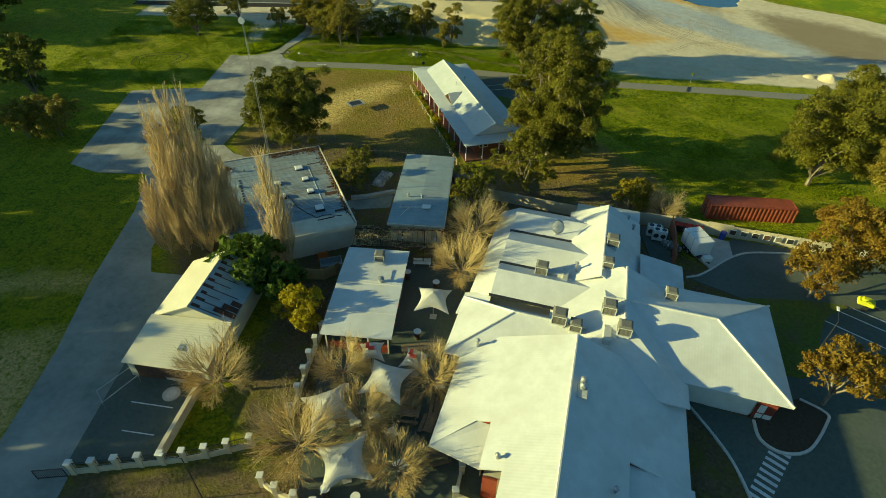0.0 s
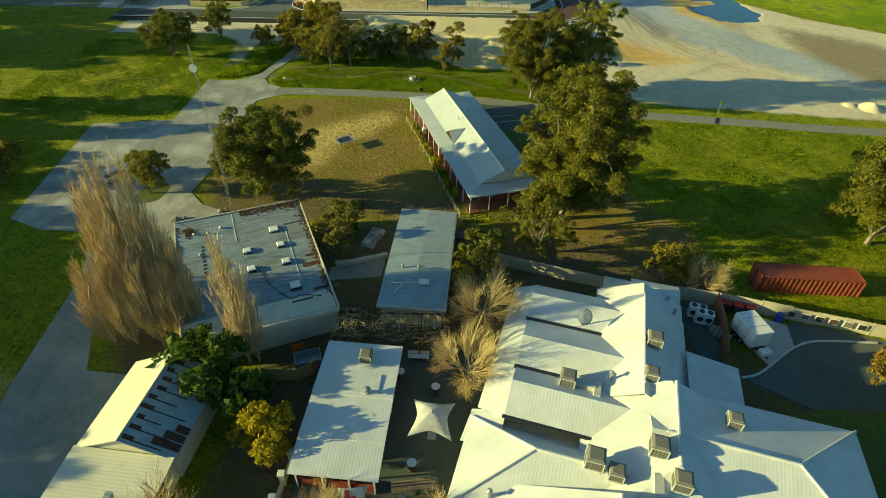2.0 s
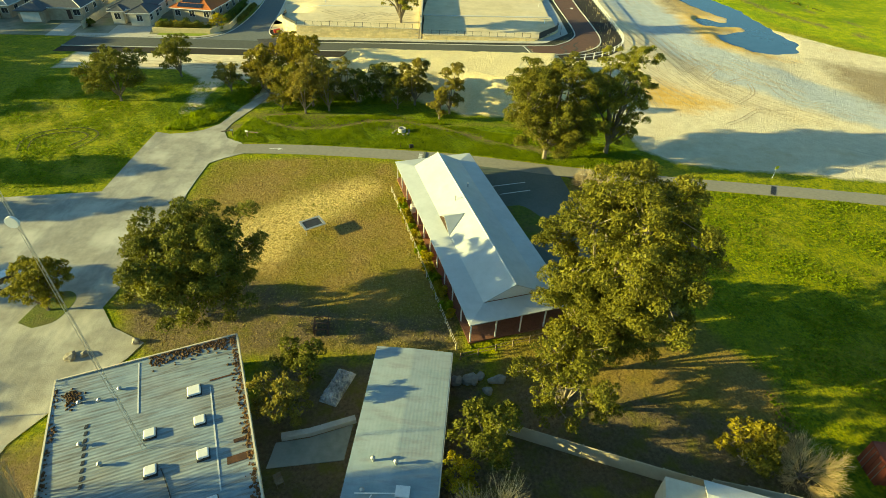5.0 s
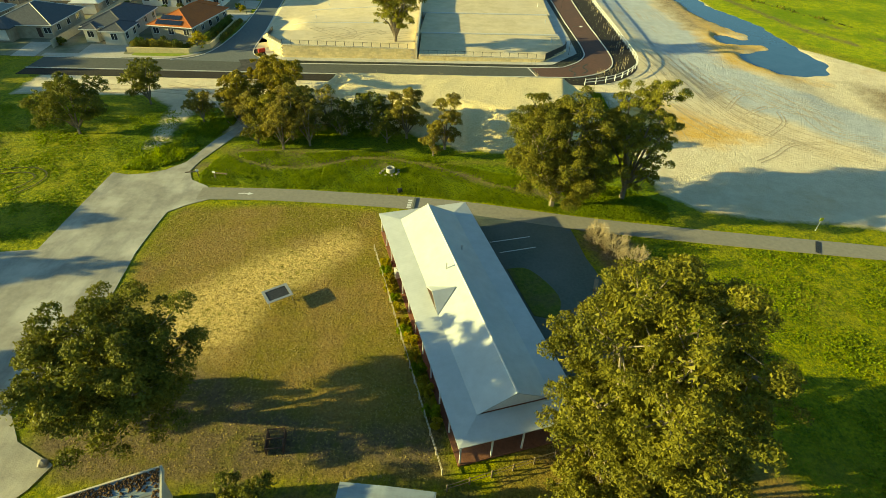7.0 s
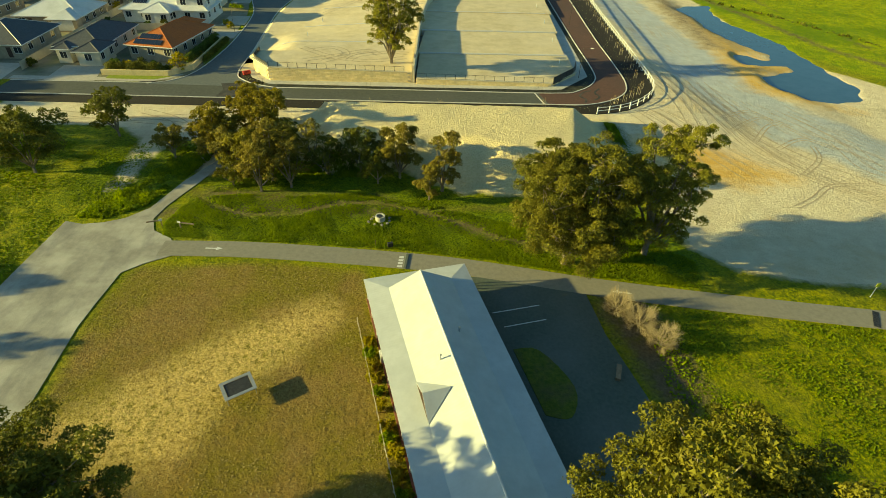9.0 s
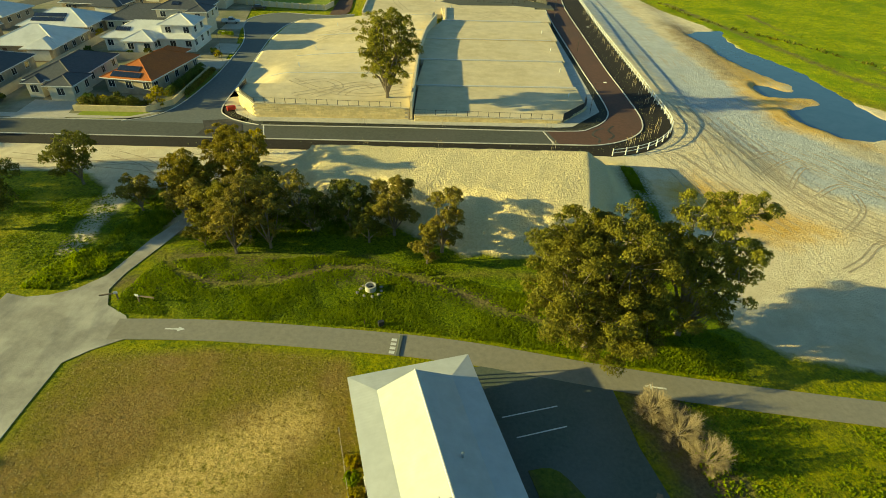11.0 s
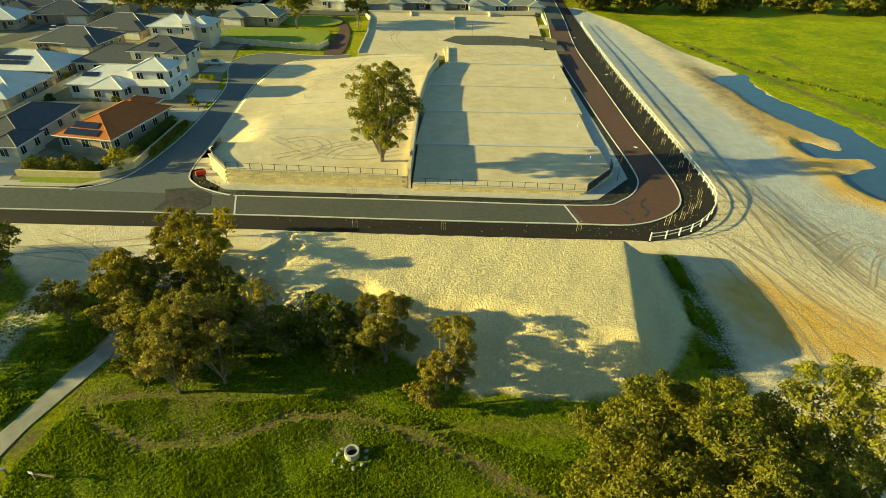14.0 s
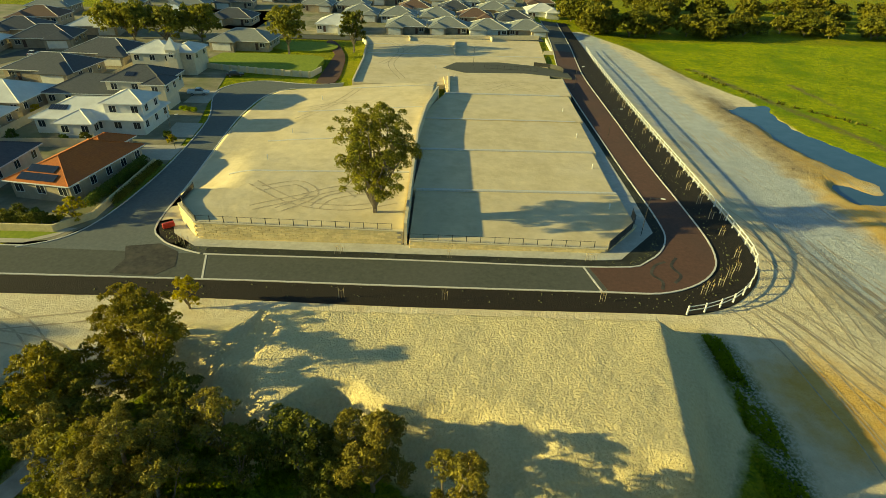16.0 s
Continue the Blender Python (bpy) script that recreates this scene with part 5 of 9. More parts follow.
WEEDS = [(-27.4, 114.6), (-26.4, 111.9), (-20, 111.2), (-10, 110.8), (2, 109.6), (12, 108), (24, 105), (36, 103), (37, 108), (32, 112), (14, 116), (8, 118.6), (-4, 122.4), (-12, 121.4), (-20, 121.8), (-26, 120.6)]
tufts("weeds", [WEEDS], 30000, 0.12, 0.15, L_WEED, "dense bright green weeds between the path and the sand", 1, trails=WEED_TRACKS, gaps=0.55)
tufts("weeds", [[(-24, 122), (-8, 123), (6, 119), (28, 113), (36, 116), (30, 121), (14, 121), (4, 125), (-8, 126), (-22, 128)]], 8000, 0.11, 0.07, L_WEED, "low green weeds between the trail and the sand bank", 9, trails=WEED_TRACKS)
tufts("weeds", [[(-20, 125.5), (-14, 130.5), (-3, 129.6), (-3, 127), (-10, 126)]], 2400, 0.2, 0.34, L_WEED, "tall green weeds among the trees under the sand bank", 8)
tufts("grass", [[(33, 60), (60, 60), (90, 80), (90, 92), (40, 98.5), (28, 101), (27, 88), (34, 74)]], 15000, 0.15, 0.10, L_WEED, "thick green paddock grass", 2)
tufts("grass", [[(-52, 98), (-39.5, 98.5), (-40, 114), (-37, 120), (-31, 126), (-34, 136), (-70, 138), (-72, 100)]], 12000, 0.15, 0.10, L_WEED, "thick green paddock grass", 3)
tufts("grass", [[(-38.6, 115.6), (-34.6, 115.4), (-31, 118.4), (-29, 125), (-27, 131), (-27, 136), (-33, 135), (-34, 124), (-38, 119)]], 3000, 0.2, 0.3, L_WEED, "tall weeds beside the gravel path", 5)
tufts("weeds", [[(33, 126), (36.4, 126), (37.6, 134), (37.2, 144.5), (35.2, 145), (35.6, 138)]], 2000, 0.16, 0.2, L_WEED, "green weeds in the gully beside the sand bank", 7)
tufts("dry_grass", [DRY], 9000, 0.12, 0.05, L_DRYWEED, "short dry winter grass of the paddock", 4, avoid=(SAND_BARE,), patch=0.1, gaps=0.0)
tufts("grass", [[(92, 232), (96, 200), (104, 186), (150, 176), (190, 200), (190, 310), (80, 310), (84, 262)]], 9000, 0.26, 0.09, L_WEED, "green marsh grass beyond the water", 6)

tufts("rushes", [ribbon_poly([(85.8, 272.5), (90.0, 251.2), (96.2, 236.8), (106.2, 222.3), (112.1, 209.8), (120, 196)], 1.5)], 900, 0.34, 0.5, L_DARKGUM, "dark rushes along a drain through the marsh grass", 12, gaps=0.5)

# ---- buildings ----
def roof_faces(bm, x0, x1, y0, y1, ze, zr, along="x", ridge=None, hip0=0.0, hip1=0.0, thick=0.14):
    """Gable or hip roof over a rectangle; the ridge runs along x or y, hips cut it short at either end."""
    def P(u, v, z):
        return (u, v, z) if along == "x" else (v, u, z)
    a0, a1, b0, b1 = (x0, x1, y0, y1) if along == "x" else (y0, y1, x0, x1)
    rm = (b0 + b1) / 2 if ridge is None else ridge
    faces = [[P(a0, b0, ze), P(a1, b0, ze), P(a1 - hip1, rm, zr), P(a0 + hip0, rm, zr)], [P(a1, b1, ze), P(a0, b1, ze), P(a0 + hip0, rm, zr), P(a1 - hip1, rm, zr)]]
    if hip0:
        faces.append([P(a0, b1, ze), P(a0, b0, ze), P(a0 + hip0, rm, zr)])
    if hip1:
        faces.append([P(a1, b0, ze), P(a1, b1, ze), P(a1 - hip1, rm, zr)])
    for f in faces:
        slab(bm, f, thick)
    bmesh.ops.recalc_face_normals(bm, faces=bm.faces[:])
    return bm


def gable_wall(bm, x0, x1, y0, y1, z0, ze, zr, along="x"):
    """Walls under a gable roof: a box with its two gable triangles."""
    rm = (y0 + y1) / 2 if along == "x" else (x0 + x1) / 2
    if along == "x":
        sec = [(y0, z0), (y1, z0), (y1, ze), (rm, zr), (y0, ze)]
        a = [bm.verts.new((x0, u, v)) for u, v in sec]
        b = [bm.verts.new((x1, u, v)) for u, v in sec]
    else:
        sec = [(x0, z0), (x1, z0), (x1, ze), (rm, zr), (x0, ze)]
        a = [bm.verts.new((u, y0, v)) for u, v in sec]
        b = [bm.verts.new((u, y1, v)) for u, v in sec]
    bm.faces.new(a)
    bm.faces.new(b[::-1])
    for i in range(5):
        bm.faces.new((a[i], b[i], b[(i + 1) % 5], a[(i + 1) % 5]))
    bmesh.ops.recalc_face_normals(bm, faces=bm.faces[:])
    return bm


def window(parent, x, y, z, w, h, face="s", name="window"):
    """A framed pane set on a wall that faces s, n, e or w."""
    d = {"s": (0, -1), "n": (0, 1), "e": (1, 0), "w": (-1, 0)}[face]
    def bx(a0, a1, z0, z1, d0, d1):
        if d[0] == 0:
            ys = sorted((y + d[1] * d0, y + d[1] * d1))
            return (x + a0, x + a1, ys[0], ys[1], z0, z1)
        xs = sorted((x + d[0] * d0, x + d[0] * d1))
        return (xs[0], xs[1], y + a0, y + a1, z0, z1)
    f = 0.07
    bm = boxes(bx(-w / 2 - f, w / 2 + f, z + h, z + h + f, -0.02, 0.06), bx(-w / 2 - f, w / 2 + f, z - f, z, -0.02, 0.09), bx(-w / 2 - f, -w / 2, z, z + h, -0.02, 0.06), bx(w / 2, w / 2 + f, z, z + h, -0.02, 0.06), bx(-0.025, 0.025, z, z + h, -0.02, 0.05))
    fr = part(name, bm, M_WHITE, parent)
    part("pane", boxes(bx(-w / 2, w / 2, z, z + h, -0.01, 0.025)), M_GLASS, fr)
    return fr


def cooler(x, y, z, rz=0, s=1.0, label="beige evaporative cooler on the roof"):
    """Roof cooler: casing with louvred pads, lid and curb."""
    e = thing("roof_cooler", label, "air conditioner", x, y, z, rz, "roof coolers")
    w = 0.62 * s
    part("casing", boxes((-w, w, -w, w, 0.15, 0.25), (-w, w, -w, w, 1.05 * s, 1.15 * s), (-w, -w + .08, -w, -w + .08, .25, 1.05 * s), (w - .08, w, -w, -w + .08, .25, 1.05 * s), (-w, -w + .08, w - .08, w, .25, 1.05 * s), (w - .08, w, w - .08, w, .25, 1.05 * s)), M_COOLER, e)
    bm = bmesh.new()
    for i in range(6):
        z0 = 0.28 + i * (0.75 * s / 6)
        box(bm, -w + 0.03, w - 0.03, -w + 0.03, w - 0.03, z0, z0 + 0.07)
    part("louvre_pad", bm, M_COOLERPAD, e)
    bm = bmesh.new()
    t = [(-w, -w, 1.15 * s), (w, -w, 1.15 * s), (w, w, 1.15 * s), (-w, w, 1.15 * s)]
    u = [(-w * .7, -w * .7, 1.28 * s), (w * .7, -w * .7, 1.28 * s), (w * .7, w * .7, 1.28 * s), (-w * .7, w * .7, 1.28 * s)]
    tv, uv = [bm.verts.new(p) for p in t], [bm.verts.new(p) for p in u]
    bm.faces.new(uv)
    bm.faces.new(tv[::-1])
    for i in range(4):
        bm.faces.new((tv[i], tv[(i + 1) % 4], uv[(i + 1) % 4], uv[i]))
    part("lid", bm, M_COOLERPAD, e)
    part("roof_curb", boxes((-w * .8, w * .8, -w * .8, w * .8, -0.5, 0.15)), M_FLASH, e)
    return e


def vent_pipe(x, y, z, h=0.6, r=0.12, label="small metal vent pipe on the roof"):
    e = thing("roof_vent", label, "vent", x, y, z, 0, "roof vents")
    part("pipe", tubes([((0, 0, -0.3), (0, 0, h), r, r)], 10), M_METAL, e)
    part("cowl", tubes([((0, 0, h), (0, 0, h + 0.08), r * 1.8, r * 1.8), ((0, 0, h + .08), (0, 0, h + 0.2), r * 1.8, r * .4)], 10), M_METAL, e)
    return e


# the large white-roofed building, in its own axes (x to the east, turned 18.5 degrees)
MB = (13.6, 30.0, -18.5)
main = thing("pub_building", "large rambling building with many white corrugated roofs", "building", MB[0], MB[1], 0, MB[2])
mrot = pose(*MB[:2], 0, 0, 0, MB[2])


def on_main(x, y, z):
    return tuple(mrot @ Vector((x, y, z)))


def wing(name, x0, x1, y0, y1, ze, zr, along, ridge=None, hip0=0.0, hip1=0.0, material=None, label=""):
    bm = bmesh.new()
    roof_faces(bm, x0, x1, y0, y1, ze, zr, along, ridge, hip0, hip1)
    return part(name, bm, material or (M_WHITEROOF if along == "x" else M_WHITEROOF_X), main, label)


south_bm = bmesh.new()
for pts in ([(0, 0.05), (-9.5, 0.05), (-9.5, -11.3), (-6.4, -8.9), (-5.3, -8.9), (-5.3, -12.9), (-3.7, -12.9), (-3.7, -15.0), (0, -15.0)], [(0, 0.05), (0, -15.0), (4.9, -15.0), (4.9, -9.3), (9.6, -9.3), (9.6, 0.05)]):
    slab(south_bm, [(x, y, 6.5 - 0.392 * abs(x)) for x, y in pts], 0.14)
bmesh.ops.recalc_face_normals(south_bm, faces=south_bm.faces[:])
part("south_roof", south_bm, M_WHITEROOF_X, main)
wing("east_roof", 2.0, 17.6, -0.2, 11.9, 3.9, 6.15, "x", 5.9, 0, 5.9)
wing("west_roof", -11.0, 1.5, -2.3, 5.1, 2.9, 5.05, "x", 2.4, 5.3, 0)
wing("core_roof", -2.6, 9.6, -2.6, 10.6, 3.7, 6.3, "y", 3.8, 6.0, 0)
wing("spine_roof", -3.2, 5.7, 9.0, 20.6, 3.2, 5.95, "y", 1.5)
wing("north_roof", -2.4, 5.7, 20.6, 23.4, 2.9, 4.9, "y", 1.7)
wing("north_annex_roof", 0.9, 5.6, 23.4, 26.2, 2.9, 3.3, "x", 24.9)
wing("saw_roof", -8.45, 1.2, 5.15, 10.2, 3.95, 5.05, "x", 7.9)
wing("saw_roof", -8.45, 0.9, 10.25, 16.0, 3.95, 5.15, "x", 12.8)
wing("saw_roof", -8.45, 1.4, 16.05, 21.0, 3.85, 4.9, "x", 18.6)
bm = bmesh.new()
slab(bm, [(-10.7, 6.2, 2.8), (-8.3, 5.2, 3.95), (-8.3, 20.9, 3.95), (-10.4, 21.0, 2.8)], 0.14)
slab(bm, [(-11.3, 2.9, 2.75), (-8.4, 2.9, 3.5), (-8.4, 6.0, 3.6), (-11.1, 5.8, 2.85)], 0.14)
part("west_skillion", bm, M_WHITEROOF, main)
bm = bmesh.new()
slab(bm, [(5.6, 9.8, 3.85), (10.1, 12.2, 3.08), (10.1, 16.6, 3.05), (5.6, 16.6, 3.75)], 0.14)
part("east_skillion", bm, M_WHITEROOF, main)
bm = bmesh.new()
slab(bm, [(-9.5, -11.3, 2.78), (-5.36, -12.0, 2.72), (-5.36, -8.86, 3.85), (-6.4, -8.86, 3.92)], 0.12)
part("porch_roof", bm, M_WHITEROOF, main, "ribbed porch roof below the white slope")
bm = bmesh.new()
slab(bm, [(4.95, -9.26, 4.2), (9.75, -9.26, 3.05), (9.75, -15, 3.05), (4.95, -15, 4.2)], 0.14)
part("skillion_roof", bm, M_WHITEROOF_X, main)
part("gable_wall", gable_wall(bmesh.new(), -3.5, 3.5, -14.6, -14.4, 0, 5.0, 6.3, "y"), M_WALL, main)
# ridge cappings
for a, b in (((0, -15, 6.5), (0, 0, 6.5)), ((3, 5.9, 6.18), (11.7, 5.9, 6.18)), ((11.7, 5.9, 6.18), (17.6, -0.2, 3.95)), ((11.7, 5.9, 6.18), (17.6, 11.9, 3.95)), ((3.8, 3.4, 6.33), (3.8, 10.6, 6.33)), ((1.5, 10, 5.98), (1.5, 20.6, 5.98)), ((-5.7, 2.4, 5.08), (1, 2.4, 5.08)), ((-5.7, 2.4, 5.08), (-11, -2.3, 2.95)), ((-5.7, 2.4, 5.08), (-11, 5.1, 2.95))):
    part("ridge_capping", tubes([(a, b, 0.11, 0.11)], 6), M_FLASH, main)
for yy in (10.22, 16.02):
    part("box_gutter", boxes((-8.6, -1.2, yy - 0.16, yy + 0.16, 3.86, 4.06)), M_DARKMETAL, main)
part("box_gutter", boxes((-8.6, -1.6, 5.0, 5.25, 3.86, 4.02)), M_DARKMETAL, main)
# walls
WALLS = [(-3.3, 8.9, -14.5, -0.3, 2.9), (-8.9, -3.3, -8.8, -0.3, 2.85), (-5.0, -3.3, -12.4, -8.8, 2.85), (2.5, 16.6, 0.6, 11.0, 3.95), (-10.2, 2, -1.6, 4.5, 2.95), (-9.6, 4.6, 5.0, 20.3, 2.7), (-1.8, 5.1, 20.0, 25.6, 2.95), (5, 9.5, 10.8, 15.9, 3.15)]
for k, (x0, x1, y0, y1, h) in enumerate(WALLS):
    part("wall", boxes((x0, x1, y0, y1, -0.8, h)), M_WALL, main)
part("gable_wall", gable_wall(bmesh.new(), -8.9, 8.9, -0.3, 0.0, 2.8, 2.9, 6.3, "y"), M_WALLWHITE, main)
part("gable_wall", gable_wall(bmesh.new(), -2.0, 9.0, 10.3, 10.55, 3.5, 4.0, 6.3, "y"), M_WALLWHITE, main)
part("gable_wall", gable_wall(bmesh.new(), -2.3, 5.5, 20.3, 20.55, 2.8, 3.2, 5.8, "y"), M_WALLWHITE, main)
part("red_gable", boxes((-6.3, -5.38, -8.84, -8.7, 3.5, 3.98), (-5.9, -5.38, -8.84, -8.7, 3.98, 4.14), (-5.5, -5.38, -8.84, -8.7, 4.14, 4.26)), M_REDWALL, main, "dark red timber cladding")
part("red_cheek", boxes((-5.28, -5.2, -12.4, -8.7, 2.6, 4.2)), M_DARKTIMBER, main)
part("red_wall", boxes((-5.0, -3.9, -12.62, -12.45, 0, 2.9)), M_REDWALL, main, "dark red timber cladding")
part("red_cheek", boxes((4.98, 6.4, -9.2, -9.1, 3.7, 3.95), (4.98, 5.7, -9.2, -9.1, 3.95, 4.2), (4.98, 5.2, -9.2, -9.1, 4.2, 4.4)), M_REDWALL, main, "dark red timber cladding")
part("red_cheek", boxes((4.82, 4.9, -14.8, -9.2, 3.9, 4.45)), M_DARKTIMBER, main)
part("roller_door", boxes((4.6, 15.2, 0.40, 0.55, 0.2, 3.1)), M_WALLWHITE, main, "long white panelled door under the eave")
part("sign_board", boxes((15.4, 16.9, 0.38, 0.52, 1.0, 3.0)), M_REDWALL, main, "dark red sign board")
part("sign_face", boxes((15.6, 16.1, 0.30, 0.37, 1.9, 2.8), (15.6, 16.1, 0.30, 0.37, 1.1, 1.7), (16.2, 16.8, 0.30, 0.37, 1.1, 1.7)), M_WHITE, main, "white sign faces with dark marks")
for xx in (6.5, 9.0, 11.5):
    part("veranda_post", tubes([((xx, -1.0, 0), (xx, -0.6, 1.0), 0.05, 0.05)], 6), M_WHITE, main)
cooler(*on_main(-4.2, 9.4, 4.35), MB[2], 1.0, "grey roof cooler with louvred sides")
cooler(*on_main(-1.7, 2.5, 5.0), MB[2], 1.05)
cooler(*on_main(-0.2, 2.0, 4.95), MB[2], 0.85, "dark roof cooler with a rusty casing")
cooler(*on_main(2.4, 4.3, 5.7), MB[2], 1.0)
cooler(*on_main(3.8, 2.1, 5.75), MB[2], 0.95)
cooler(*on_main(8.0, 8.7, 5.1), MB[2], 0.85)
cooler(*on_main(2.3, 14.8, 5.4), MB[2], 1.0, "dark roof cooler on the east slope")
cooler(*on_main(2.0, 10.9, 5.55), MB[2], 0.85)
for x, y, z, h in ((-8.2, -1.1, 3.6, 0.5), (2.3, 20.2, 4.5, 0.5), (4.2, 23, 3.6, 0.4), (4.8, 21.5, 3.4, 0.5), (-0.9, 10.6, 4.9, 0.6), (-4.2, -12.0, 4.7, 0.5), (3.9, -12.1, 4.9, 0.5)):
    vent_pipe(*on_main(x, y, z), h)
duct = thing("roof_duct", "cream sheet metal duct lying on the roof", "duct", *on_main(2.5, 1.7, 5.5), MB[2])
part("casing", boxes((-0.35, 0.35, -0.9, 0.9, -0.6, 0.35, 0.05)), M_COOLER, duct)
part("elbow", boxes((-0.3, 1.2, 0.4, 0.9, -0.6, 0.3, 0.05)), M_COOLER, duct)
duct = thing("roof_duct", "cream sheet metal duct lying on the roof", "duct", *on_main(-2.4, 9.5, 4.4), MB[2])
part("casing", boxes((-1.3, 0.5, -0.3, 0.3, -0.5, 0.45, 0.05)), M_COOLER, duct)
part("elbow", boxes((0.3, 0.9, -1.0, 1.0, -0.5, 0.4, 0.05)), M_COOLER, duct)
flue = thing("kitchen_flue", "tan box with two shiny exhaust fans on the roof slope", "exhaust fan", *on_main(0.9, -5.3, 6.05), MB[2])
part("plinth", boxes((-0.4, 0.4, -0.9, 0.5, -0.5, 0.35, 0.03)), M_COOLER, flue)
for yy in (0.0, 0.55):
    part("fan", tubes([((0, yy, 0.35), (0, yy, 0.75), 0.26, 0.26), ((0, yy, 0.75), (0, yy, 0.9), 0.30, 0.12)], 12), M_METAL, flue)


def dish(x, y, z, r, rz, tilt, label):
    e = thing("satellite_dish", label, "satellite dish", x, y, z, rz)
    bm = bmesh.new()
    n, rings = 20, 4
    vs = [[bm.verts.new((r * k / rings * math.cos(2 * math.pi * i / n), r * k / rings * math.sin(2 * math.pi * i / n), 0.35 * r * (k / rings) ** 2)) for i in range(n)] for k in range(1, rings + 1)]
    c = bm.verts.new((0, 0, 0))
    for i in range(n):
        bm.faces.new((c, vs[0][i], vs[0][(i + 1) % n]))
        for k in range(rings - 1):
            bm.faces.new((vs[k][i], vs[k + 1][i], vs[k + 1][(i + 1) % n], vs[k][(i + 1) % n]))
    bmesh.ops.solidify(bm, geom=bm.faces[:], thickness=0.03)
    b = part("reflector", bm, M_WHITE, e, smooth=True)
    b.matrix_basis = pose(0, 0, 0.9, tilt, 0, 0)
    part("mast", tubes([((0, 0, -0.4), (0, 0, 0.9), 0.05, 0.05)], 8), M_METAL, e)
    part("feed_arm", tubes([((0, 0, 0.9), (0, -0.9 * math.sin(radians(tilt)) * r, 0.9 + 0.9 * r * math.cos(radians(tilt))), 0.025, 0.02)], 6), M_METAL, e)
    return e


dish(*on_main(-3.6, 16.6, 4.3), 0.75, 20, 55, "white satellite dish on the saw tooth roof")

# kiosk with a pale corrugated roof
kiosk = thing("kiosk", "small dark red kiosk with pale corrugated skillion roof", "building", -4.8, 39.8, 0, -7)
for y0, y1, z0, z1 in ((0.6, 6.2, 2.95, 2.9), (-3.3, 0.7, 2.78, 2.86), (-6.2, -3.2, 2.45, 2.74)):
    part("roof_sheet", slab(bmesh.new(), [(-3.4, y0, z0), (3.3, y0, z0), (3.3, y1, z1), (-3.4, y1, z1)], 0.1), M_WHITEROOF, kiosk)
part("wall", boxes((-3.0, 2.9, -3.0, 5.9, -0.1, 2.75)), M_REDWALL, kiosk)
part("counter_front", boxes((-3.0, 2.9, -5.8, -5.65, 0, 1.0)), M_REDWALL, kiosk)
for xx in (-3.0, -1.0, 1.0, 2.9):
    part("post", boxes((xx - 0.06, xx + 0.06, -5.9, -5.78, 0, 2.42)), M_WHITE, kiosk)
for y0, w in ((-1.0, 1.4), (1.6, 1.6), (4.0, 1.2)):
    window(kiosk, 2.9, y0, 1.0, w, 1.1, "e")
part("roof_patch", boxes((-1.2, 2.0, 0.9, 2.8, 2.96, 3.02)), M_FLASH, kiosk)
part("side_duct", tubes([((3.05, 0.2, 1.6), (3.05, 2.9, 2.4), 0.16, 0.16)], 8), M_METAL, kiosk)
cooler(-3.9, 44.0, 2.95, -7, 0.85, "dark square exhaust fan on the kiosk roof")
vent_pipe(-3.6, 40.6, 3.0, 0.35, 0.2)

# barn with half its roof rusted dark, and its lean-to
barn = thing("barn", "old cream iron barn with rust streaked roof and lean-to", "building", -20.4, 39.8, 0, -8.5)
bm = bmesh.new()
slab(bm, [(-3.9, -4.2, 2.7), (0, -4.2, 4.5), (0, 4.0, 4.5), (-3.9, 4.0, 2.7)], 0.1)
part("west_roof", bm, M_CREAMROOF, barn)
bm = bmesh.new()
slab(bm, [(0.05, -4.2, 4.5), (3.9, -4.2, 2.7), (3.9, 4.0, 2.7), (0.05, 4.0, 4.5)], 0.1)
part("east_roof", bm, M_BLUEROOF, barn, "pale roof slope with dark rusted sheets")
rb = random.Random(3)
for i in range(9):
    y = -3.9 + i * 0.88
    u0, u1 = rb.uniform(0.1, 0.4), rb.uniform(1.9, 3.6)
    bm = bmesh.new()
    f = lambda u: 4.53 - u * 1.8 / 3.85
    slab(bm, [(u0, y, f(u0)), (u1, y, f(u1)), (u1 - 0.05, y + 0.38, f(u1)), (u0, y + 0.38, f(u0))], 0.03)
    part("rusted_sheet", bm, M_RUSTED, barn, "dark rusted sheet")
bm = bmesh.new()
for k in range(3):
    slab(bm, [(2.0 + k * .5, -3.6 + k * .7, 3.68 - k * .23), (3.85, -3.6 + k * .7, 2.75), (3.85, -3.0 + k * .7, 2.75), (2.0 + k * .5, -3.0 + k * .7, 3.68 - k * .23)], 0.03)
part("rusted_patch", bm, M_RUSTED, barn, "rust brown patch")
part("wall", gable_wall(bmesh.new(), -3.6, 3.6, -4.0, 3.8, -0.2, 2.75, 4.35, "y"), M_CREAMROOF, barn)
bm = bmesh.new()
slab(bm, [(-4.2, -9.2, 2.05), (3.6, -9.4, 2.05), (3.9, -4.1, 2.95), (-3.9, -4.1, 2.95)], 0.1)
part("lean_to_roof", bm, M_CREAMROOF, barn)
part("lean_to_wall", boxes((-3.9, 3.4, -9.0, -3.9, -0.2, 2.0)), M_CREAMROOF, barn)
# dark sheet on the closed wall, giving the shade inside an open front
part("front_shade_panel", boxes((-3.2, 2.8, -9.08, -9.0, 0.0, 1.8)), M_DARKTIMBER, barn, "dark panel painted as the shaded open front of the lean-to")
part("door", boxes((3.4, 3.46, -6.6, -5.5, 0, 1.95)), M_DARKTIMBER, barn)
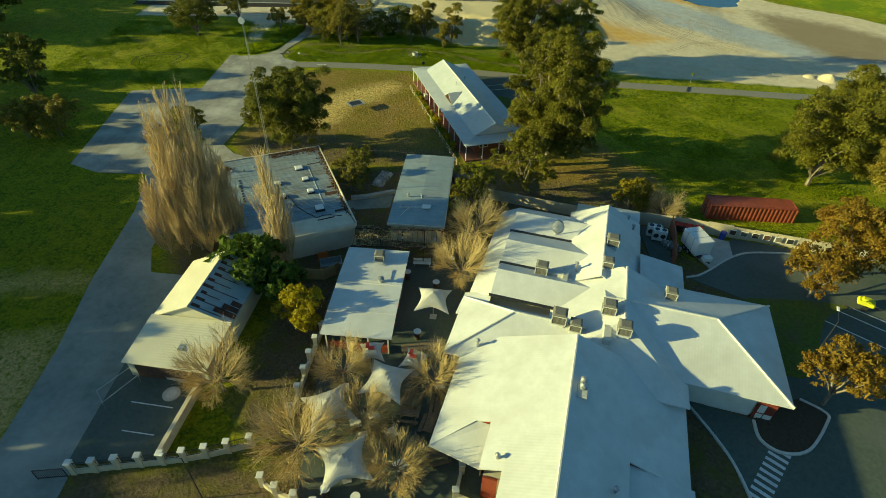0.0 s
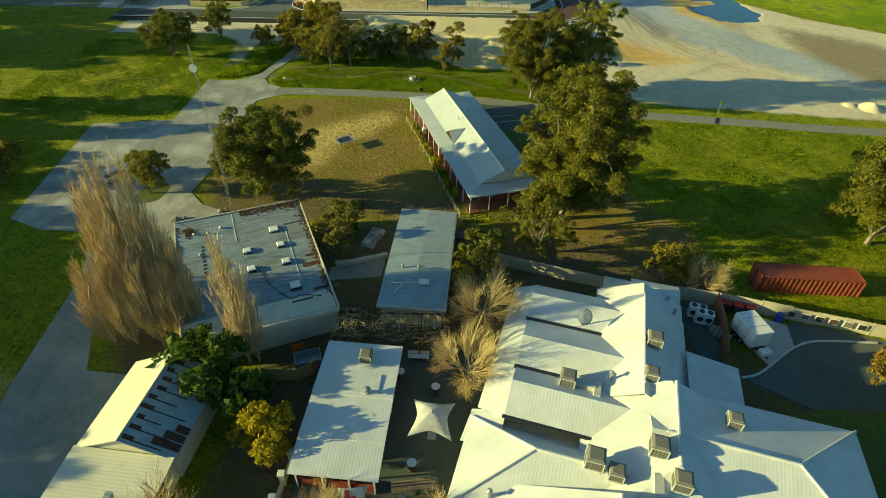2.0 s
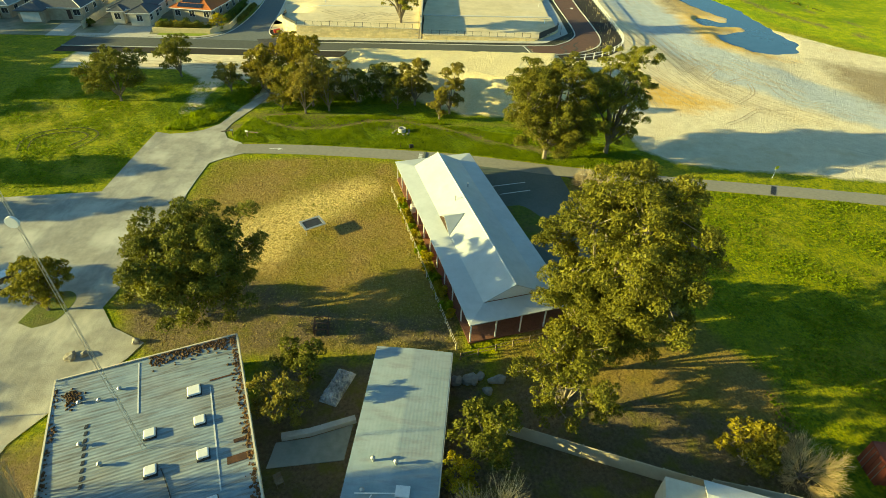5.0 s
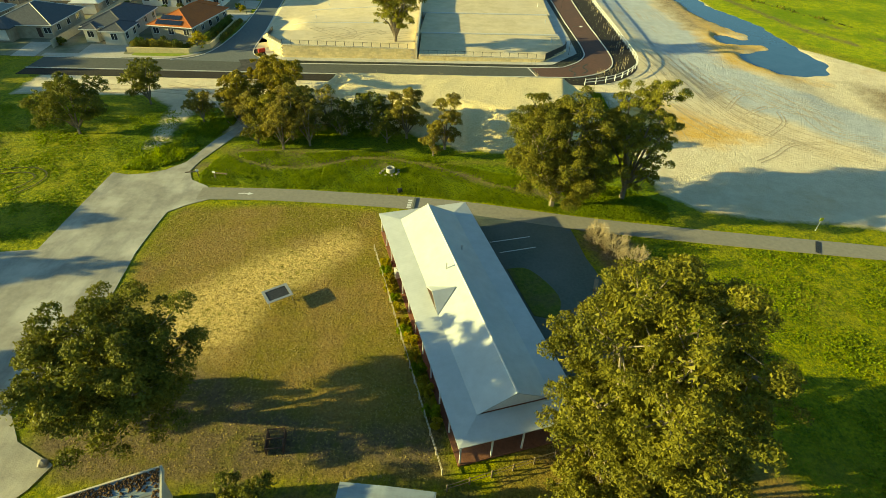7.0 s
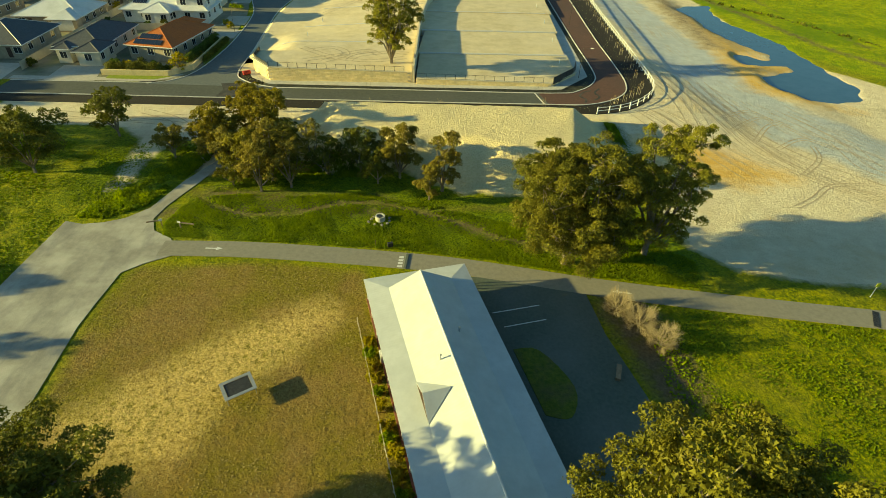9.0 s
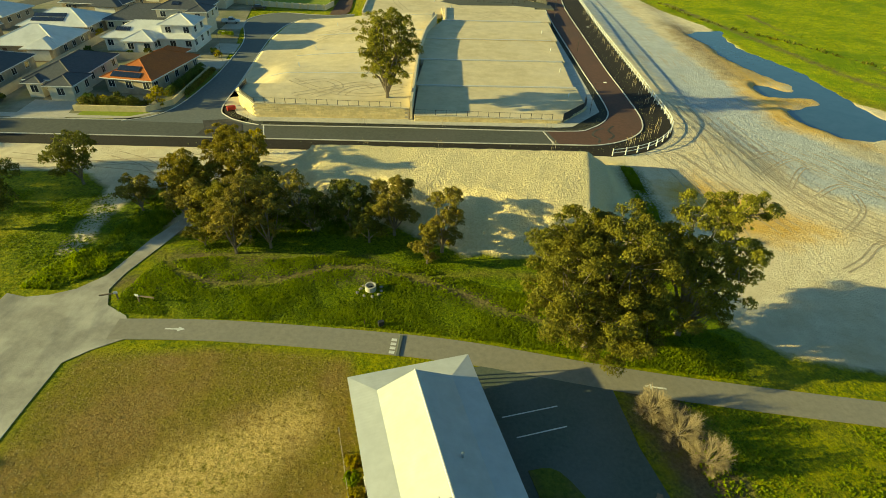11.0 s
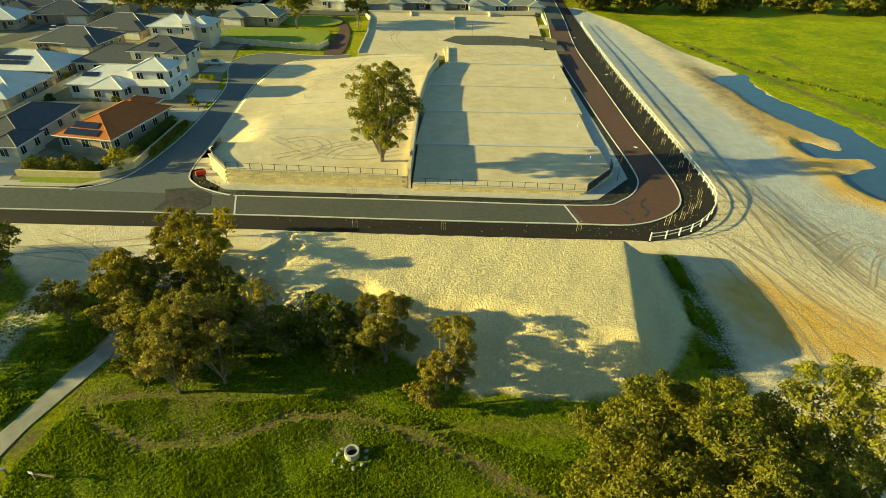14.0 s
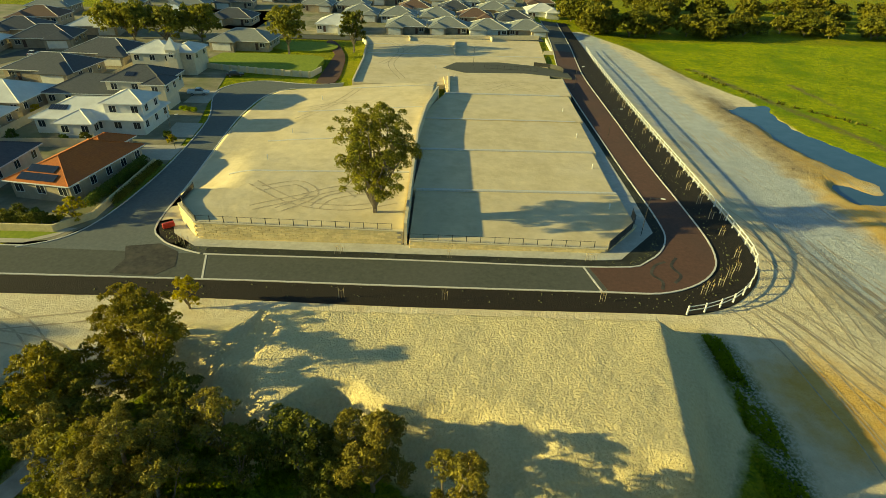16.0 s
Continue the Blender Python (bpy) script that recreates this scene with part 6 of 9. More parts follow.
part("skylight_sheet", boxes((0.2, 0.7, -7.6, -5.2, 2.42, 2.47)), M_GREYROOF, barn)
rail = thing("pipe_rail", "steel pipe rail beside the barn", "rail", -26.2, 30.5, 0, 0)
part("rail", tubes([((0.9, 1.6, 0.95), (-1.2, -1.4, 0.95), 0.04, 0.04), ((-1.2, -1.4, 0.95), (-0.2, -2.6, 0.95), 0.04, 0.04), ((-0.2, -2.6, 0.95), (1.6, 0.2, 0.95), 0.04, 0.04)], 6), M_METAL, rail)
for p in ((0.9, 1.6), (-1.2, -1.4), (-0.2, -2.6), (1.6, 0.2)):
    part("post", tubes([((p[0], p[1], 0), (p[0], p[1], 0.95), 0.04, 0.04)], 6), M_METAL, rail)

# flat-roofed building with parapet and skylights
flat = thing("flat_roofed_hall", "low hall with rusty ribbed roof behind a pale parapet", "building", -16.95, 56.9, 0, 20.8)
part("wall", boxes((-6.8, 6.8, -9.5, 9.4, -0.2, 3.2)), M_WALL, flat)
bm = bmesh.new()
slab(bm, [(-6.9, -9.6, 3.15), (6.9, -9.6, 3.15), (6.9, 9.5, 3.5), (-6.9, 9.5, 3.5)], 0.1)
part("roof", bm, M_GREYROOF, flat)
part("parapet", boxes((-7.03, -6.9, -9.8, 9.7, 2.9, 3.5), (6.9, 7.03, -9.8, 9.7, 2.9, 3.55), (-6.9, 6.9, 9.5, 9.62, 2.9, 3.62), (-6.9, 6.9, -9.8, -9.6, 2.7, 3.22)), M_WALL, flat)
for x, y0, y1 in ((-0.9, 4.0, 9.2), (4.35, -4.6, 4.6)):
    bm = bmesh.new()
    slab(bm, [(xx, yy, 3.36 + 0.0183 * yy) for xx, yy in ((x, y0), (x + 0.1, y0), (x + 0.1, y1), (x, y1))], 0.06)
    part("seam", bm, M_FLASH, flat)
for x, y, s in ((3.2, 4.6, 0.55), (3.45, 1.6, 0.45), (0.0, 1.75, 0.45), (3.5, -1.4, 0.45), (0.05, -1.4, 0.45), (3.7, -5.4, 0.55)):
    fx, fy, _ = pose(-16.95, 56.9, 0, 0, 0, 20.8) @ Vector((x, y, 0))
    sk = thing("skylight", "white dome skylight on the ribbed roof", "skylight", fx, fy, 3.4, 20.8, "roof skylights")
    part("curb", boxes((-s, s, -s, s, -0.3, 0.06)), M_DARKMETAL, sk)
    part("dome", boxes((-s * .92, s * .92, -s * .92, s * .92, 0.06, 0.24, 0.08)), M_WHITE, sk)
for x, y in ((-5.0, 6.6), (-3.6, 6.3), (-4.6, 2.6), (-3.2, 0.4), (-2.2, 6.9)):
    fx, fy, _ = pose(-16.95, 56.9, 0, 0, 0, 20.8) @ Vector((x, y, 0))
    vent_pipe(fx, fy, 3.35, 0.22, 0.1)
part("side_door", boxes((6.8, 6.86, -8.6, -7.6, 0, 2.0)), M_DARKMETAL, flat)


def roof_z(y):
    """Height of the hall's roof sheet at y."""
    return 3.327 + 0.0183 * y


CABLE = [(0.7, -1.4), (1.0, -2.6), (1.3, -4.0), (2.2, -5.8), (3.0, -7.0), (3.8, -6.8), (4.6, -7.0), (5.8, -7.6)]
part("cable", tubes([((a[0], a[1], roof_z(a[1]) + 0.05), (b[0], b[1], roof_z(b[1]) + 0.05), 0.04, 0.04) for a, b in zip(CABLE, CABLE[1:])], 5), M_DARKMETAL, flat, "loose black cable lying over the roof")
for x0, x1, y0, y1 in ((5.0, 6.75, -2.8, -2.2), (5.6, 6.8, -1.2, -0.9), (5.3, 6.8, -6.6, -6.2), (4.4, 6.8, 5.15, 5.3), (3.0, 5.0, -7.6, -7.4)):
    bm = bmesh.new()
    slab(bm, [(xx, yy, roof_z(yy) + 0.03) for xx, yy in ((x0, y0), (x1, y0), (x1, y1), (x0, y1))], 0.02)
    part("rusted_strip", bm, M_RUSTED, flat, "strip of rusted roof sheet")
bm = bmesh.new()
for y in np.arange(-1.0, 4.0, 0.62):
    slab(bm, [(-4.5, y, roof_z(y) + 0.04), (-4.25, y + 0.05, roof_z(y) + 0.04), (-4.2, y + 0.36, roof_z(y) + 0.04), (-4.42, y + 0.34, roof_z(y) + 0.04)], 0.03)
part("sealant_patch", bm, M_DARKMETAL, flat, "dark sealant patches along a seam")
r_ = np.random.default_rng(77)
spots = [(r_.uniform(0.0, 6.8), 9.45 - abs(r_.normal(0, 0.55))) for _ in range(420)] + [(6.85 - abs(r_.normal(0, 0.3)), r_.uniform(-8, 9.3)) for _ in range(320)]
spots += [(-5.6 + r_.normal(0, 0.35), 7.4 + r_.normal(0, 0.4)) for _ in range(110)] + [(-6.85 + abs(r_.normal(0, 0.2)), r_.uniform(-6, 9)) for _ in range(120)]
verts, faces = [], []
for x, y in spots:
    a, s, z = r_.uniform(0, 6.28), r_.uniform(0.05, 0.16), roof_z(y)
    c, d = s * math.cos(a), s * math.sin(a)
    o = len(verts)
    verts += [(x - c, y - d, z), (x + d, y - c, z), (x + c, y + d, z), (x - d, y + c, z), (x, y, z + r_.uniform(0.04, 0.14))]
    faces += [(o, o + 1, o + 4), (o + 1, o + 2, o + 4), (o + 2, o + 3, o + 4), (o + 3, o, o + 4)]
litter = raw("leaf_litter", verts, faces, M_LITTER)
litter.matrix_basis = pose(-16.95, 56.9, 0.02, 0, 0, 20.8)
tagged(litter, "brown leaf litter caught along the edges of the hall roof", "leaf litter", kind="stuff")

# lattice mast with a dish
mast = thing("radio_mast", "slim lattice mast with a white dish near its top", "mast", -17.6, 57.5, 3.3, 0)
MH = 22.0
rows = []
for a in range(3):
    c = (0.16 * math.cos(a * 2.094), 0.16 * math.sin(a * 2.094))
    rows.append(((c[0], c[1], 0), (c[0] * 0.4, c[1] * 0.4, MH), 0.018, 0.012))
for r in rows:
    part("leg", tubes([r], 5), M_METAL, mast)
rows = []
for i in range(45):
    z0, z1 = i * 0.48, (i + 1) * 0.48
    s = 0.16 * (1 - 0.6 * z0 / MH)
    a, b = i % 3, (i + 1) % 3
    rows.append(((s * math.cos(a * 2.094), s * math.sin(a * 2.094), z0), (s * math.cos(b * 2.094), s * math.sin(b * 2.094), z1), 0.01, 0.01))
part("bracing", tubes(rows, 4), M_METAL, mast)
bm = bmesh.new()
tube(bm, (0, -0.15, 20.2), (0, -0.30, 20.2), 0.32, 0.32, 20)
part("dish", bm, M_WHITE, mast, "round white dish")

# long shed with galvanised roof
shed = thing("metal_roofed_shed", "long narrow shed with galvanised iron roof", "building", 0.85, 58.9, 0, -7)
bm = bmesh.new()
roof_faces(bm, -3.35, 3.35, -8.3, 8.3, 2.74, 2.84, "y")
part("roof", bm, M_BLUEROOF, shed)
part("wall", boxes((-3.0, 3.0, -8.0, 8.0, -0.2, 2.68)), M_WALL, shed)
part("barge_board", boxes((-3.35, 3.35, -8.42, -8.3, 2.45, 2.75), (3.35, 3.45, -8.3, 8.3, 2.45, 2.72)), M_WALL, shed)
part("red_trim", boxes((3.05, 3.3, -8.0, 8.0, 0.0, 2.4)), M_REDWALL, shed, "dark red side cladding")
window(shed, -3.0, 2, 1.0, 1.4, 1.0, "w")
part("roof_panel", boxes((0.4, 1.4, -5.2, -4.4, 2.95, 3.08)), M_WHITE, shed, "white skylight panel")
part("conduit", tubes([((-2.4, -5.2, 2.95), (0.4, -5.0, 3.05), 0.05, 0.05), ((-2.0, -6.8, 2.85), (-1.2, -5.2, 2.95), 0.05, 0.05)], 6), M_WHITE, shed)
for x, y in ((-1.6, -2.6), (0.1, -2.7), (-1.9, -5.0)):
    fx, fy, _ = pose(0.85, 58.9, 0, 0, 0, -7) @ Vector((x, y, 0))
    vent_pipe(fx, fy, 2.8, 0.35, 0.1)

# long verandah building
LB = (8.2, 86.95, 14.6)
longb = thing("verandah_hall", "long weatherboard hall with pale metal gable roof and verandah", "building", LB[0], LB[1], 0, LB[2])
X, Y, ix, iy = 5.42, 16.05, 3.24, 13.8
ZE, ZI, ZR = 2.66, 2.95, 4.6
bm = bmesh.new()
roof_faces(bm, -ix, ix, -iy, iy, ZI, ZR, "y", 0.0, thick=0.1)
part("gable_roof", bm, M_LONGROOF, longb)
bm = bmesh.new()
for f in ([(-X, -Y, ZE), (X, -Y, ZE), (ix, -iy, ZI), (-ix, -iy, ZI)], [(X, Y, ZE), (-X, Y, ZE), (-ix, iy, ZI), (ix, iy, ZI)], [(-X, Y, ZE), (-X, -Y, ZE), (-ix, -iy, ZI), (-ix, iy, ZI)], [(X, -Y, ZE), (X, Y, ZE), (ix, iy, ZI), (ix, -iy, ZI)]):
    slab(bm, f, 0.09)
part("verandah_roof", bm, M_LONGROOF, longb)
part("wall", boxes((-3.0, 3.0, -13.6, 13.6, -0.1, 2.98)), M_BRICK, longb)
for s in (-1, 1):
    bm = bmesh.new()
    gable_wall(bm, -3.05, 3.05, s * 13.6 - 0.06, s * 13.6 + 0.06, 2.9, 3.0, 4.42, "y")
    part("gable_panel", bm, M_WHITE, longb, "white gable with lattice")
part("ridge_capping", tubes([((0, -iy, ZR + 0.02), (0, iy, ZR + 0.02), 0.09, 0.09)], 6), M_FLASH, longb)
bm = bmesh.new()
box(bm, -X + 0.1, X - 0.1, -Y + 0.1, Y - 0.1, -0.1, 0.12)
part("verandah_floor", bm, M_BRICK, longb, "brick paved verandah floor")
for k in range(12):
    yy = -Y + 0.25 + k * (2 * Y - 0.5) / 11
    for s in (-1, 1):
        part("post", boxes((s * (X - 0.25) - 0.06, s * (X - 0.25) + 0.06, yy - 0.06, yy + 0.06, 0.1, ZE - 0.05)), M_WHITE, longb)
for k in range(1, 4):
    xx = -X + 0.25 + k * (2 * X - 0.5) / 4
    for s in (-1, 1):
        part("post", boxes((xx - 0.06, xx + 0.06, s * (Y - 0.25) - 0.06, s * (Y - 0.25) + 0.06, 0.1, ZE - 0.05)), M_WHITE, longb)
for k in range(7):
    window(longb, -3.0, -12 + k * 4, 0.9, 1.3, 1.2, "w")
    window(longb, 3.0, -12 + k * 4, 0.9, 1.3, 1.2, "e")
for xx in (-1.6, 1.6):
    window(longb, xx, -13.6, 0.9, 1.2, 1.2, "s")
    window(longb, xx, 13.6, 0.9, 1.2, 1.2, "n")
bm = bmesh.new()
gy0, gw = -0.4, 2.1
apex = (-0.9, gy0, 4.25)
for a, b in (((-3.3, gy0 - gw, 2.98), (-3.3, gy0, 4.2)), ((-3.3, gy0, 4.2), (-3.3, gy0 + gw, 2.98))):
    slab(bm, [a, b, apex], 0.08)
part("gablet_roof", bm, M_LONGROOF, longb, "small gablet over the entry")
bm = bmesh.new()
bm.faces.new([bm.verts.new(p) for p in ((-3.28, gy0 - gw + 0.1, 2.95), (-3.28, gy0 + gw - 0.1, 2.95), (-3.28, gy0, 4.1))])
bmesh.ops.solidify(bm, geom=bm.faces[:], thickness=0.05)
part("gablet_face", bm, M_DARKTIMBER, longb)
fx, fy, _ = pose(*LB[:2], 0, 0, 0, LB[2]) @ Vector((-1.0, 2.6, 0))
vent_pipe(fx, fy, 4.1, 0.5, 0.06)
fx, fy, _ = pose(*LB[:2], 0, 0, 0, LB[2]) @ Vector((1.6, 5.6, 0))
vent_pipe(fx, fy, 3.8, 0.4, 0.08)

# shipping container
cont = thing("shipping_container", "faded red shipping container lying in the grass", "container", 42.95, 55.9, lz(42.6, 55.9) - 0.3, -6.5)
L, W, Hc = 5.4, 1.22, 2.59
part("frame", boxes((-L, L, -W, -W + .12, 0, .15), (-L, L, W - .12, W, 0, .15), (-L, L, -W, -W + .1, Hc - .1, Hc), (-L, L, W - .1, W, Hc - .1, Hc), (-L, -L + .12, -W, -W + .12, 0, Hc), (-L, -L + .12, W - .12, W, 0, Hc), (L - .12, L, -W, -W + .12, 0, Hc), (L - .12, L, W - .12, W, 0, Hc), (-L, -L + .1, -W, W, Hc - .1, Hc), (L - .1, L, -W, W, Hc - .1, Hc)), M_RUST_CONT, cont)
for s in (-1, 1):
    bm = bmesh.new()
    n = 42
    prev = None
    for i in range(n + 1):
        for q in (0, 1):
            x = -L + 0.1 + (2 * L - 0.2) * (i + q * 0.5) / (n + 0.5)
            yy = s * (W - (0.04 if (i + q) % 2 else 0.09) - 0.0)
            cur = (bm.verts.new((x, yy, 0.12)), bm.verts.new((x, yy, Hc - 0.08)))
            if prev:
                bm.faces.new((prev[0], cur[0], cur[1], prev[1]))
            prev = cur
    part("side_panel", bm, M_RUST_CONT, cont)
part("roof_panel", boxes((-L + 0.05, L - 0.05, -W + 0.05, W - 0.05, Hc - 0.12, Hc - 0.06)), M_RUST_CONT, cont)
for i in range(24):
    x0 = -L + 0.1 + i * (2 * L - 0.2) / 24
    part("roof_rib", boxes((x0 + 0.08, x0 + 0.40, -W + 0.1, W - 0.1, Hc - 0.07, Hc - 0.04)), M_RUST_CONT, cont)
for s in (-0.58, 0.58):
    dr = part("door", boxes((-L - 0.02, -L + 0.05, s - 0.56, s + 0.56, 0.12, Hc - 0.1)), M_RUST_CONT, cont)
    part("lock_bar", tubes([((-L - 0.05, s - 0.2, 0.15), (-L - 0.05, s - 0.2, Hc - 0.15), 0.02, 0.02), ((-L - 0.05, s + 0.2, 0.15), (-L - 0.05, s + 0.2, Hc - 0.15), 0.02, 0.02)], 6), M_METAL, dr)
part("end_wall", boxes((L - 0.1, L - 0.04, -W + 0.1, W - 0.1, 0.1, Hc - 0.1)), M_RUST_CONT, cont)


# ---- suburb ----
def house(x, y, w, d, rz, roof, wall, label, floors=1, wings=1, z=None, porch=True, solar=False, seed=0):
    rg = random.Random(seed)
    z0 = lz(x, y) if z is None else z
    e = thing("house", label, "house", x, y, z0, rz, "suburban houses")
    h = 2.7 * floors
    part("wall", boxes((-w / 2, w / 2, -d / 2, d / 2, -0.6, h)), wall, e)
    rise = min(w, d) / 2 * 0.46
    o = 0.55
    bm = bmesh.new()
    hp = min(w, d) / 2 + o
    if w >= d:
        roof_faces(bm, -w / 2 - o, w / 2 + o, -d / 2 - o, d / 2 + o, h, h + rise, "x", None, hp, hp, 0.16)
    else:
        roof_faces(bm, -w / 2 - o, w / 2 + o, -d / 2 - o, d / 2 + o, h, h + rise, "y", None, hp, hp, 0.16)
    rf = part("roof", bm, roof, e)
    ew, ed = w / 2 + o, d / 2 + o
    m0, m1 = ((-ew + hp, 0), (ew - hp, 0)) if w >= d else ((0, -ed + hp), (0, ed - hp))
    zr = h + rise + 0.02
    caps = [((*m0, zr), (*m1, zr), 0.09, 0.09)]
    for cx_ in (-ew, ew):
        for cy_ in (-ed, ed):
            near = m0 if (cx_ < 0 if w >= d else cy_ < 0) else m1
            caps.append(((cx_, cy_, h + 0.02), (*near, zr), 0.08, 0.08))
    part("ridge_capping", tubes(caps, 5), M_FLASH if roof is not M_TERRA else M_TERRA, rf)
    if wings:
        ww = w * 0.42
        s = rg.choice((-1, 1))
        cx = s * (w / 2 - ww / 2)
        part("front_wing", boxes((cx - ww / 2, cx + ww / 2, -d / 2 - 2.6, -d / 2, -0.6, 2.6)), wall, e)
        bm = bmesh.new()
        roof_faces(bm, cx - ww / 2 - o, cx + ww / 2 + o, -d / 2 - 2.6 - o, -d / 2 + 3.0, 2.62, 2.62 + ww * 0.23, "y", None, ww / 2 + o, 0, 0.16)
        part("wing_roof", bm, roof, e)
        part("garage_door", boxes((cx - ww * .38, cx + ww * .38, -d / 2 - 2.66, -d / 2 - 2.6, 0, 2.2)), M_WALLWHITE, e)
        px_ = -cx
        if porch:
            part("door", boxes((px_ - 0.45, px_ + 0.45, -d / 2 - 0.05, -d / 2, 0, 2.05)), M_DARKTIMBER, e)
            window(e, px_ + 2.0 * s * -0.9, -d / 2, 0.9, 1.5, 1.2, "s")
    for f in range(floors):
        for k in (-1, 0, 1):
            window(e, w / 2, k * d * 0.3, 0.9 + 2.7 * f, 1.4, 1.2, "e")
            window(e, k * w * 0.3, -d / 2, 0.9 + 2.7 * f, 1.4, 1.2, "s") if (f or not wings) else None
    part("gutter", boxes((-w / 2 - o - .06, w / 2 + o + .06, -d / 2 - o - .1, -d / 2 - o, h - .15, h), (w / 2 + o, w / 2 + o + .1, -d / 2 - o, d / 2 + o, h - .15, h)), M_WHITE, e)
    if solar:
        m = math.atan2(rise, d / 2 + o) if w >= d else math.atan2(rise, w / 2 + o)
        for i in range(6):
            for j in range(2):
                p = part("solar_panel", boxes((-0.48, 0.48, -0.78, 0.78, 0.06, 0.1)), M_SOLAR, rf)
                p.matrix_basis = pose(-2.9 + i * 1.05, -d / 2 + 1.1 + j * 1.65, h + 0.04 + (1.1 + o + j * 1.65) * math.tan(m), math.degrees(m), 0, 0)
    return e


def villa(label, blocks, roof, wall, z=0.2, panels=(), turret=None):
    """A house of several hipped blocks, each (x0, x1, y0, y1, base, eave), with eaves, gutters, windows and roof panels."""
    ox, oy = blocks[0][0], blocks[0][2]
    e = thing("house", label, "house", ox, oy, z, 0, "suburban houses")
    for k, (x0, x1, y0, y1, zb, ze) in enumerate(blocks):
        x0, x1, y0, y1 = x0 - ox, x1 - ox, y0 - oy, y1 - oy
        o, w, d = 0.55, x1 - x0, y1 - y0
        part("wall", boxes((x0 + o, x1 - o, y0 + o, y1 - o, zb - 0.6, ze)), wall, e)
        hp, rise = min(w, d) / 2, min(w, d) / 2 * 0.42
        bm = bmesh.new()
        along = "x" if w >= d else "y"
        roof_faces(bm, x0, x1, y0, y1, ze, ze + rise, along, None, hp - 0.02, hp - 0.02, 0.16)
        rf = part("roof", bm, roof, e)
        cx, cy = (x0 + x1) / 2, (y0 + y1) / 2
        m0, m1 = ((x0 + hp, cy), (x1 - hp, cy)) if along == "x" else ((cx, y0 + hp), (cx, y1 - hp))
        zr = ze + rise + 0.02
        caps = [((*m0, zr), (*m1, zr), 0.09, 0.09)] if (m0[0] - m1[0]) ** 2 + (m0[1] - m1[1]) ** 2 > 0.1 else []
        for px_ in (x0, x1):
            for py_ in (y0, y1):
                near = m0 if (px_ == x0 if along == "x" else py_ == y0) else m1
                caps.append(((px_, py_, ze + 0.02), (*near, zr), 0.08, 0.08))
        part("ridge_capping", tubes(caps, 5), roof if roof in (M_TERRA, M_DARKROOF) else M_FLASH, rf)
        part("gutter", boxes((x0 - 0.08, x1 + 0.08, y0 - 0.1, y0, ze - 0.16, ze - 0.01), (x1, x1 + 0.1, y0, y1, ze - 0.16, ze - 0.01)), M_WHITE, e)
        n = max(1, int(w / 3.4))
        for i in range(n):
            window(e, x0 + w * (i + 0.5) / n, y0 + o, ze - 1.9, 1.3, 1.3, "s")
        n = max(1, int(d / 3.6))
        for i in range(n):
            window(e, x1 - o, y0 + d * (i + 0.5) / n, ze - 1.9, 1.2, 1.3, "e")
    for k, px_, py_, nx, ny, cell in panels:
        x0, x1, y0, y1, zb, ze = blocks[k]
        tilt = math.atan(0.42)
        for i in range(nx):
            for j in range(ny):
                dy = py_ + j * 1.6 - y0
                q = part("roof_panel", boxes((-cell / 2, cell / 2, -0.74, 0.74, 0.08, 0.13)), M_SOLAR, e)
                q.matrix_basis = pose(px_ + i * (cell + 0.06) - ox, dy + y0 - oy, ze + dy * 0.42, math.degrees(tilt), 0, 0)
    if turret:
        tx, ty, tw, th, tip = turret
        tx, ty = tx - ox, ty - oy
        part("turret", boxes((tx - tw, tx + tw, ty - tw, ty + tw, 0, th)), wall, e)
        bm = bmesh.new()
        base = [bm.verts.new((tx + sx * (tw + 0.3), ty + sy * (tw + 0.3), th)) for sx, sy in ((-1, -1), (1, -1), (1, 1), (-1, 1))]
        top = bm.verts.new((tx, ty, tip))
        bm.faces.new(base[::-1])
        for i in range(4):
            bm.faces.new((base[i], base[(i + 1) % 4], top))
        part("turret_roof", bm, roof, e)
        window(e, tx, ty - tw, th - 1.8, 1.0, 1.2, "s")
    return e


H_RED = villa("single storey house with orange terracotta roof and solar panels", [(-5.5, 5.5, -9.0, 9.0, 0, 2.7), (-5.2, 1.4, 4.0, 12.6, 0, 2.68)], M_TERRA, M_HOUSEWALL, panels=[(0, -3.1, -7.9, 8, 1, 0.72), (0, -2.5, -6.3, 6, 1, 0.72)])
H_RED.matrix_basis = pose(-51.7, 183.7, 0.2, 0, 0, -10) @ pose(-5.5, -9.0, 0)
villa("single storey house with charcoal roof, cream walls and garage", [(-72.2, -62.0, 173.6, 191.0, 0, 2.75), (-66.8, -61.2, 170.6, 178.0, 0, 2.6), (-71.6, -67.8, 172.0, 177.0, 0, 2.6)], M_DARKROOF, M_WALL)
house(-86, 182, 13, 15, 2, M_DARKROOF, M_HOUSEWALL, "single storey house with charcoal roof", seed=3, z=0.1)
house(-103, 183, 13, 15, 0, M_MIDROOF, M_HOUSEWALL, "single storey house with grey roof", seed=4, z=0.1)
villa("white house with pale metal roofs and a set back upper storey", [(-72.2, -50.2, 203.6, 216.0, 0, 2.8), (-58.8, -50.3, 204.9, 213.2, 2.6, 5.6), (-66.4, -58.8, 201.0, 209.0, 0, 2.75)], M_WHITEROOF, M_WALLWHITE, panels=[(0, -69.0, 206.6, 4, 1, 0.8)])
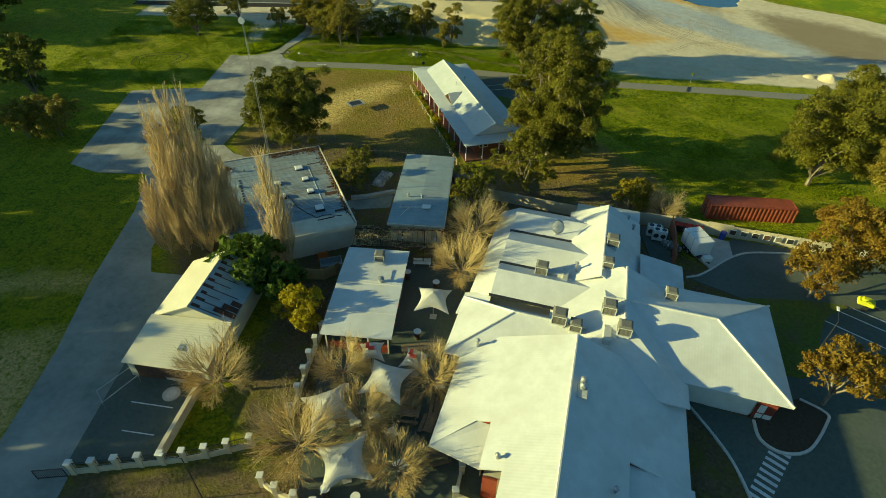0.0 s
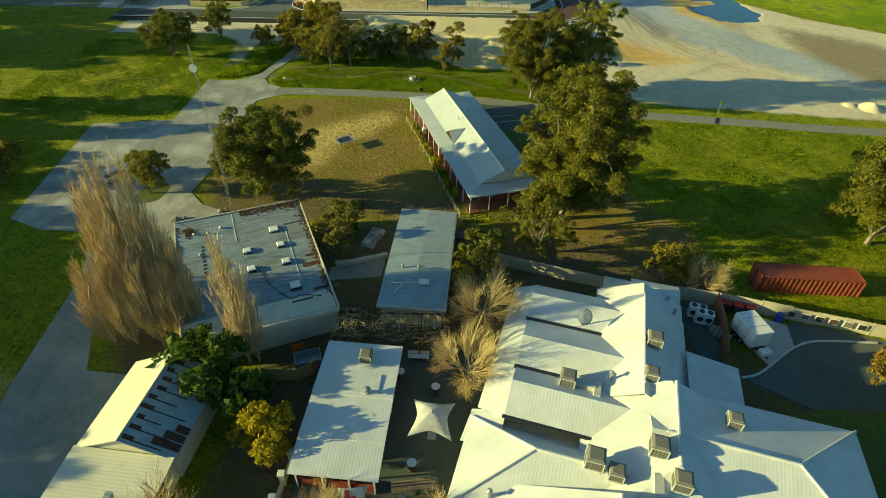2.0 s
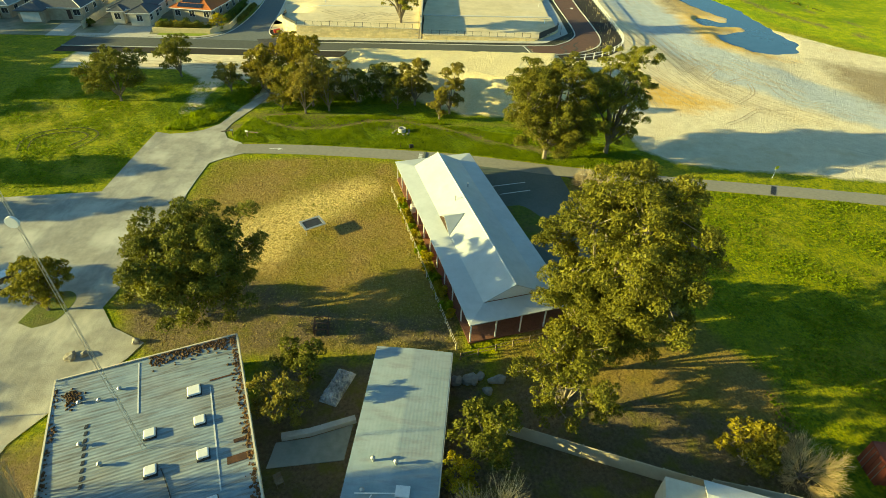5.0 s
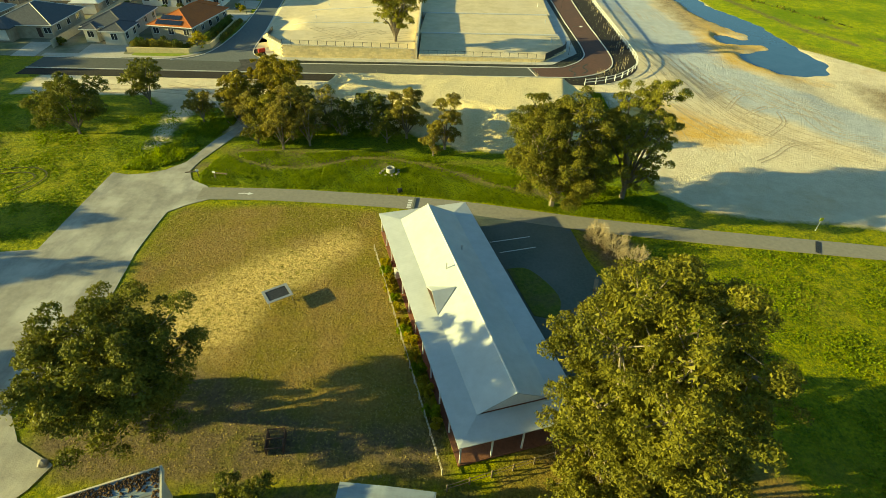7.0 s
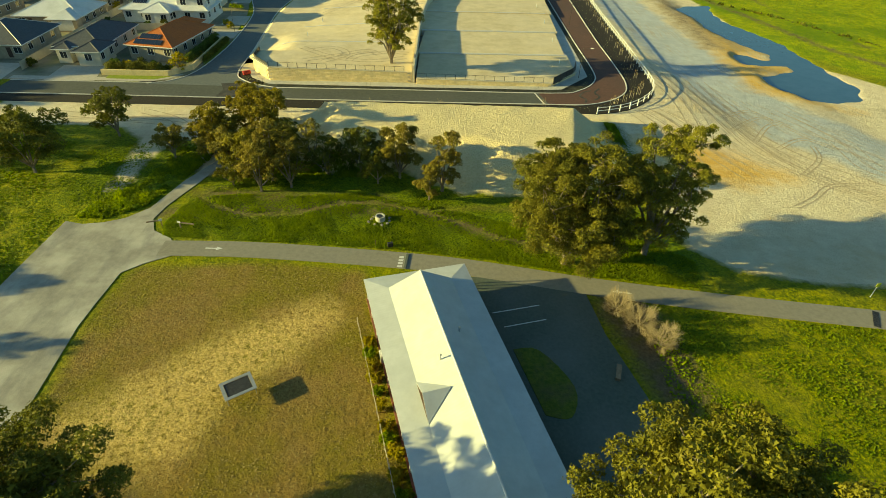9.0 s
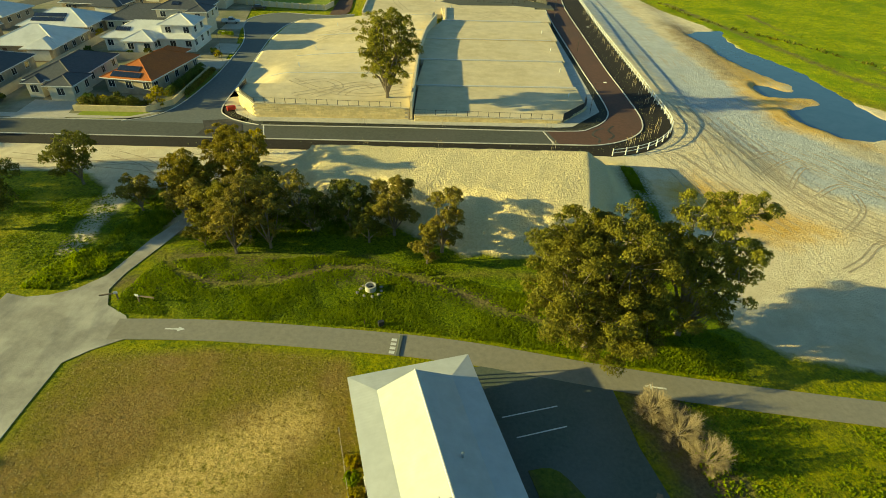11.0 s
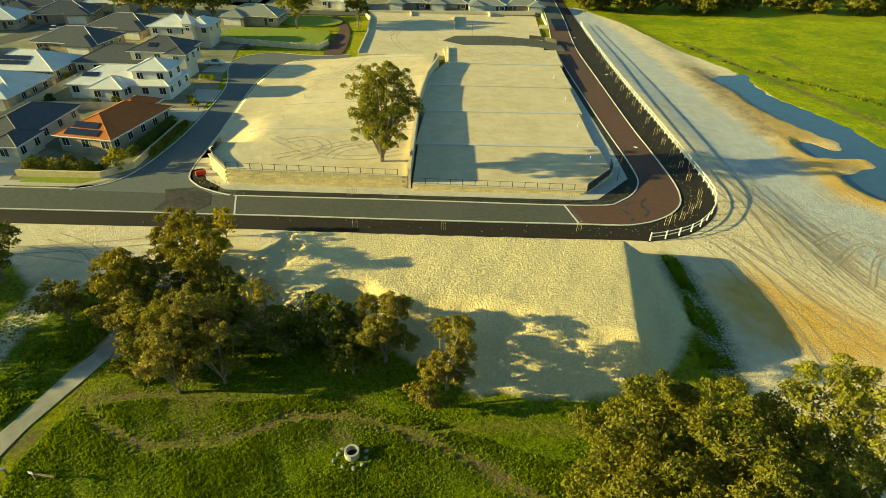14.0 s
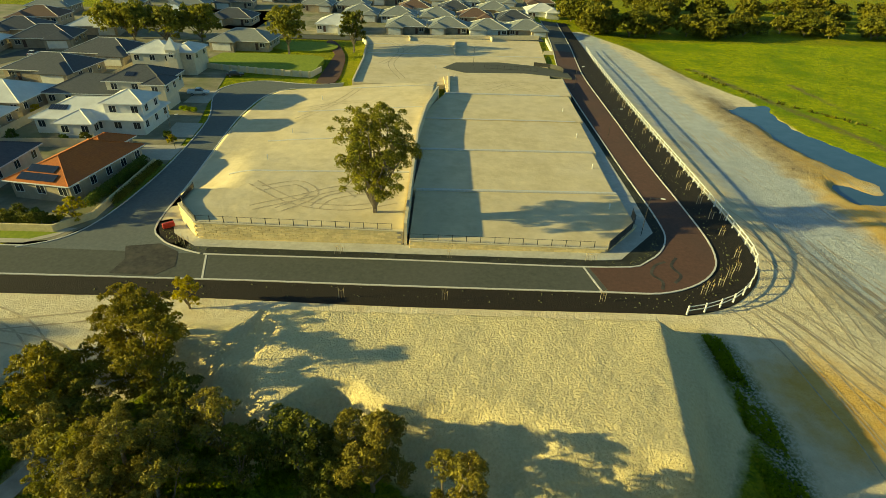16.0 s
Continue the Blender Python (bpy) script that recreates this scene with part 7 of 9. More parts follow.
villa("charcoal roofed house with two roof windows and a two storey portico", [(-80.0, -58.0, 220.2, 233.6, 0, 2.8), (-66.6, -53.0, 221.0, 232.4, 2.4, 5.5), (-57.6, -52.2, 219.6, 227.0, 0, 5.3)], M_DARKROOF, M_WALL, panels=[(1, -61.6, 223.4, 2, 1, 0.95)])
villa("two storey cream house with white roof and a pointed turret", [(-73.6, -61.6, 247.6, 258.6, 0, 5.7), (-64.6, -57.2, 250.0, 260.6, 0, 5.6)], M_WHITEROOF, M_WALL, turret=(-62.4, 249.0, 1.3, 6.6, 9.6))
villa("house with white roof and dark solar panels", [(-97.5, -79.8, 212.8, 226.6, 0, 2.8)], M_WHITEROOF, M_HOUSEWALL, panels=[(0, -94.0, 215.2, 8, 2, 0.95)])
house(-86, 203, 15, 13, 2, M_WHITEROOF, M_HOUSEWALL, "house with pale blue metal roof", seed=11, z=0.2)
house(-92, 246, 18, 13, -4, M_DARKROOF, M_HOUSEWALL, "house with charcoal roof and roof windows", seed=12, z=0.2)
house(-88, 266, 18, 13, -4, M_DARKROOF, M_HOUSEWALL, "house with charcoal roof", seed=13, z=0.2)
house(-110, 208, 15, 13, 0, M_MIDROOF, M_HOUSEWALL, "house with grey roof", seed=14, z=0.2)
house(-114, 228, 15, 13, 0, M_WHITEROOF, M_HOUSEWALL, "house with white metal roof", seed=15, z=0.2)
house(-116, 284, 17, 13, 12, M_DARKROOF, M_HOUSEWALL, "house with dark blue roof across the street", seed=16, z=0.2)
house(-112, 306, 16, 13, 12, M_WHITEROOF, M_HOUSEWALL, "house with white roof across the street", seed=17, z=0.2)
house(-132, 272, 16, 13, 12, M_WHITEROOF, M_HOUSEWALL, "house with white roof across the street", seed=18, z=0.2)
house(-132, 296, 16, 13, 12, M_DARKROOF, M_HOUSEWALL, "house with charcoal roof", seed=19, z=0.2)
house(-55, 288, 18, 12, -3, M_MIDROOF, M_HOUSEWALL, "house with grey green roof beside the park", seed=20, z=0.2)
house(-72, 330, 16, 12, 0, M_DARKROOF, M_HOUSEWALL, "house with charcoal roof beyond the gums", seed=21, z=0.2)
ROOFS = [M_WHITEROOF, M_MIDROOF, M_MIDROOF, M_MIDROOF, M_DARKROOF, M_MIDROOF, M_BROWNROOF]
NAMES = ["white", "grey green", "grey green", "grey green", "charcoal", "grey green", "brown"]
k = 0
for row, (yy, xs) in enumerate(((320, (-30, -4, 12, 27, 42)), (345, (-24, -8, 8, 24, 40)), (368, (-46, -30, -2, 16, 34, 56)), (395, (-70, -52, -34, -16, 4, 22, 40, 60)), (425, (-110, -90, -66, -44, -20, 4, 28, 50)))):
    for x in xs:
        c = (k * 5 + row) % 7 if row else (0, 1, 3, 2, 5)[k % 5]
        house(x, yy + (k % 3), 14, 12, 0, ROOFS[c], M_HOUSEWALL if k % 3 else M_WALLWHITE, "distant house with " + NAMES[c] + " hip roof", seed=30 + k, z=0.6)
        k += 1
for k2, (x, y) in enumerate(((-96, 330), (-118, 335), (-140, 320), (-150, 345), (-128, 360), (-100, 358), (-84, 372), (-112, 388), (-140, 384), (-155, 300), (-152, 268), (-150, 244), (-132, 236), (-134, 210), (-130, 184), (-120, 410))):
    c = (k2 * 3) % 7
    house(x, y, 16, 13, 8, ROOFS[c], M_HOUSEWALL, "distant house with " + NAMES[c] + " hip roof", seed=80 + k2, z=0.3)

# ---- street furniture, fences and walls ----
def along(line, gap):
    """Points every gap metres along a line, with the heading."""
    out, carry = [], 0.0
    for a, b in zip(line, line[1:]):
        d = math.hypot(b[0] - a[0], b[1] - a[1])
        s = carry
        while s < d:
            t = s / d
            out.append((a[0] + (b[0] - a[0]) * t, a[1] + (b[1] - a[1]) * t, math.degrees(math.atan2(b[1] - a[1], b[0] - a[0]))))
            s += gap
        carry = s - d
    return out


def post_rail_fence(line, gap, h, post_r, rail_zs, rail_r, material, label, name="fence", base=None, square=True):
    e = thing(name, label, "fence", 0, 0, 0)
    pts = along(line, gap)
    zs = [(lz(x, y) if base is None else base) for x, y, _ in pts]
    for (x, y, a), z in zip(pts, zs):
        ob = part("post", boxes((-post_r, post_r, -post_r, post_r, -0.2, h)), material, e)
        ob.matrix_basis = pose(x, y, z, 0, 0, a)
    for (p, q), (z0, z1) in zip(zip(pts, pts[1:]), zip(zs, zs[1:])):
        for rz_ in rail_zs:
            d = Vector((q[0] - p[0], q[1] - p[1], z1 - z0))
            ob = part("rail", boxes((0, d.length, -rail_r * 0.5, rail_r * 0.5, -rail_r, rail_r)), material, e)
            ob.matrix_basis = pose(p[0], p[1], z0 + rz_, 0, -math.degrees(math.asin(d.z / d.length)), math.degrees(math.atan2(d.y, d.x)))
    return e


FENCE_LINE = smooth_line([(35.0, 148.1), (37.6, 148.7), (41.6, 150.5), (44.8, 153.3), (47.6, 157.1), (49.2, 161.2), (49.9, 168), (50.5, 178.5), (51.2, 192.1), (52.1, 210), (53.7, 235), (57.3, 277), (59.6, 296)], 5)
post_rail_fence(FENCE_LINE, 2.3, 1.3, 0.075, (0.6, 1.15), 0.055, M_WHITE, "white painted post and rail fence along the bend")
LOT_FRONT_W = [(-26.0, 164.9), (2.0, 163.5)]
LOT_FRONT_E = [(3.0, 162.6), (29.3, 161.3)]
post_rail_fence(LOT_FRONT_W, 1.9, 1.1, 0.04, (0.15, 1.05), 0.02, M_DARKMETAL, "thin dark post fence on top of the retaining wall", base=LEFT_Z)
post_rail_fence(LOT_FRONT_E, 1.9, 1.1, 0.04, (0.15, 1.05), 0.02, M_DARKMETAL, "thin dark post fence on top of the retaining wall", base=RIGHT_Z)


def panel_fence(line, h, material, label, base=None, gap=2.4, name="fence", thick=0.04, cap=None):
    e = thing(name, label, "fence", 0, 0, 0)
    pts = along(line, gap) + [(line[-1][0], line[-1][1], 0)]
    for p, q in zip(pts, pts[1:]):
        d = math.hypot(q[0] - p[0], q[1] - p[1])
        if d < 0.3:
            continue
        a = math.degrees(math.atan2(q[1] - p[1], q[0] - p[0]))
        z = (lz((p[0] + q[0]) / 2, (p[1] + q[1]) / 2) if base is None else base)
        ob = part("panel", boxes((0, d - 0.06, -thick / 2, thick / 2, 0.0, h)), material, e)
        ob.matrix_basis = pose(p[0], p[1], z, 0, 0, a)
        po = part("post", boxes((-0.06, 0.02, -0.05, 0.05, -0.2, h + 0.04)), cap or material, e)
        po.matrix_basis = pose(p[0], p[1], z, 0, 0, a)
    return e


panel_fence([(-30.5, 176), (-30.4, 170.6), (-26.2, 165.3)], 0.75, M_DARKMETAL, "black screen fence at the lot corner", base=LEFT_Z - 0.1)
panel_fence([(29.6, 161.2), (35.3, 167.6), (35.8, 171)], 1.4, M_DARKMETAL, "black screen fence at the lot corner", base=RIGHT_Z - 0.1)
panel_fence([(36.2, 264.4), (41, 262.6), (43.4, 259.4), (43.3, 256.4)], 1.2, M_DARKMETAL, "black screen fence at the turning bay", base=1.5)
post_rail_fence([(21, 259.5), (30, 258.6), (37, 256.6)], 1.9, 1.1, 0.04, (0.15, 1.05), 0.02, M_DARKMETAL, "thin dark post fence beside the turning bay", base=1.6)
panel_fence([(9.5, 60.3), (20.5, 56.2), (24, 54.9)], 1.6, M_FENCE, "cream slatted back fence below the gum trees", gap=2.0)
panel_fence([(24, 55.0), (27.1, 54.2), (31.4, 52.9), (38, 50.4)], 1.8, M_FENCE, "cream sheet metal back fence")
panel_fence([(38, 50.4), (46, 47.6), (54, 45.4)], 1.6, M_FENCE, "cream fence hung with framed panels")
for k, (x, y, a) in enumerate(along([(37.6, 50.35), (46, 47.45)], 1.25)[:6]):
    e = thing("framed_panel", "dark framed picture panel on the cream fence", "sign", x, y, lz(x, y) + 0.55, a, "fence panels")
    part("frame", boxes((0, 0.8, -0.07, -0.03, 0, 0.75)), M_WHITE, e)
    part("picture", boxes((0.07, 0.73, -0.09, -0.07, 0.07, 0.68)), (M_DARKTIMBER, M_COOLERPAD, M_DARKMETAL)[k % 3], e)

# front wall with pillars and rails
PILLARS = [(-26.2, 22.2), (-24.6, 22.35), (-23.0, 22.55), (-21.3, 22.7), (-19.7, 22.85), (-18.1, 23.05), (-16.5, 23.35), (-14.9, 23.75), (-13.2, 24.2)]


def pillar_wall(pts, label, rails=True, h=1.45, low=0.55):
    e = thing("pillar_wall", label, "wall", 0, 0, 0)
    for x, y in pts:
        ob = part("pillar", boxes((-0.2, 0.2, -0.2, 0.2, -0.1, h)), M_LIMECAP, e)
        ob.matrix_basis = pose(x, y, lz(x, y))
        cp = part("pillar_cap", boxes((-0.26, 0.26, -0.26, 0.26, h, h + 0.12, 0.03)), M_WALLWHITE, e)
        cp.matrix_basis = pose(x, y, lz(x, y))
    for p, q in zip(pts, pts[1:]):
        d, a = math.hypot(q[0] - p[0], q[1] - p[1]), math.degrees(math.atan2(q[1] - p[1], q[0] - p[0]))
        ob = part("low_wall", boxes((0.2, d - 0.2, -0.12, 0.12, -0.1, low)), M_LIMECAP, e)
        ob.matrix_basis = pose(p[0], p[1], lz(*p), 0, 0, a)
        if rails:
            bm = boxes((0.2, d - 0.2, -0.02, 0.02, low + 0.08, low + 0.12), (0.2, d - 0.2, -0.02, 0.02, h - 0.16, h - 0.12))
            n = int((d - 0.4) / 0.14)
            for i in range(n):
                u = 0.25 + i * (d - 0.5) / max(1, n - 1)
                box(bm, u - 0.012, u + 0.012, -0.012, 0.012, low + 0.1, h - 0.14)
            ob = part("railing", bm, M_DARKMETAL, e)
            ob.matrix_basis = pose(p[0], p[1], lz(*p), 0, 0, a)
    return e


pillar_wall(PILLARS, "cream pillared front wall with black railings")
pillar_wall([(-11.6, 20.9), (-10.4, 20.1), (-8.9, 19.5), (-7.4, 18.9), (-5.8, 18.4)], "cream pillared wall round the courtyard", rails=False)
pillar_wall([(-9.3, 36.4), (-9.6, 34.6), (-9.9, 32.8), (-10.1, 31.0), (-10.3, 29.0), (-10.6, 27.0)], "cream pillared wall beside the kiosk", rails=False)
pillar_wall([(3.6, 21.6), (3.0, 19.6), (6.0, 18.3)], "cream courtyard wall below the big roof", rails=False, h=1.2)
gate = thing("metal_gate", "black metal swing gate across the drive", "gate", -28.7, 21.7, 0, 4)
part("gate_frame", boxes((0, 2.2, -0.03, 0.03, 0.15, 0.22), (0, 2.2, -0.03, 0.03, 1.2, 1.27), (0, 0.06, -0.03, 0.03, 0, 1.27), (2.14, 2.2, -0.03, 0.03, 0, 1.27)), M_DARKMETAL, gate)
for i in range(14):
    part("bar", boxes((0.15 + i * 0.14, 0.17 + i * 0.14, -0.012, 0.012, 0.2, 1.22)), M_DARKMETAL, gate)
bar_line("wall_yard", [(-20.1, 23.4), (-19.7, 26), (-19.1, 29.9)], 0.35, 0.95, M_LIMECAP, "cream rendered yard wall", "wall")
bar_line("wall_low", [(-25.6, 31.8), (-19.2, 30.3)], 0.25, 0.35, M_CONCRETE, "low pale kerb in front of the barn", "wall")
cover = thing("service_cover", "round pale concrete cover in the yard", "cover", -21.4, 29.3, 0.05)
part("ring", tubes([((0, 0, 0), (0, 0, 0.1), 0.75, 0.75)], 20), M_CONCRETE, cover)
part("lid", tubes([((0, 0, 0.1), (0, 0, 0.14), 0.45, 0.45)], 16), M_KERB, cover)
for k, pts in enumerate((((-24.6, 28.6), (-20.8, 27.9)), ((-24.2, 25.8), (-21.4, 25.3)))):
    bar_line("line_marking", list(pts), 0.1, 0.02, M_PAINT, "worn white painted line on the yard", "marking", lift=0.045)


# shade canopies and tables in the courtyard
def canopy(x, y, size, rz, label, mark=False, h=2.7):
    e = thing("shade_umbrella", label, "umbrella", x, y, lz(x, y) + 0.03, rz, "courtyard umbrellas")
    bm = bmesh.new()
    n = 14
    g = []
    for j in range(n + 1):
        row = []
        for i in range(n + 1):
            u, v = 2 * i / n - 1, 2 * j / n - 1
            pinch = 1 - 0.3 * ((1 - u * u) * abs(v) ** 3 + (1 - v * v) * abs(u) ** 3)
            r = (u ** 8 + v ** 8) ** 0.125
            zz = h - 0.1 + 0.95 * max(0, 1 - r) ** 0.9 - 0.25 * (u * u * v * v)
            row.append(bm.verts.new((u * size / 2 * pinch, v * size / 2 * pinch, zz)))
        g.append(row)
    for j in range(n):
        for i in range(n):
            bm.faces.new((g[j][i], g[j][i + 1], g[j + 1][i + 1], g[j + 1][i]))
    bmesh.ops.solidify(bm, geom=bm.faces[:], thickness=0.015)
    c = part("canopy", bm, M_SAIL, e)
    if mark:
        part("red_mark", boxes((-0.28, 0.28, -0.5, -0.2, h + 0.66, h + 0.80), (-0.5, -0.2, -0.28, 0.28, h + 0.66, h + 0.80)), M_RED, c, "red printed mark")
    part("pole", tubes([((0, 0, 0), (0, 0, h + 0.95), 0.035, 0.035)], 8), M_METAL, e)
    part("base", boxes((-0.35, 0.35, -0.35, 0.35, 0, 0.08, 0.02)), M_CONCRETE, e)
    for a in range(4):
        q = a * math.pi / 2 + math.pi / 4
        part("rib", tubes([((0, 0, h + 0.75), (0.62 * size * math.cos(q), 0.62 * size * math.sin(q), h - 0.45), 0.015, 0.012)], 4), M_METAL, e)
    return e


UM = "large white four cornered shade umbrella over tables"
canopy(-5.3, 21.2, 3.9, 14, UM)
canopy(-7.1, 26.0, 3.8, 22, UM)
canopy(-2.5, 28.6, 3.9, -18, UM)
canopy(1.7, 38.4, 3.5, -8, "white four cornered shade umbrella beside the kiosk")
canopy(-4.0, 32.1, 2.3, 4, "small white umbrella with red marks", True, 2.3)
canopy(-0.1, 31.1, 2.3, -22, "small white umbrella with red marks", True, 2.3)


def cafe_table(x, y, rz, label="square white cafe table in the courtyard"):
    e = thing("cafe_table", label, "table", x, y, lz(x, y) + 0.03, rz, "courtyard tables")
    part("tabletop", boxes((-0.45, 0.45, -0.45, 0.45, 0.71, 0.75, 0.01)), M_SAIL, e)
    part("pedestal", tubes([((0, 0, 0.03), (0, 0, 0.71), 0.04, 0.04)], 8), M_DARKMETAL, e)
    part("foot", boxes((-0.28, 0.28, -0.28, 0.28, 0, 0.04)), M_DARKMETAL, e)
    return e


def picnic_table(x, y, rz):
    e = thing("picnic_table", "weathered timber picnic table with benches", "table", x, y, lz(x, y) + 0.03, rz, "picnic tables")
    for i in range(5):
        part("top_plank", boxes((-0.9, 0.9, -0.37 + i * 0.15, -0.24 + i * 0.15, 0.70, 0.74)), M_TIMBER, e)
    for s in (-1, 1):
        part("bench_plank", boxes((-0.9, 0.9, s * 0.68 - 0.14, s * 0.68 + 0.14, 0.40, 0.44)), M_TIMBER, e)
        part("leg", tubes([((s * 0.65, -0.7, 0), (s * 0.65, -0.2, 0.7), 0.04, 0.04), ((s * 0.65, 0.7, 0), (s * 0.65, 0.2, 0.7), 0.04, 0.04), ((s * 0.65, -0.68, 0.38), (s * 0.65, 0.68, 0.38), 0.035, 0.035)], 5), M_TIMBER, e)
    return e


def barrel(x, y, label="round pale table top on a barrel"):
    e = thing("barrel_table", label, "table", x, y, lz(x, y) + 0.03, 0, "round tables")
    part("tabletop", tubes([((0, 0, 1.0), (0, 0, 1.05), 0.38, 0.38)], 18), M_SAIL, e)
    part("barrel", tubes([((0, 0, 0), (0, 0, 0.5), 0.26, 0.33), ((0, 0, 0.5), (0, 0, 1.0), 0.33, 0.26)], 14), M_DARKTIMBER, e)
    return e


for x, y, a in ((-5.0, 25.7, 20), (-2.0, 24.7, 30), (-4.3, 24.4, 15), (-3.5, 26.3, 25), (-1.2, 21.9, 35), (-6.3, 29.2, 10), (-3.6, 31.0, 10), (-5.8, 31.4, 8), (2.1, 29.4, 5)):
    cafe_table(x, y, a)
for x, y, a in ((-3.0, 25.2, 60), (-0.6, 26.6, -10), (1.2, 25.6, 70), (-0.8, 20.4, 50), (2.0, 27.3, 80), (-0.4, 28.2, 65), (1.8, 22.8, 15), (-0.5, 33.6, 5), (1.2, 33.8, 5)):
    picnic_table(x, y, a)
for x, y in ((-6.7, 20.0), (-4.4, 19.3), (-1.0, 44.3), (2.1, 42.6), (0.1, 35.5), (3.9, 46.6)):
    barrel(x, y)
bench = thing("bench", "pale metal frame bench on the paving", "bench", 0.6, 46.5, 0.03, -4)
part("seat", boxes((-1.0, 1.0, -0.25, 0.25, 0.4, 0.45)), M_SAIL, bench)
part("backrest", boxes((-1.0, 1.0, 0.25, 0.3, 0.5, 0.85)), M_SAIL, bench)
for s in (-0.85, 0.85):
    part("leg", boxes((s - 0.04, s + 0.04, -0.22, 0.25, 0, 0.4)), M_METAL, bench)

# vine pergola
perg = thing("pergola", "dark timber pergola covered in bare vines", "pergola", -1.8, 48.5, 0.02, -3)
for sx in (-5.2, -2.6, 0, 2.6, 5.0):
    for sy in (-1.6, 1.7):
        part("post", boxes((sx - 0.06, sx + 0.06, sy - 0.06, sy + 0.06, 0, 2.3)), M_DARKTIMBER, perg)
for sy in (-1.6, 1.7):
    part("beam", boxes((-5.5, 5.3, sy - 0.05, sy + 0.05, 2.3, 2.45)), M_DARKTIMBER, perg)
for i in range(20):
    x = -5.3 + i * 0.55
    part("rafter", boxes((x - 0.03, x + 0.03, -1.9, 2.0, 2.45, 2.55)), M_DARKTIMBER, perg)
rv = random.Random(12)
rows = []
for i in range(220):
    p = Vector((rv.uniform(-5.4, 5.2), rv.uniform(-1.9, 1.9), rv.uniform(2.55, 2.75)))
    d = Vector((rv.gauss(0, 1), rv.gauss(0, 0.7), rv.gauss(0, 0.12))).normalized()
    q = p + d * rv.uniform(0.5, 1.4)
    q.x, q.y = max(-5.6, min(5.4, q.x)), max(-2.1, min(2.1, q.y))
    rows += [(p, q, 0.025, 0.015)]
    if i % 3 == 0:
        rows.append((q, q + Vector((rv.gauss(0, .4), rv.gauss(0, .4), rv.uniform(0.1, .5))), 0.015, 0.008))
limb_mesh("vine", rows, M_TWIG, perg, 3)
for x in (-2.6, 0.2, 3.9):
    part("festoon_bulb", tubes([((x, -0.4, 2.7), (x, -0.4, 2.82), 0.07, 0.07)], 8), M_WHITE, perg)

# service yard by the large building
panel_fence([(31.4, 52.6), (30.2, 48.6), (28.7, 44.6)], 1.8, M_BRICK, "brown compound fence of the service yard", gap=2.2, thick=0.1)
draped("pavement", [(26.6, 45.2), (28.7, 45), (31.2, 52.4), (27.5, 53.6)], M_ASPHALT, 0.04, "dark floor of the service yard", category="yard")
for x, y, a in ((28.6, 50.9, -18), (28.9, 49.9, -18)):
    e = thing("condenser", "white air conditioning condenser with fan grilles", "air conditioner", x, y, lz(x, y) + 0.05, a, "condensers")
    part("casing", boxes((-0.8, 0.8, -0.4, 0.4, 0.1, 1.5, 0.03)), M_WHITE, e)
    for s in (-0.4, 0.4):
        part("fan_grille", tubes([((s, 0, 1.5), (s, 0, 1.55), 0.28, 0.28)], 14), M_DARKMETAL, e)
        part("side_grille", tubes([((s, -0.42, 0.8), (s, -0.40, 0.8), 0.3, 0.3)], 14), M_DARKMETAL, e)
    part("feet", boxes((-0.7, -0.5, -0.4, 0.4, 0, 0.1), (0.5, 0.7, -0.4, 0.4, 0, 0.1)), M_DARKMETAL, e)
for i in range(4):
    for j in range(3):
        e = thing("keg", "silver steel beer keg in the service yard", "keg", 29.1 + i * 0.42 + j * 0.1, 49.0 - j * 0.5 - i * 0.15, lz(29.5, 48.8) + 0.04, 0, "steel kegs")
        part("barrel", tubes([((0, 0, 0.06), (0, 0, 0.52), 0.19, 0.19)], 12), M_METAL, e)
        part("top_rim", tubes([((0, 0, 0.52), (0, 0, 0.6), 0.15, 0.15)], 12), M_METAL, e)
van = thing("box_trailer", "white box trailer parked in the service yard", "trailer", 32.3, 47.6, lz(32.3, 47.6) + 0.04, 100)
part("box_body", boxes((-1.5, 1.5, -1.0, 1.0, 0.55, 2.4, 0.06)), M_WHITE, van)
for xx in (-0.55, 0.6):
    part("body_seam", boxes((xx - 0.03, xx + 0.03, -1.02, 1.02, 0.58, 2.42)), M_METAL, van)
part("chassis", boxes((-1.7, 1.7, -0.7, 0.7, 0.4, 0.55), (-2.9, -1.7, -0.06, 0.06, 0.42, 0.52)), M_DARKMETAL, van)
part("front_box", boxes((-2.7, -2.0, -0.5, 0.5, 0.55, 1.05, 0.03)), M_WHITE, van)
for s in (-1, 1):
    for xx in (-0.3, 0.5):
        w = part("wheel", tubes([((xx, s * 0.85, 0.33), (xx, s * 1.05, 0.33), 0.33, 0.33)], 16), M_RUBBER, van)
        part("rim", tubes([((xx, s * 1.04, 0.33), (xx, s * 1.07, 0.33), 0.18, 0.18)], 12), M_METAL, w)
draped("pavement", [(33, 44.3), (36.5, 46.4), (37.4, 49.4), (33.2, 51.8), (31.6, 48)], M_CONCRETE, 0.06, "pale concrete apron of the service yard", category="apron")
draped("pavement", [(37.4, 49.2), (36.5, 46.6), (39.1, 47.3), (45, 47.0), (55, 43.8), (55.4, 44.9), (46, 47.2), (38, 50.1)], M_ASPHALT, 0.034, "dark asphalt between the kerb and the panelled fence", category="car park")
drum = thing("drum", "blue plastic drum against the fence", "drum", 36.8, 50.1, lz(36.8, 50.1) + 0.02)
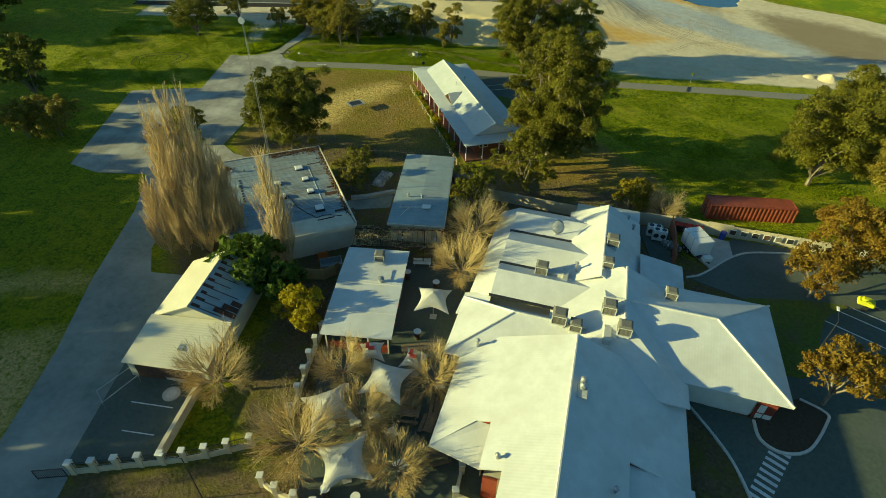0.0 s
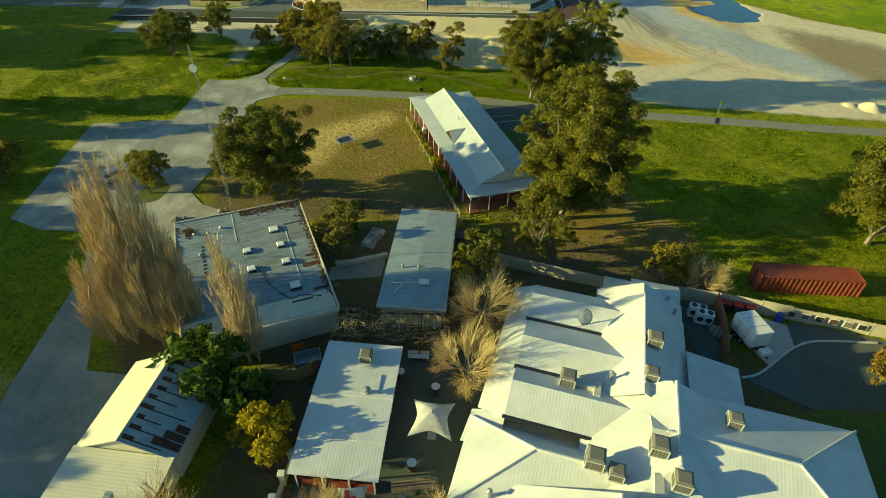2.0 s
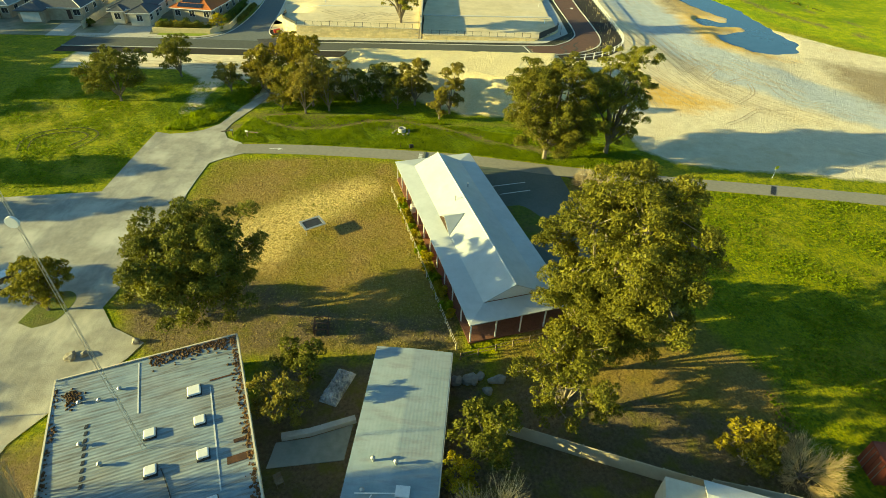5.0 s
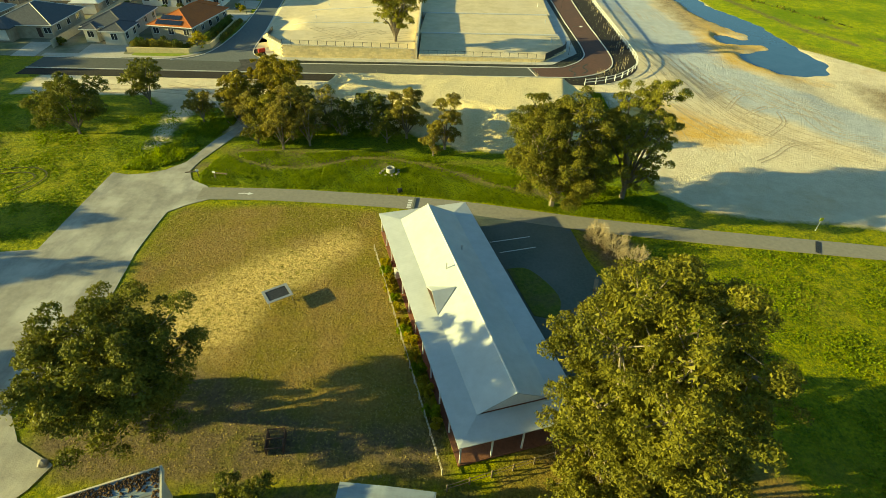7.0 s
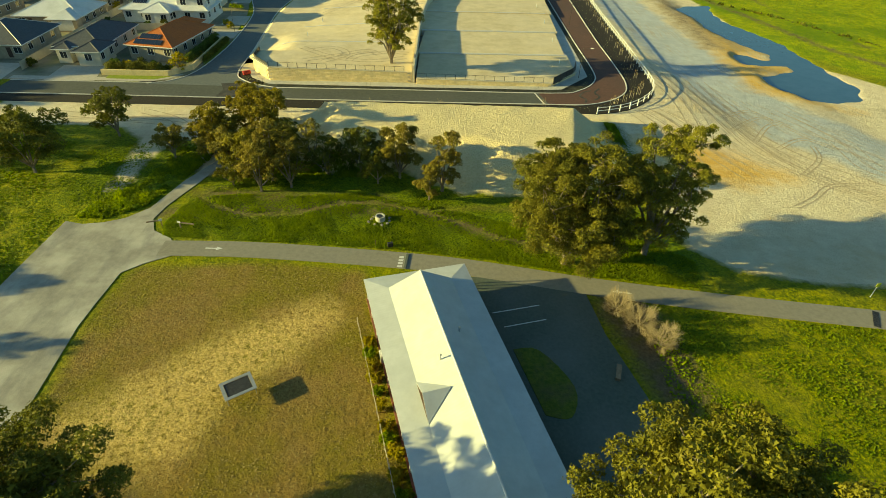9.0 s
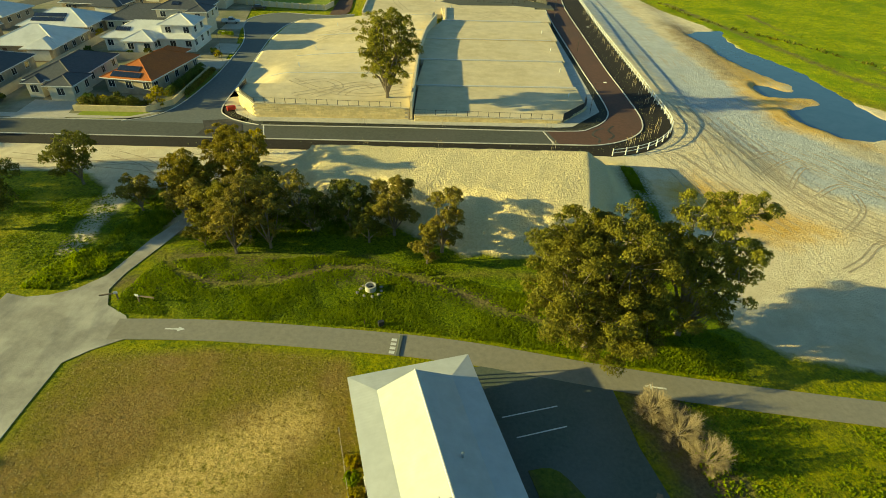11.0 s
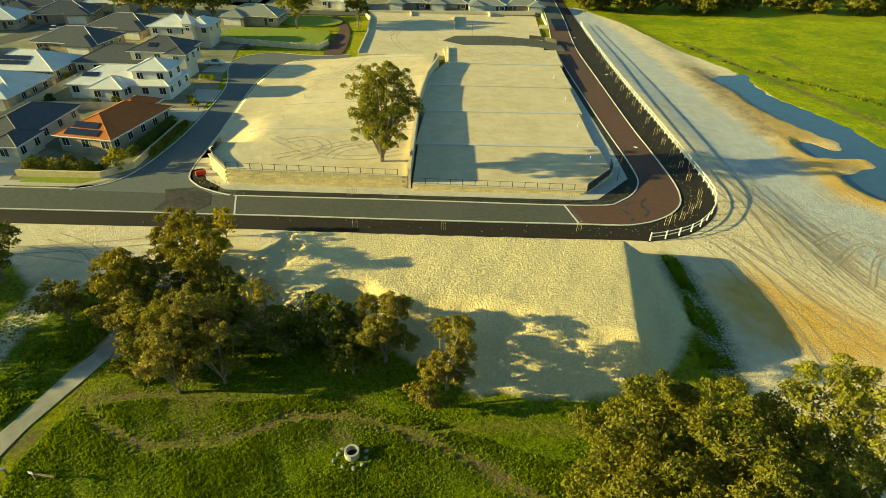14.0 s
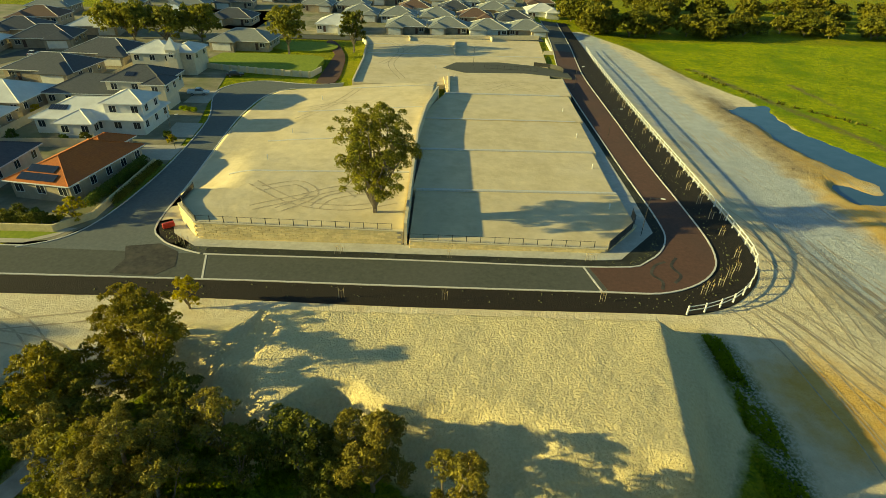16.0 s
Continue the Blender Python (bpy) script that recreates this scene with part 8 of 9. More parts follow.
part("body", tubes([((0, 0, 0), (0, 0, 0.95), 0.34, 0.34)], 16), M_BLUE, drum)
part("lid", tubes([((0, 0, 0.95), (0, 0, 1.0), 0.36, 0.36)], 16), M_BLUE, drum)
for i, x in enumerate((32.2, 33.3, 34.4)):
    e = thing("bin", "dark wheeled bin with crimson lid", "bin", x, 52.0 - 0.35 * i, lz(x, 51.8) + 0.02, -20, "crimson lidded bins")
    part("body", boxes((-0.45, 0.45, -0.35, 0.35, 0.1, 1.0, 0.03)), M_DARKMETAL, e)
    part("lid", boxes((-0.5, 0.5, -0.4, 0.4, 1.0, 1.08, 0.02)), M_RED, e)
    part("wheel", tubes([((-0.4, 0.35, 0.1), (0.4, 0.35, 0.1), 0.1, 0.1)], 10), M_RUBBER, e)
bar_line("kerb", smooth_line([(24.5, 14), (24.9, 19.4), (24.6, 22.7), (23.2, 27.2)], 5), 0.2, 0.15, M_KERB, "pale kerb of the car park", "kerb")
bar_line("kerb", smooth_line([(29.7, 43), (31.2, 43.3), (33, 44.3), (36, 46.2), (39.1, 47.2), (45, 46.9)], 5), 0.2, 0.15, M_KERB, "pale kerb round the turning circle", "kerb")
ISLE = smooth_line([(28.3, 25.0), (28.0, 23.2), (29.2, 22.0), (31.5, 22.2), (34.4, 24.6), (34.9, 25.6), (33.4, 27.0)], 5)
draped("pavement", ISLE + [(30.5, 26.8)], mat("garden_soil", (0.04, 0.03, 0.02), (0.08, 0.06, 0.035), 4.0, 0.95, bump=0.03), 0.12, "planted car park island with a pale kerb", category="island")
bar_line("kerb", ISLE, 0.22, 0.2, M_KERB, "pale kerb of the car park island", "kerb")
draped("pavement", smooth_line([(30, 38.4), (35.4, 39.6), (44.8, 38.4), (41.4, 36.4), (36.2, 29.8), (33.6, 29.6), (31.8, 30)], 4), M_ROUGHGRASS, 0.1, "grassed strip between the car parks", category="lawn")
zeb = thing("zebra_crossing", "white striped pedestrian crossing on the asphalt", "crossing", 27.4, 20.4, lz(27.4, 20.4) + 0.035, 45)
for i in range(9):
    part("stripe", boxes((-2.9 + i * 0.65, -2.6 + i * 0.65, -0.75, 0.75, 0, 0.012)), M_PAINT, zeb)
for k, pts in enumerate((((41.1, 36.6), (58, 20)), ((43, 38.3), (60, 22)), ((45.4, 38), (62, 23)))):
    bar_line("line_marking", list(pts), 0.12, 0.015, M_PAINT, "white parking line on the asphalt", "marking", lift=0.035)


def street_lamp(x, y, h, rz, arm=1.4, label="slim grey street lamp with a single arm"):
    e = thing("street_lamp", label, "street lamp", x, y, lz(x, y), rz, "street lamps")
    part("pole", tubes([((0, 0, -0.2), (0, 0, h), 0.05, 0.035)], 8), M_DARKMETAL, e)
    part("arm", tubes([((0, 0, h), (arm, 0, h + 0.15), 0.025, 0.02)], 6), M_DARKMETAL, e)
    part("lamp_head", boxes((arm - 0.1, arm + 0.5, -0.12, 0.12, h + 0.1, h + 0.2, 0.03)), M_WHITE, e)
    return e


street_lamp(36.2, 30.6, 6, 60)
street_lamp(-15.9, 20.0, 5.5, 170)
street_lamp(35.6, 165.8, 6.0, -20)
street_lamp(-42.4, 197.5, 6.5, 0)
street_lamp(41.8, 205, 6.0, 0)
street_lamp(42.6, 240, 6.0, 0)
street_lamp(18, 262, 6.0, 90)
street_lamp(-32.5, 62.5, 5.0, 150)


# vehicles
def car(x, y, rz, paint, label, kind="sedan"):
    e = thing("car", label, "car", x, y, lz(x, y) + 0.04, rz)
    bm = bmesh.new()
    prof = [(-2.2, 0.35), (2.2, 0.35), (2.25, 0.65), (1.15, 0.85), (-1.7, 0.9), (-2.2, 0.85)] if kind == "sedan" else [(-2.5, 0.45), (2.4, 0.45), (2.45, 0.8), (1.3, 1.0), (-2.5, 1.0)]
    sides = [[bm.verts.new((u, s * 0.86, v)) for u, v in prof] for s in (-1, 1)]
    bm.faces.new(sides[0])
    bm.faces.new(sides[1][::-1])
    k = len(prof)
    for i in range(k):
        bm.faces.new((sides[0][i], sides[1][i], sides[1][(i + 1) % k], sides[0][(i + 1) % k]))
    bmesh.ops.recalc_face_normals(bm, faces=bm.faces[:])
    bmesh.ops.bevel(bm, geom=bm.edges[:], offset=0.06, segments=2, affect="EDGES")
    body = part("body", bm, paint, e)
    cab = [(-1.75, 0.88), (1.05, 0.84), (0.35, 1.38), (-1.15, 1.40)] if kind == "sedan" else [(-0.6, 1.0), (1.25, 1.0), (0.6, 1.6), (-0.5, 1.62)]
    bm = bmesh.new()
    lo = [[bm.verts.new((u, s * (0.80 if v < 1.05 else 0.62), v)) for u, v in cab] for s in (-1, 1)]
    bm.faces.new(lo[0])
    bm.faces.new(lo[1][::-1])
    for i in range(4):
        bm.faces.new((lo[0][i], lo[1][i], lo[1][(i + 1) % 4], lo[0][(i + 1) % 4]))
    bmesh.ops.recalc_face_normals(bm, faces=bm.faces[:])
    gl = part("windscreen_glass", bm, M_GLASS, e)
    part("roof", boxes((cab[3][0] + 0.05, cab[2][0] - 0.05, -0.62, 0.62, cab[3][1] - 0.01, cab[3][1] + 0.05, 0.02)), paint, e)
    for xx in (-1.35, 1.35):
        for s in (-1, 1):
            w = part("wheel", tubes([((xx, s * 0.68, 0.31), (xx, s * 0.89, 0.31), 0.31, 0.31)], 16), M_RUBBER, e)
            part("rim", tubes([((xx, s * 0.885, 0.31), (xx, s * 0.90, 0.31), 0.19, 0.19)], 12), M_METAL, w)
    for s in (-0.6, 0.6):
        part("headlight", boxes((2.16, 2.28, s - 0.2, s + 0.2, 0.6, 0.74)), M_GLASS, e)
        part("tail_light", boxes((-2.27 if kind == "sedan" else -2.55, -2.18 if kind == "sedan" else -2.46, s - 0.2, s + 0.2, 0.66, 0.8)), M_RED, e)
    if kind == "ute":
        part("tray", boxes((-2.45, -0.7, -0.84, -0.76, 0.98, 1.2), (-2.45, -0.7, 0.76, 0.84, 0.98, 1.2), (-2.45, -2.37, -0.84, 0.84, 0.98, 1.2)), paint, e)
    return e


car(-40.9, 79.0, 52, M_CARWHITE, "white sedan parked on the worn bitumen")
car(-50.8, 232.6, 8, M_CARWHITE, "white utility parked in a driveway", "ute")
car(-47.6, 250.6, 20, M_CARDARK, "dark car parked at the head of the side street")
car(-6.5, 306, 5, M_CARWHITE, "white car parked along the far street")
car(42, 307, 90, M_CARWHITE, "white car parked in a far driveway")
car(-112, 268, 100, M_CARWHITE, "pale car parked along the western street")
cover = thing("trailer", "small trailer under a yellow green cover in the car park", "trailer", 46.6, 38.2, lz(46.6, 38.2) + 0.03, -35)
part("cover", boxes((-0.8, 0.8, -0.55, 0.55, 0.45, 0.95, 0.15), (-0.5, 0.5, -0.35, 0.35, 0.9, 1.2, 0.12)), M_YELLOW, cover)
for s in (-0.62, 0.62):
    part("wheel", tubes([((0, s - 0.08, 0.28), (0, s + 0.08, 0.28), 0.28, 0.28)], 14), M_RUBBER, cover)
part("drawbar", boxes((0.7, 1.6, -0.04, 0.04, 0.38, 0.46)), M_DARKMETAL, cover)

# trampoline and paddock things
tr = thing("trampoline", "rectangular trampoline with grey pad and black mat", "trampoline", -10.75, 88.95, 0.0, 32)
part("mat", boxes((-1.05, 1.05, -0.75, 0.75, 0.86, 0.88)), M_DARKMETAL, tr, "black bounce mat")
part("pad", boxes((-1.35, 1.35, -1.05, -0.77, 0.87, 0.93), (-1.35, 1.35, 0.77, 1.05, 0.87, 0.93), (-1.35, -1.07, -0.77, 0.77, 0.87, 0.93), (1.07, 1.35, -0.77, 0.77, 0.87, 0.93)), M_METAL, tr, "pale grey safety pad")
for sx in (-1.2, 1.2):
    for sy in (-0.9, 0.9):
        part("leg", tubes([((sx, sy, 0), (sx, sy, 0.87), 0.03, 0.03)], 6), M_METAL, tr)
well = thing("concrete_well", "short pale concrete well ring in the grass", "well", -0.6, 115.9, 0.0)
bm = bmesh.new()
n = 20
ring = [[bm.verts.new((r * math.cos(2 * math.pi * i / n), r * math.sin(2 * math.pi * i / n), z)) for i in range(n)] for r, z in ((0.62, -0.1), (0.62, 0.6), (0.46, 0.6), (0.46, -0.1))]
for a, b in zip(ring, ring[1:]):
    for i in range(n):
        bm.faces.new((a[i], a[(i + 1) % n], b[(i + 1) % n], b[i]))
part("ring", bm, M_CONCRETE, well)
part("dark_floor", tubes([((0, 0, 0.0), (0, 0, 0.08), 0.46, 0.46)], 16), M_RUBBER, well)


def rock(x, y, r, seed, label="grey boulder lying in the grass", group="boulders"):
    rg = np.random.default_rng(seed)
    bm = bmesh.new()
    bmesh.ops.create_icosphere(bm, subdivisions=2, radius=1.0)
    for v in bm.verts:
        d = 1 + 0.18 * math.sin(3.1 * v.co.x + seed) + 0.15 * math.sin(4.3 * v.co.y + 2 * seed) + rg.normal(0, 0.05)
        v.co = Vector((v.co.x * r * d, v.co.y * r * 0.8 * d, v.co.z * r * 0.55 * d + r * 0.25))
    ob = part("boulder", bm, M_ROCK)
    ob.matrix_basis = pose(x, y, lz(x, y), 0, 0, seed * 47)
    return tagged(ob, label, "rock", group)


for k, (x, y, r) in enumerate(((5.6, 65.6, 0.7), (6.9, 65.8, 0.8), (8.3, 64.6, 0.5), (9.3, 65.7, 0.75), (7.8, 66.2, 0.5), (-29.7, 68.9, 0.6), (-24.6, 70.7, 0.5), (-28.6, 69.1, 0.45))):
    rock(x, y, r, k + 1)
for k in range(9):
    a = k * 0.7
    rock(-0.6 + math.cos(a) * (1.2 + 0.3 * (k % 2)), 115.6 + math.sin(a) * 1.0, 0.22, 20 + k, "small pale rubble stone round the well", "rubble stones")
crate = thing("wire_cage", "small timber and wire cage in the paddock", "cage", -7.3, 72.2, 0.0, 5)
part("frame", boxes((-0.7, -0.62, -0.9, 0.9, 0, 0.9), (0.62, 0.7, -0.9, 0.9, 0, 0.9), (-0.7, 0.7, -0.9, -0.82, 0.82, 0.9), (-0.7, 0.7, 0.82, 0.9, 0.82, 0.9), (-0.7, 0.7, -0.05, 0.05, 0.82, 0.9)), M_DARKTIMBER, crate)
heap = thing("tarp_heap", "heap of rubbish under black and white sheeting", "heap", -4.9, 65.2, 0.0, 68)
bm = bmesh.new()
bmesh.ops.create_grid(bm, x_segments=30, y_segments=16, size=1)
rh = np.random.default_rng(8)
for v in bm.verts:
    e_ = max(0, 1 - max(abs(v.co.x), abs(v.co.y)) ** 2)
    v.co = Vector((v.co.x * 1.9, v.co.y * 0.85, 0.75 * e_ ** 0.5 * (0.45 + 0.8 * rh.random())))
part("sheet", bm, mat("plastic_sheeting", (0.03, 0.03, 0.035), (0.75, 0.74, 0.73), 1.1, 0.4), heap)
bar_line("wall_low", [(-8.8, 60.2), (-6.6, 60.6), (-3.0, 61.8)], 0.5, 0.45, M_CONCRETE, "low pale stone bench wall between the sheds", "wall")
draped("pavement", [(-9.5, 57.6), (-3.6, 58.2), (-3.2, 61.4), (-6.6, 60.2), (-9.2, 59.8)], M_OLDROAD, 0.04, "worn concrete slab between the sheds", category="slab")
chair = thing("garden_chair", "tan timber garden chair on the lawn", "chair", -8.2, 56.4, 0.0, 30)
part("seat", boxes((-0.3, 0.3, -0.3, 0.3, 0.4, 0.45)), M_TIMBER, chair)
part("backrest", boxes((-0.3, 0.3, 0.27, 0.32, 0.45, 1.0)), M_TIMBER, chair)
for sx in (-0.26, 0.26):
    for sy in (-0.26, 0.26):
        part("leg", boxes((sx - 0.03, sx + 0.03, sy - 0.03, sy + 0.03, 0, 0.4)), M_TIMBER, chair)
skip = thing("rubbish_skip", "pale open skip beside the flat roofed hall", "skip", -9.6, 46.2, 0.0, 14)
part("tub", boxes((-1.2, 1.2, -0.75, -0.68, 0.1, 1.0), (-1.2, 1.2, 0.68, 0.75, 0.1, 1.0), (-1.2, -1.13, -0.7, 0.7, 0.1, 1.0), (1.13, 1.2, -0.7, 0.7, 0.1, 1.0), (-1.2, 1.2, -0.7, 0.7, 0.1, 0.2)), M_METAL, skip)
panel_fence([(-13.3, 44.4), (-9.5, 44.2), (-8.6, 45.6)], 1.5, M_OCHRE, "ochre timber fence beside the kiosk", gap=1.6)
door_o = thing("orange_board", "orange board leaning on the hall wall", "board", -10.6, 47.2, 0.0, 20.8)
part("board", boxes((-0.6, 0.6, -0.05, 0.05, 0, 1.5)), M_ORANGE, door_o)

# fence, gate and hedge along the long hall
LM = pose(LB[0], LB[1], 0, 0, 0, LB[2])
p0, p1 = LM @ Vector((-X - 1.3, 12.5, 0)), LM @ Vector((-X - 1.3, -16.5, 0))
post_rail_fence([(p0.x, p0.y), (p1.x, p1.y)], 1.8, 0.9, 0.05, (0.35, 0.8), 0.03, M_FENCE, "low pale timber fence along the verandah")
p2 = LM @ Vector((X + 1.0, -17.0, 0))
p1b = LM @ Vector((-X - 1.3, -17.6, 0))
post_rail_fence([(p1b.x, p1b.y), (p2.x, p2.y)], 1.8, 0.9, 0.05, (0.35, 0.8), 0.03, M_TIMBER, "low timber fence at the end of the hall")
rs = random.Random(77)
for k in range(15):
    v = LM @ Vector((-X - 0.7 + rs.uniform(-0.2, 0.2), 9.5 - k * 1.55 + rs.uniform(-0.4, 0.4), 0))
    leafy_tree(v.x, v.y, rs.uniform(0.8, 1.5), rs.uniform(0.5, 0.9), 300 + k, (L_YELLOW, L_WEED, L_YELLOW)[k % 3], "low yellow green shrub beside the verandah", name="shrub", clumps=7, low=0.0, leaf=0.22, category="shrub", group="verandah shrubs")
ice = thing("white_cabinet", "small white cabinet on the verandah edge", "cabinet", *(LM @ Vector((-X + 0.3, 7.2, 0.12))), LB[2])
part("body", boxes((-0.3, 0.3, -0.4, 0.4, 0, 0.9, 0.02)), M_WHITE, ice)
part("lid", boxes((-0.32, 0.32, -0.42, 0.42, 0.9, 0.96)), M_WHITE, ice)

# markings on the path
def arrow(x, y, rz):
    e = thing("path_arrow", "white painted direction arrow on the path", "marking", x, y, lz(x, y) + 0.046, rz, "path arrows")
    part("shaft", boxes((-1.0, 0.3, -0.09, 0.09, 0, 0.012)), M_PAINT, e)
    bm = bmesh.new()
    slab(bm, [(0.3, -0.32, 0.012), (1.0, 0, 0.012), (0.3, 0.32, 0.012)], 0.012)
    part("head", bm, M_PAINT, e)


arrow(-19.5, 109.5, -2)
arrow(26.6, 102.3, 170)
hump = thing("speed_hump", "dark raised bar across the path with white marks", "speed hump", 3.0, 107.35, 0.04, -6)
part("bar", boxes((-0.18, 0.18, -1.4, 1.4, 0, 0.1, 0.04)), M_ASPHALT, hump)
for i in range(4):
    part("mark", boxes((-0.9, -0.35, -1.1 + i * 0.55, -0.75 + i * 0.55, 0, 0.012)), M_PAINT, hump)
grate = thing("path_grate", "dark steel grate across the path", "grate", 52.3, 98.4, 0.045, 60)
for i in range(9):
    part("bar", boxes((-1.3, 1.3, -0.3 + i * 0.07, -0.26 + i * 0.07, 0, 0.03)), M_DARKMETAL, grate)
sign = thing("yellow_sign", "small yellow warning sign on a white post", "sign", 54.0, 101.9, lz(54, 101.9), 10)
part("post", tubes([((0, 0, -0.2), (0, 0, 1.9), 0.04, 0.04)], 8), M_WHITE, sign)
part("sign_face", boxes((-0.28, 0.28, -0.05, -0.02, 1.5, 2.0)), M_YELLOW, sign)
for k, (x, y, a) in enumerate(((-27.2, 114.0, 15), (-24.8, 113.6, -10))):
    e = thing("barrier_gate", "weathered timber barrier beside the gravel path", "barrier", x, y, 0.0, a)
    part("post", boxes((-0.06, 0.06, -0.06, 0.06, 0, 1.0)), M_TIMBER, e)
    part("beam", boxes((0, 1.9 * (1 if k else -1), -0.05, 0.05, 0.75, 0.9)) if k else boxes((-1.6, 0, -0.05, 0.05, 0.75, 0.9)), M_TIMBER, e)
    part("plate", boxes((-0.2, 0.2, -0.09, -0.06, 0.8, 1.1)), M_WHITE, e)
sb = thing("dark_bin", "small dark marker box in the weeds", "box", 1.0, 110.2, 0, 20)
part("box", boxes((-0.3, 0.3, -0.2, 0.2, 0, 0.6, 0.02)), M_DARKMETAL, sb)
part("stake", boxes((-1.6, -1.55, 0.6, 0.65, 0, 1.0)), M_DARKTIMBER, sb)
for a, b in (((12.2, 99.0), (17.2, 100.2)), ((13.2, 97.0), (17.6, 98.1))):
    bar_line("line_marking", [a, b], 0.1, 0.012, M_PAINT, "white parking line on dark asphalt", "marking", lift=0.045)
draped("pavement", smooth_line([(13.7, 94.0), (16.2, 93.9), (18.7, 89.6), (17.8, 86.4), (15.6, 86.6)], 4), M_ROUGHGRASS, 0.09, "small grassed bed in the parking yard", category="lawn")
draped("pavement", smooth_line([(-36.9, 73.2), (-36.2, 76.6), (-34.4, 77.8), (-33.0, 76.6), (-33.4, 73.6), (-35.2, 72.5)], 6), M_ROUGHGRASS, 0.045, "green island in the car park", category="lawn")
bench = thing("bench", "pale timber bench at the yard edge", "bench", 23.0, 91.0, 0.04, 70)
part("seat", boxes((-0.9, 0.9, -0.22, 0.22, 0.4, 0.46)), M_TIMBER, bench)
for s in (-0.7, 0.7):
    part("leg", boxes((s - 0.05, s + 0.05, -0.2, 0.2, 0, 0.4)), M_TIMBER, bench)

# pond on the sand
bm = bmesh.new()
slab(bm, [(x, y, -0.16) for x, y in ((70, 244), (70, 155), (88, 152), (110, 152), (110, 170), (98, 186), (92, 204), (94, 244))], 0.05)
bmesh.ops.recalc_face_normals(bm, faces=bm.faces[:])
tagged(part("water", bm, M_WATER), "shallow still water lying along the sand", "water", kind="structure")

# suburb grounds
M_PAVER = mat("pale_paving", (0.42, 0.38, 0.31), (0.54, 0.49, 0.41), 2.0, 0.85, stain=(0.34, 0.31, 0.26), stain_scale=0.4)
M_BLOCK = mat("garden_ground", (0.16, 0.14, 0.09), (0.36, 0.32, 0.23), 0.25, 0.95, bump=0.03, stain=(0.10, 0.14, 0.03), stain_scale=0.12, stain_amount=0.7)
draped("pavement", [(-240, 163.2), (-50, 163), (-45, 164), (-42.2, 169), (-41, 190), (-43.8, 214), (-47.2, 230), (-48.4, 240), (-52, 262), (-62, 300), (-62, 360), (-240, 360)], M_BLOCK, 0.03, "gardens and yards between the houses", category="yard", cell=9)
draped("pavement", [(-61, 311), (46, 311), (50, 345), (64, 470), (-140, 470), (-140, 361), (-61, 361)], M_BLOCK, 0.35, "gardens and yards between the far houses", category="yard", cell=12)
for pts in ([(-47.5, 203.5), (-41.6, 203.5), (-42.4, 212), (-48, 212)], [(-48.5, 192), (-41.1, 192), (-41.2, 199), (-48.5, 199)], [(-52, 226), (-46.4, 226), (-47, 236), (-52, 236)], [(-69, 162.8), (-59.4, 162.8), (-61.2, 170.8), (-69.6, 171.4)], [(-82, 162.8), (-77, 162.8), (-78, 172), (-83, 172)]):
    draped("pavement", pts, M_PAVER, 0.06, "pale paved driveway beside a house", category="driveway")
draped("pavement", [(-76, 163.2), (-48.7, 163.0), (-45.9, 164.6), (-43.8, 167.2), (-45.4, 167), (-49, 164.8), (-76, 165)], M_PAVER, 0.055, "pale concrete footpath along the street", category="footpath")
draped("pavement", [(-58, 164.2), (-48.5, 164), (-45.5, 166), (-58, 166)], M_LAWN, 0.06, "clipped verge lawn in front of a garden wall", category="lawn")
draped("pavement", [(-42.4, 174), (-41.2, 174), (-41.2, 190), (-42.6, 190)], M_LAWN, 0.065, "verge garden beside the side street", category="lawn")
bar_line("wall_garden", [(-59.5, 166.3), (-46.4, 166.1), (-43.0, 170.0), (-42.8, 190)], 0.35, 1.1, M_LIME, "cream block garden wall round the corner house", "wall")
for pts in ([(-75, 196.5), (-58.6, 197.3), (-50, 197)], [(-76, 168), (-76.8, 196), (-77.5, 262)], [(-99, 168), (-99, 262)], [(-76, 217), (-58, 218)], [(-76, 241), (-58, 240.5)]):
    panel_fence(pts, 1.7, M_FENCE, "cream sheet fence between house lots", gap=3.0)
for k, (x, y, r) in enumerate([(-57.5, 168.4, 1.6), (-55, 168.0, 1.5), (-52.4, 168.6, 1.7), (-49.8, 168.4, 1.4), (-45.4, 169.4, 2.3), (-47.6, 168, 1.0), (-44, 182, 0.9), (-44.2, 178, 0.8), (-44, 186, 0.9), (-46, 203, 0.9), (-44.2, 200.6, 1.0), (-60, 200, 1.2), (-64, 199.4, 1.0), (-56, 199, 1.1), (-75, 170, 1.1), (-74, 200, 1.3), (-78.5, 215, 1.4), (-78, 236, 1.5)]):
    leafy_tree(x, y, r * 1.7, r, 400 + k, (L_FIG, L_YELLOW, L_DARKGUM)[k % 3] if k != 4 else L_YELLOW, "garden shrub beside a house", name="shrub", clumps=16, low=0.0, leaf=0.26, category="shrub", group="garden shrubs")


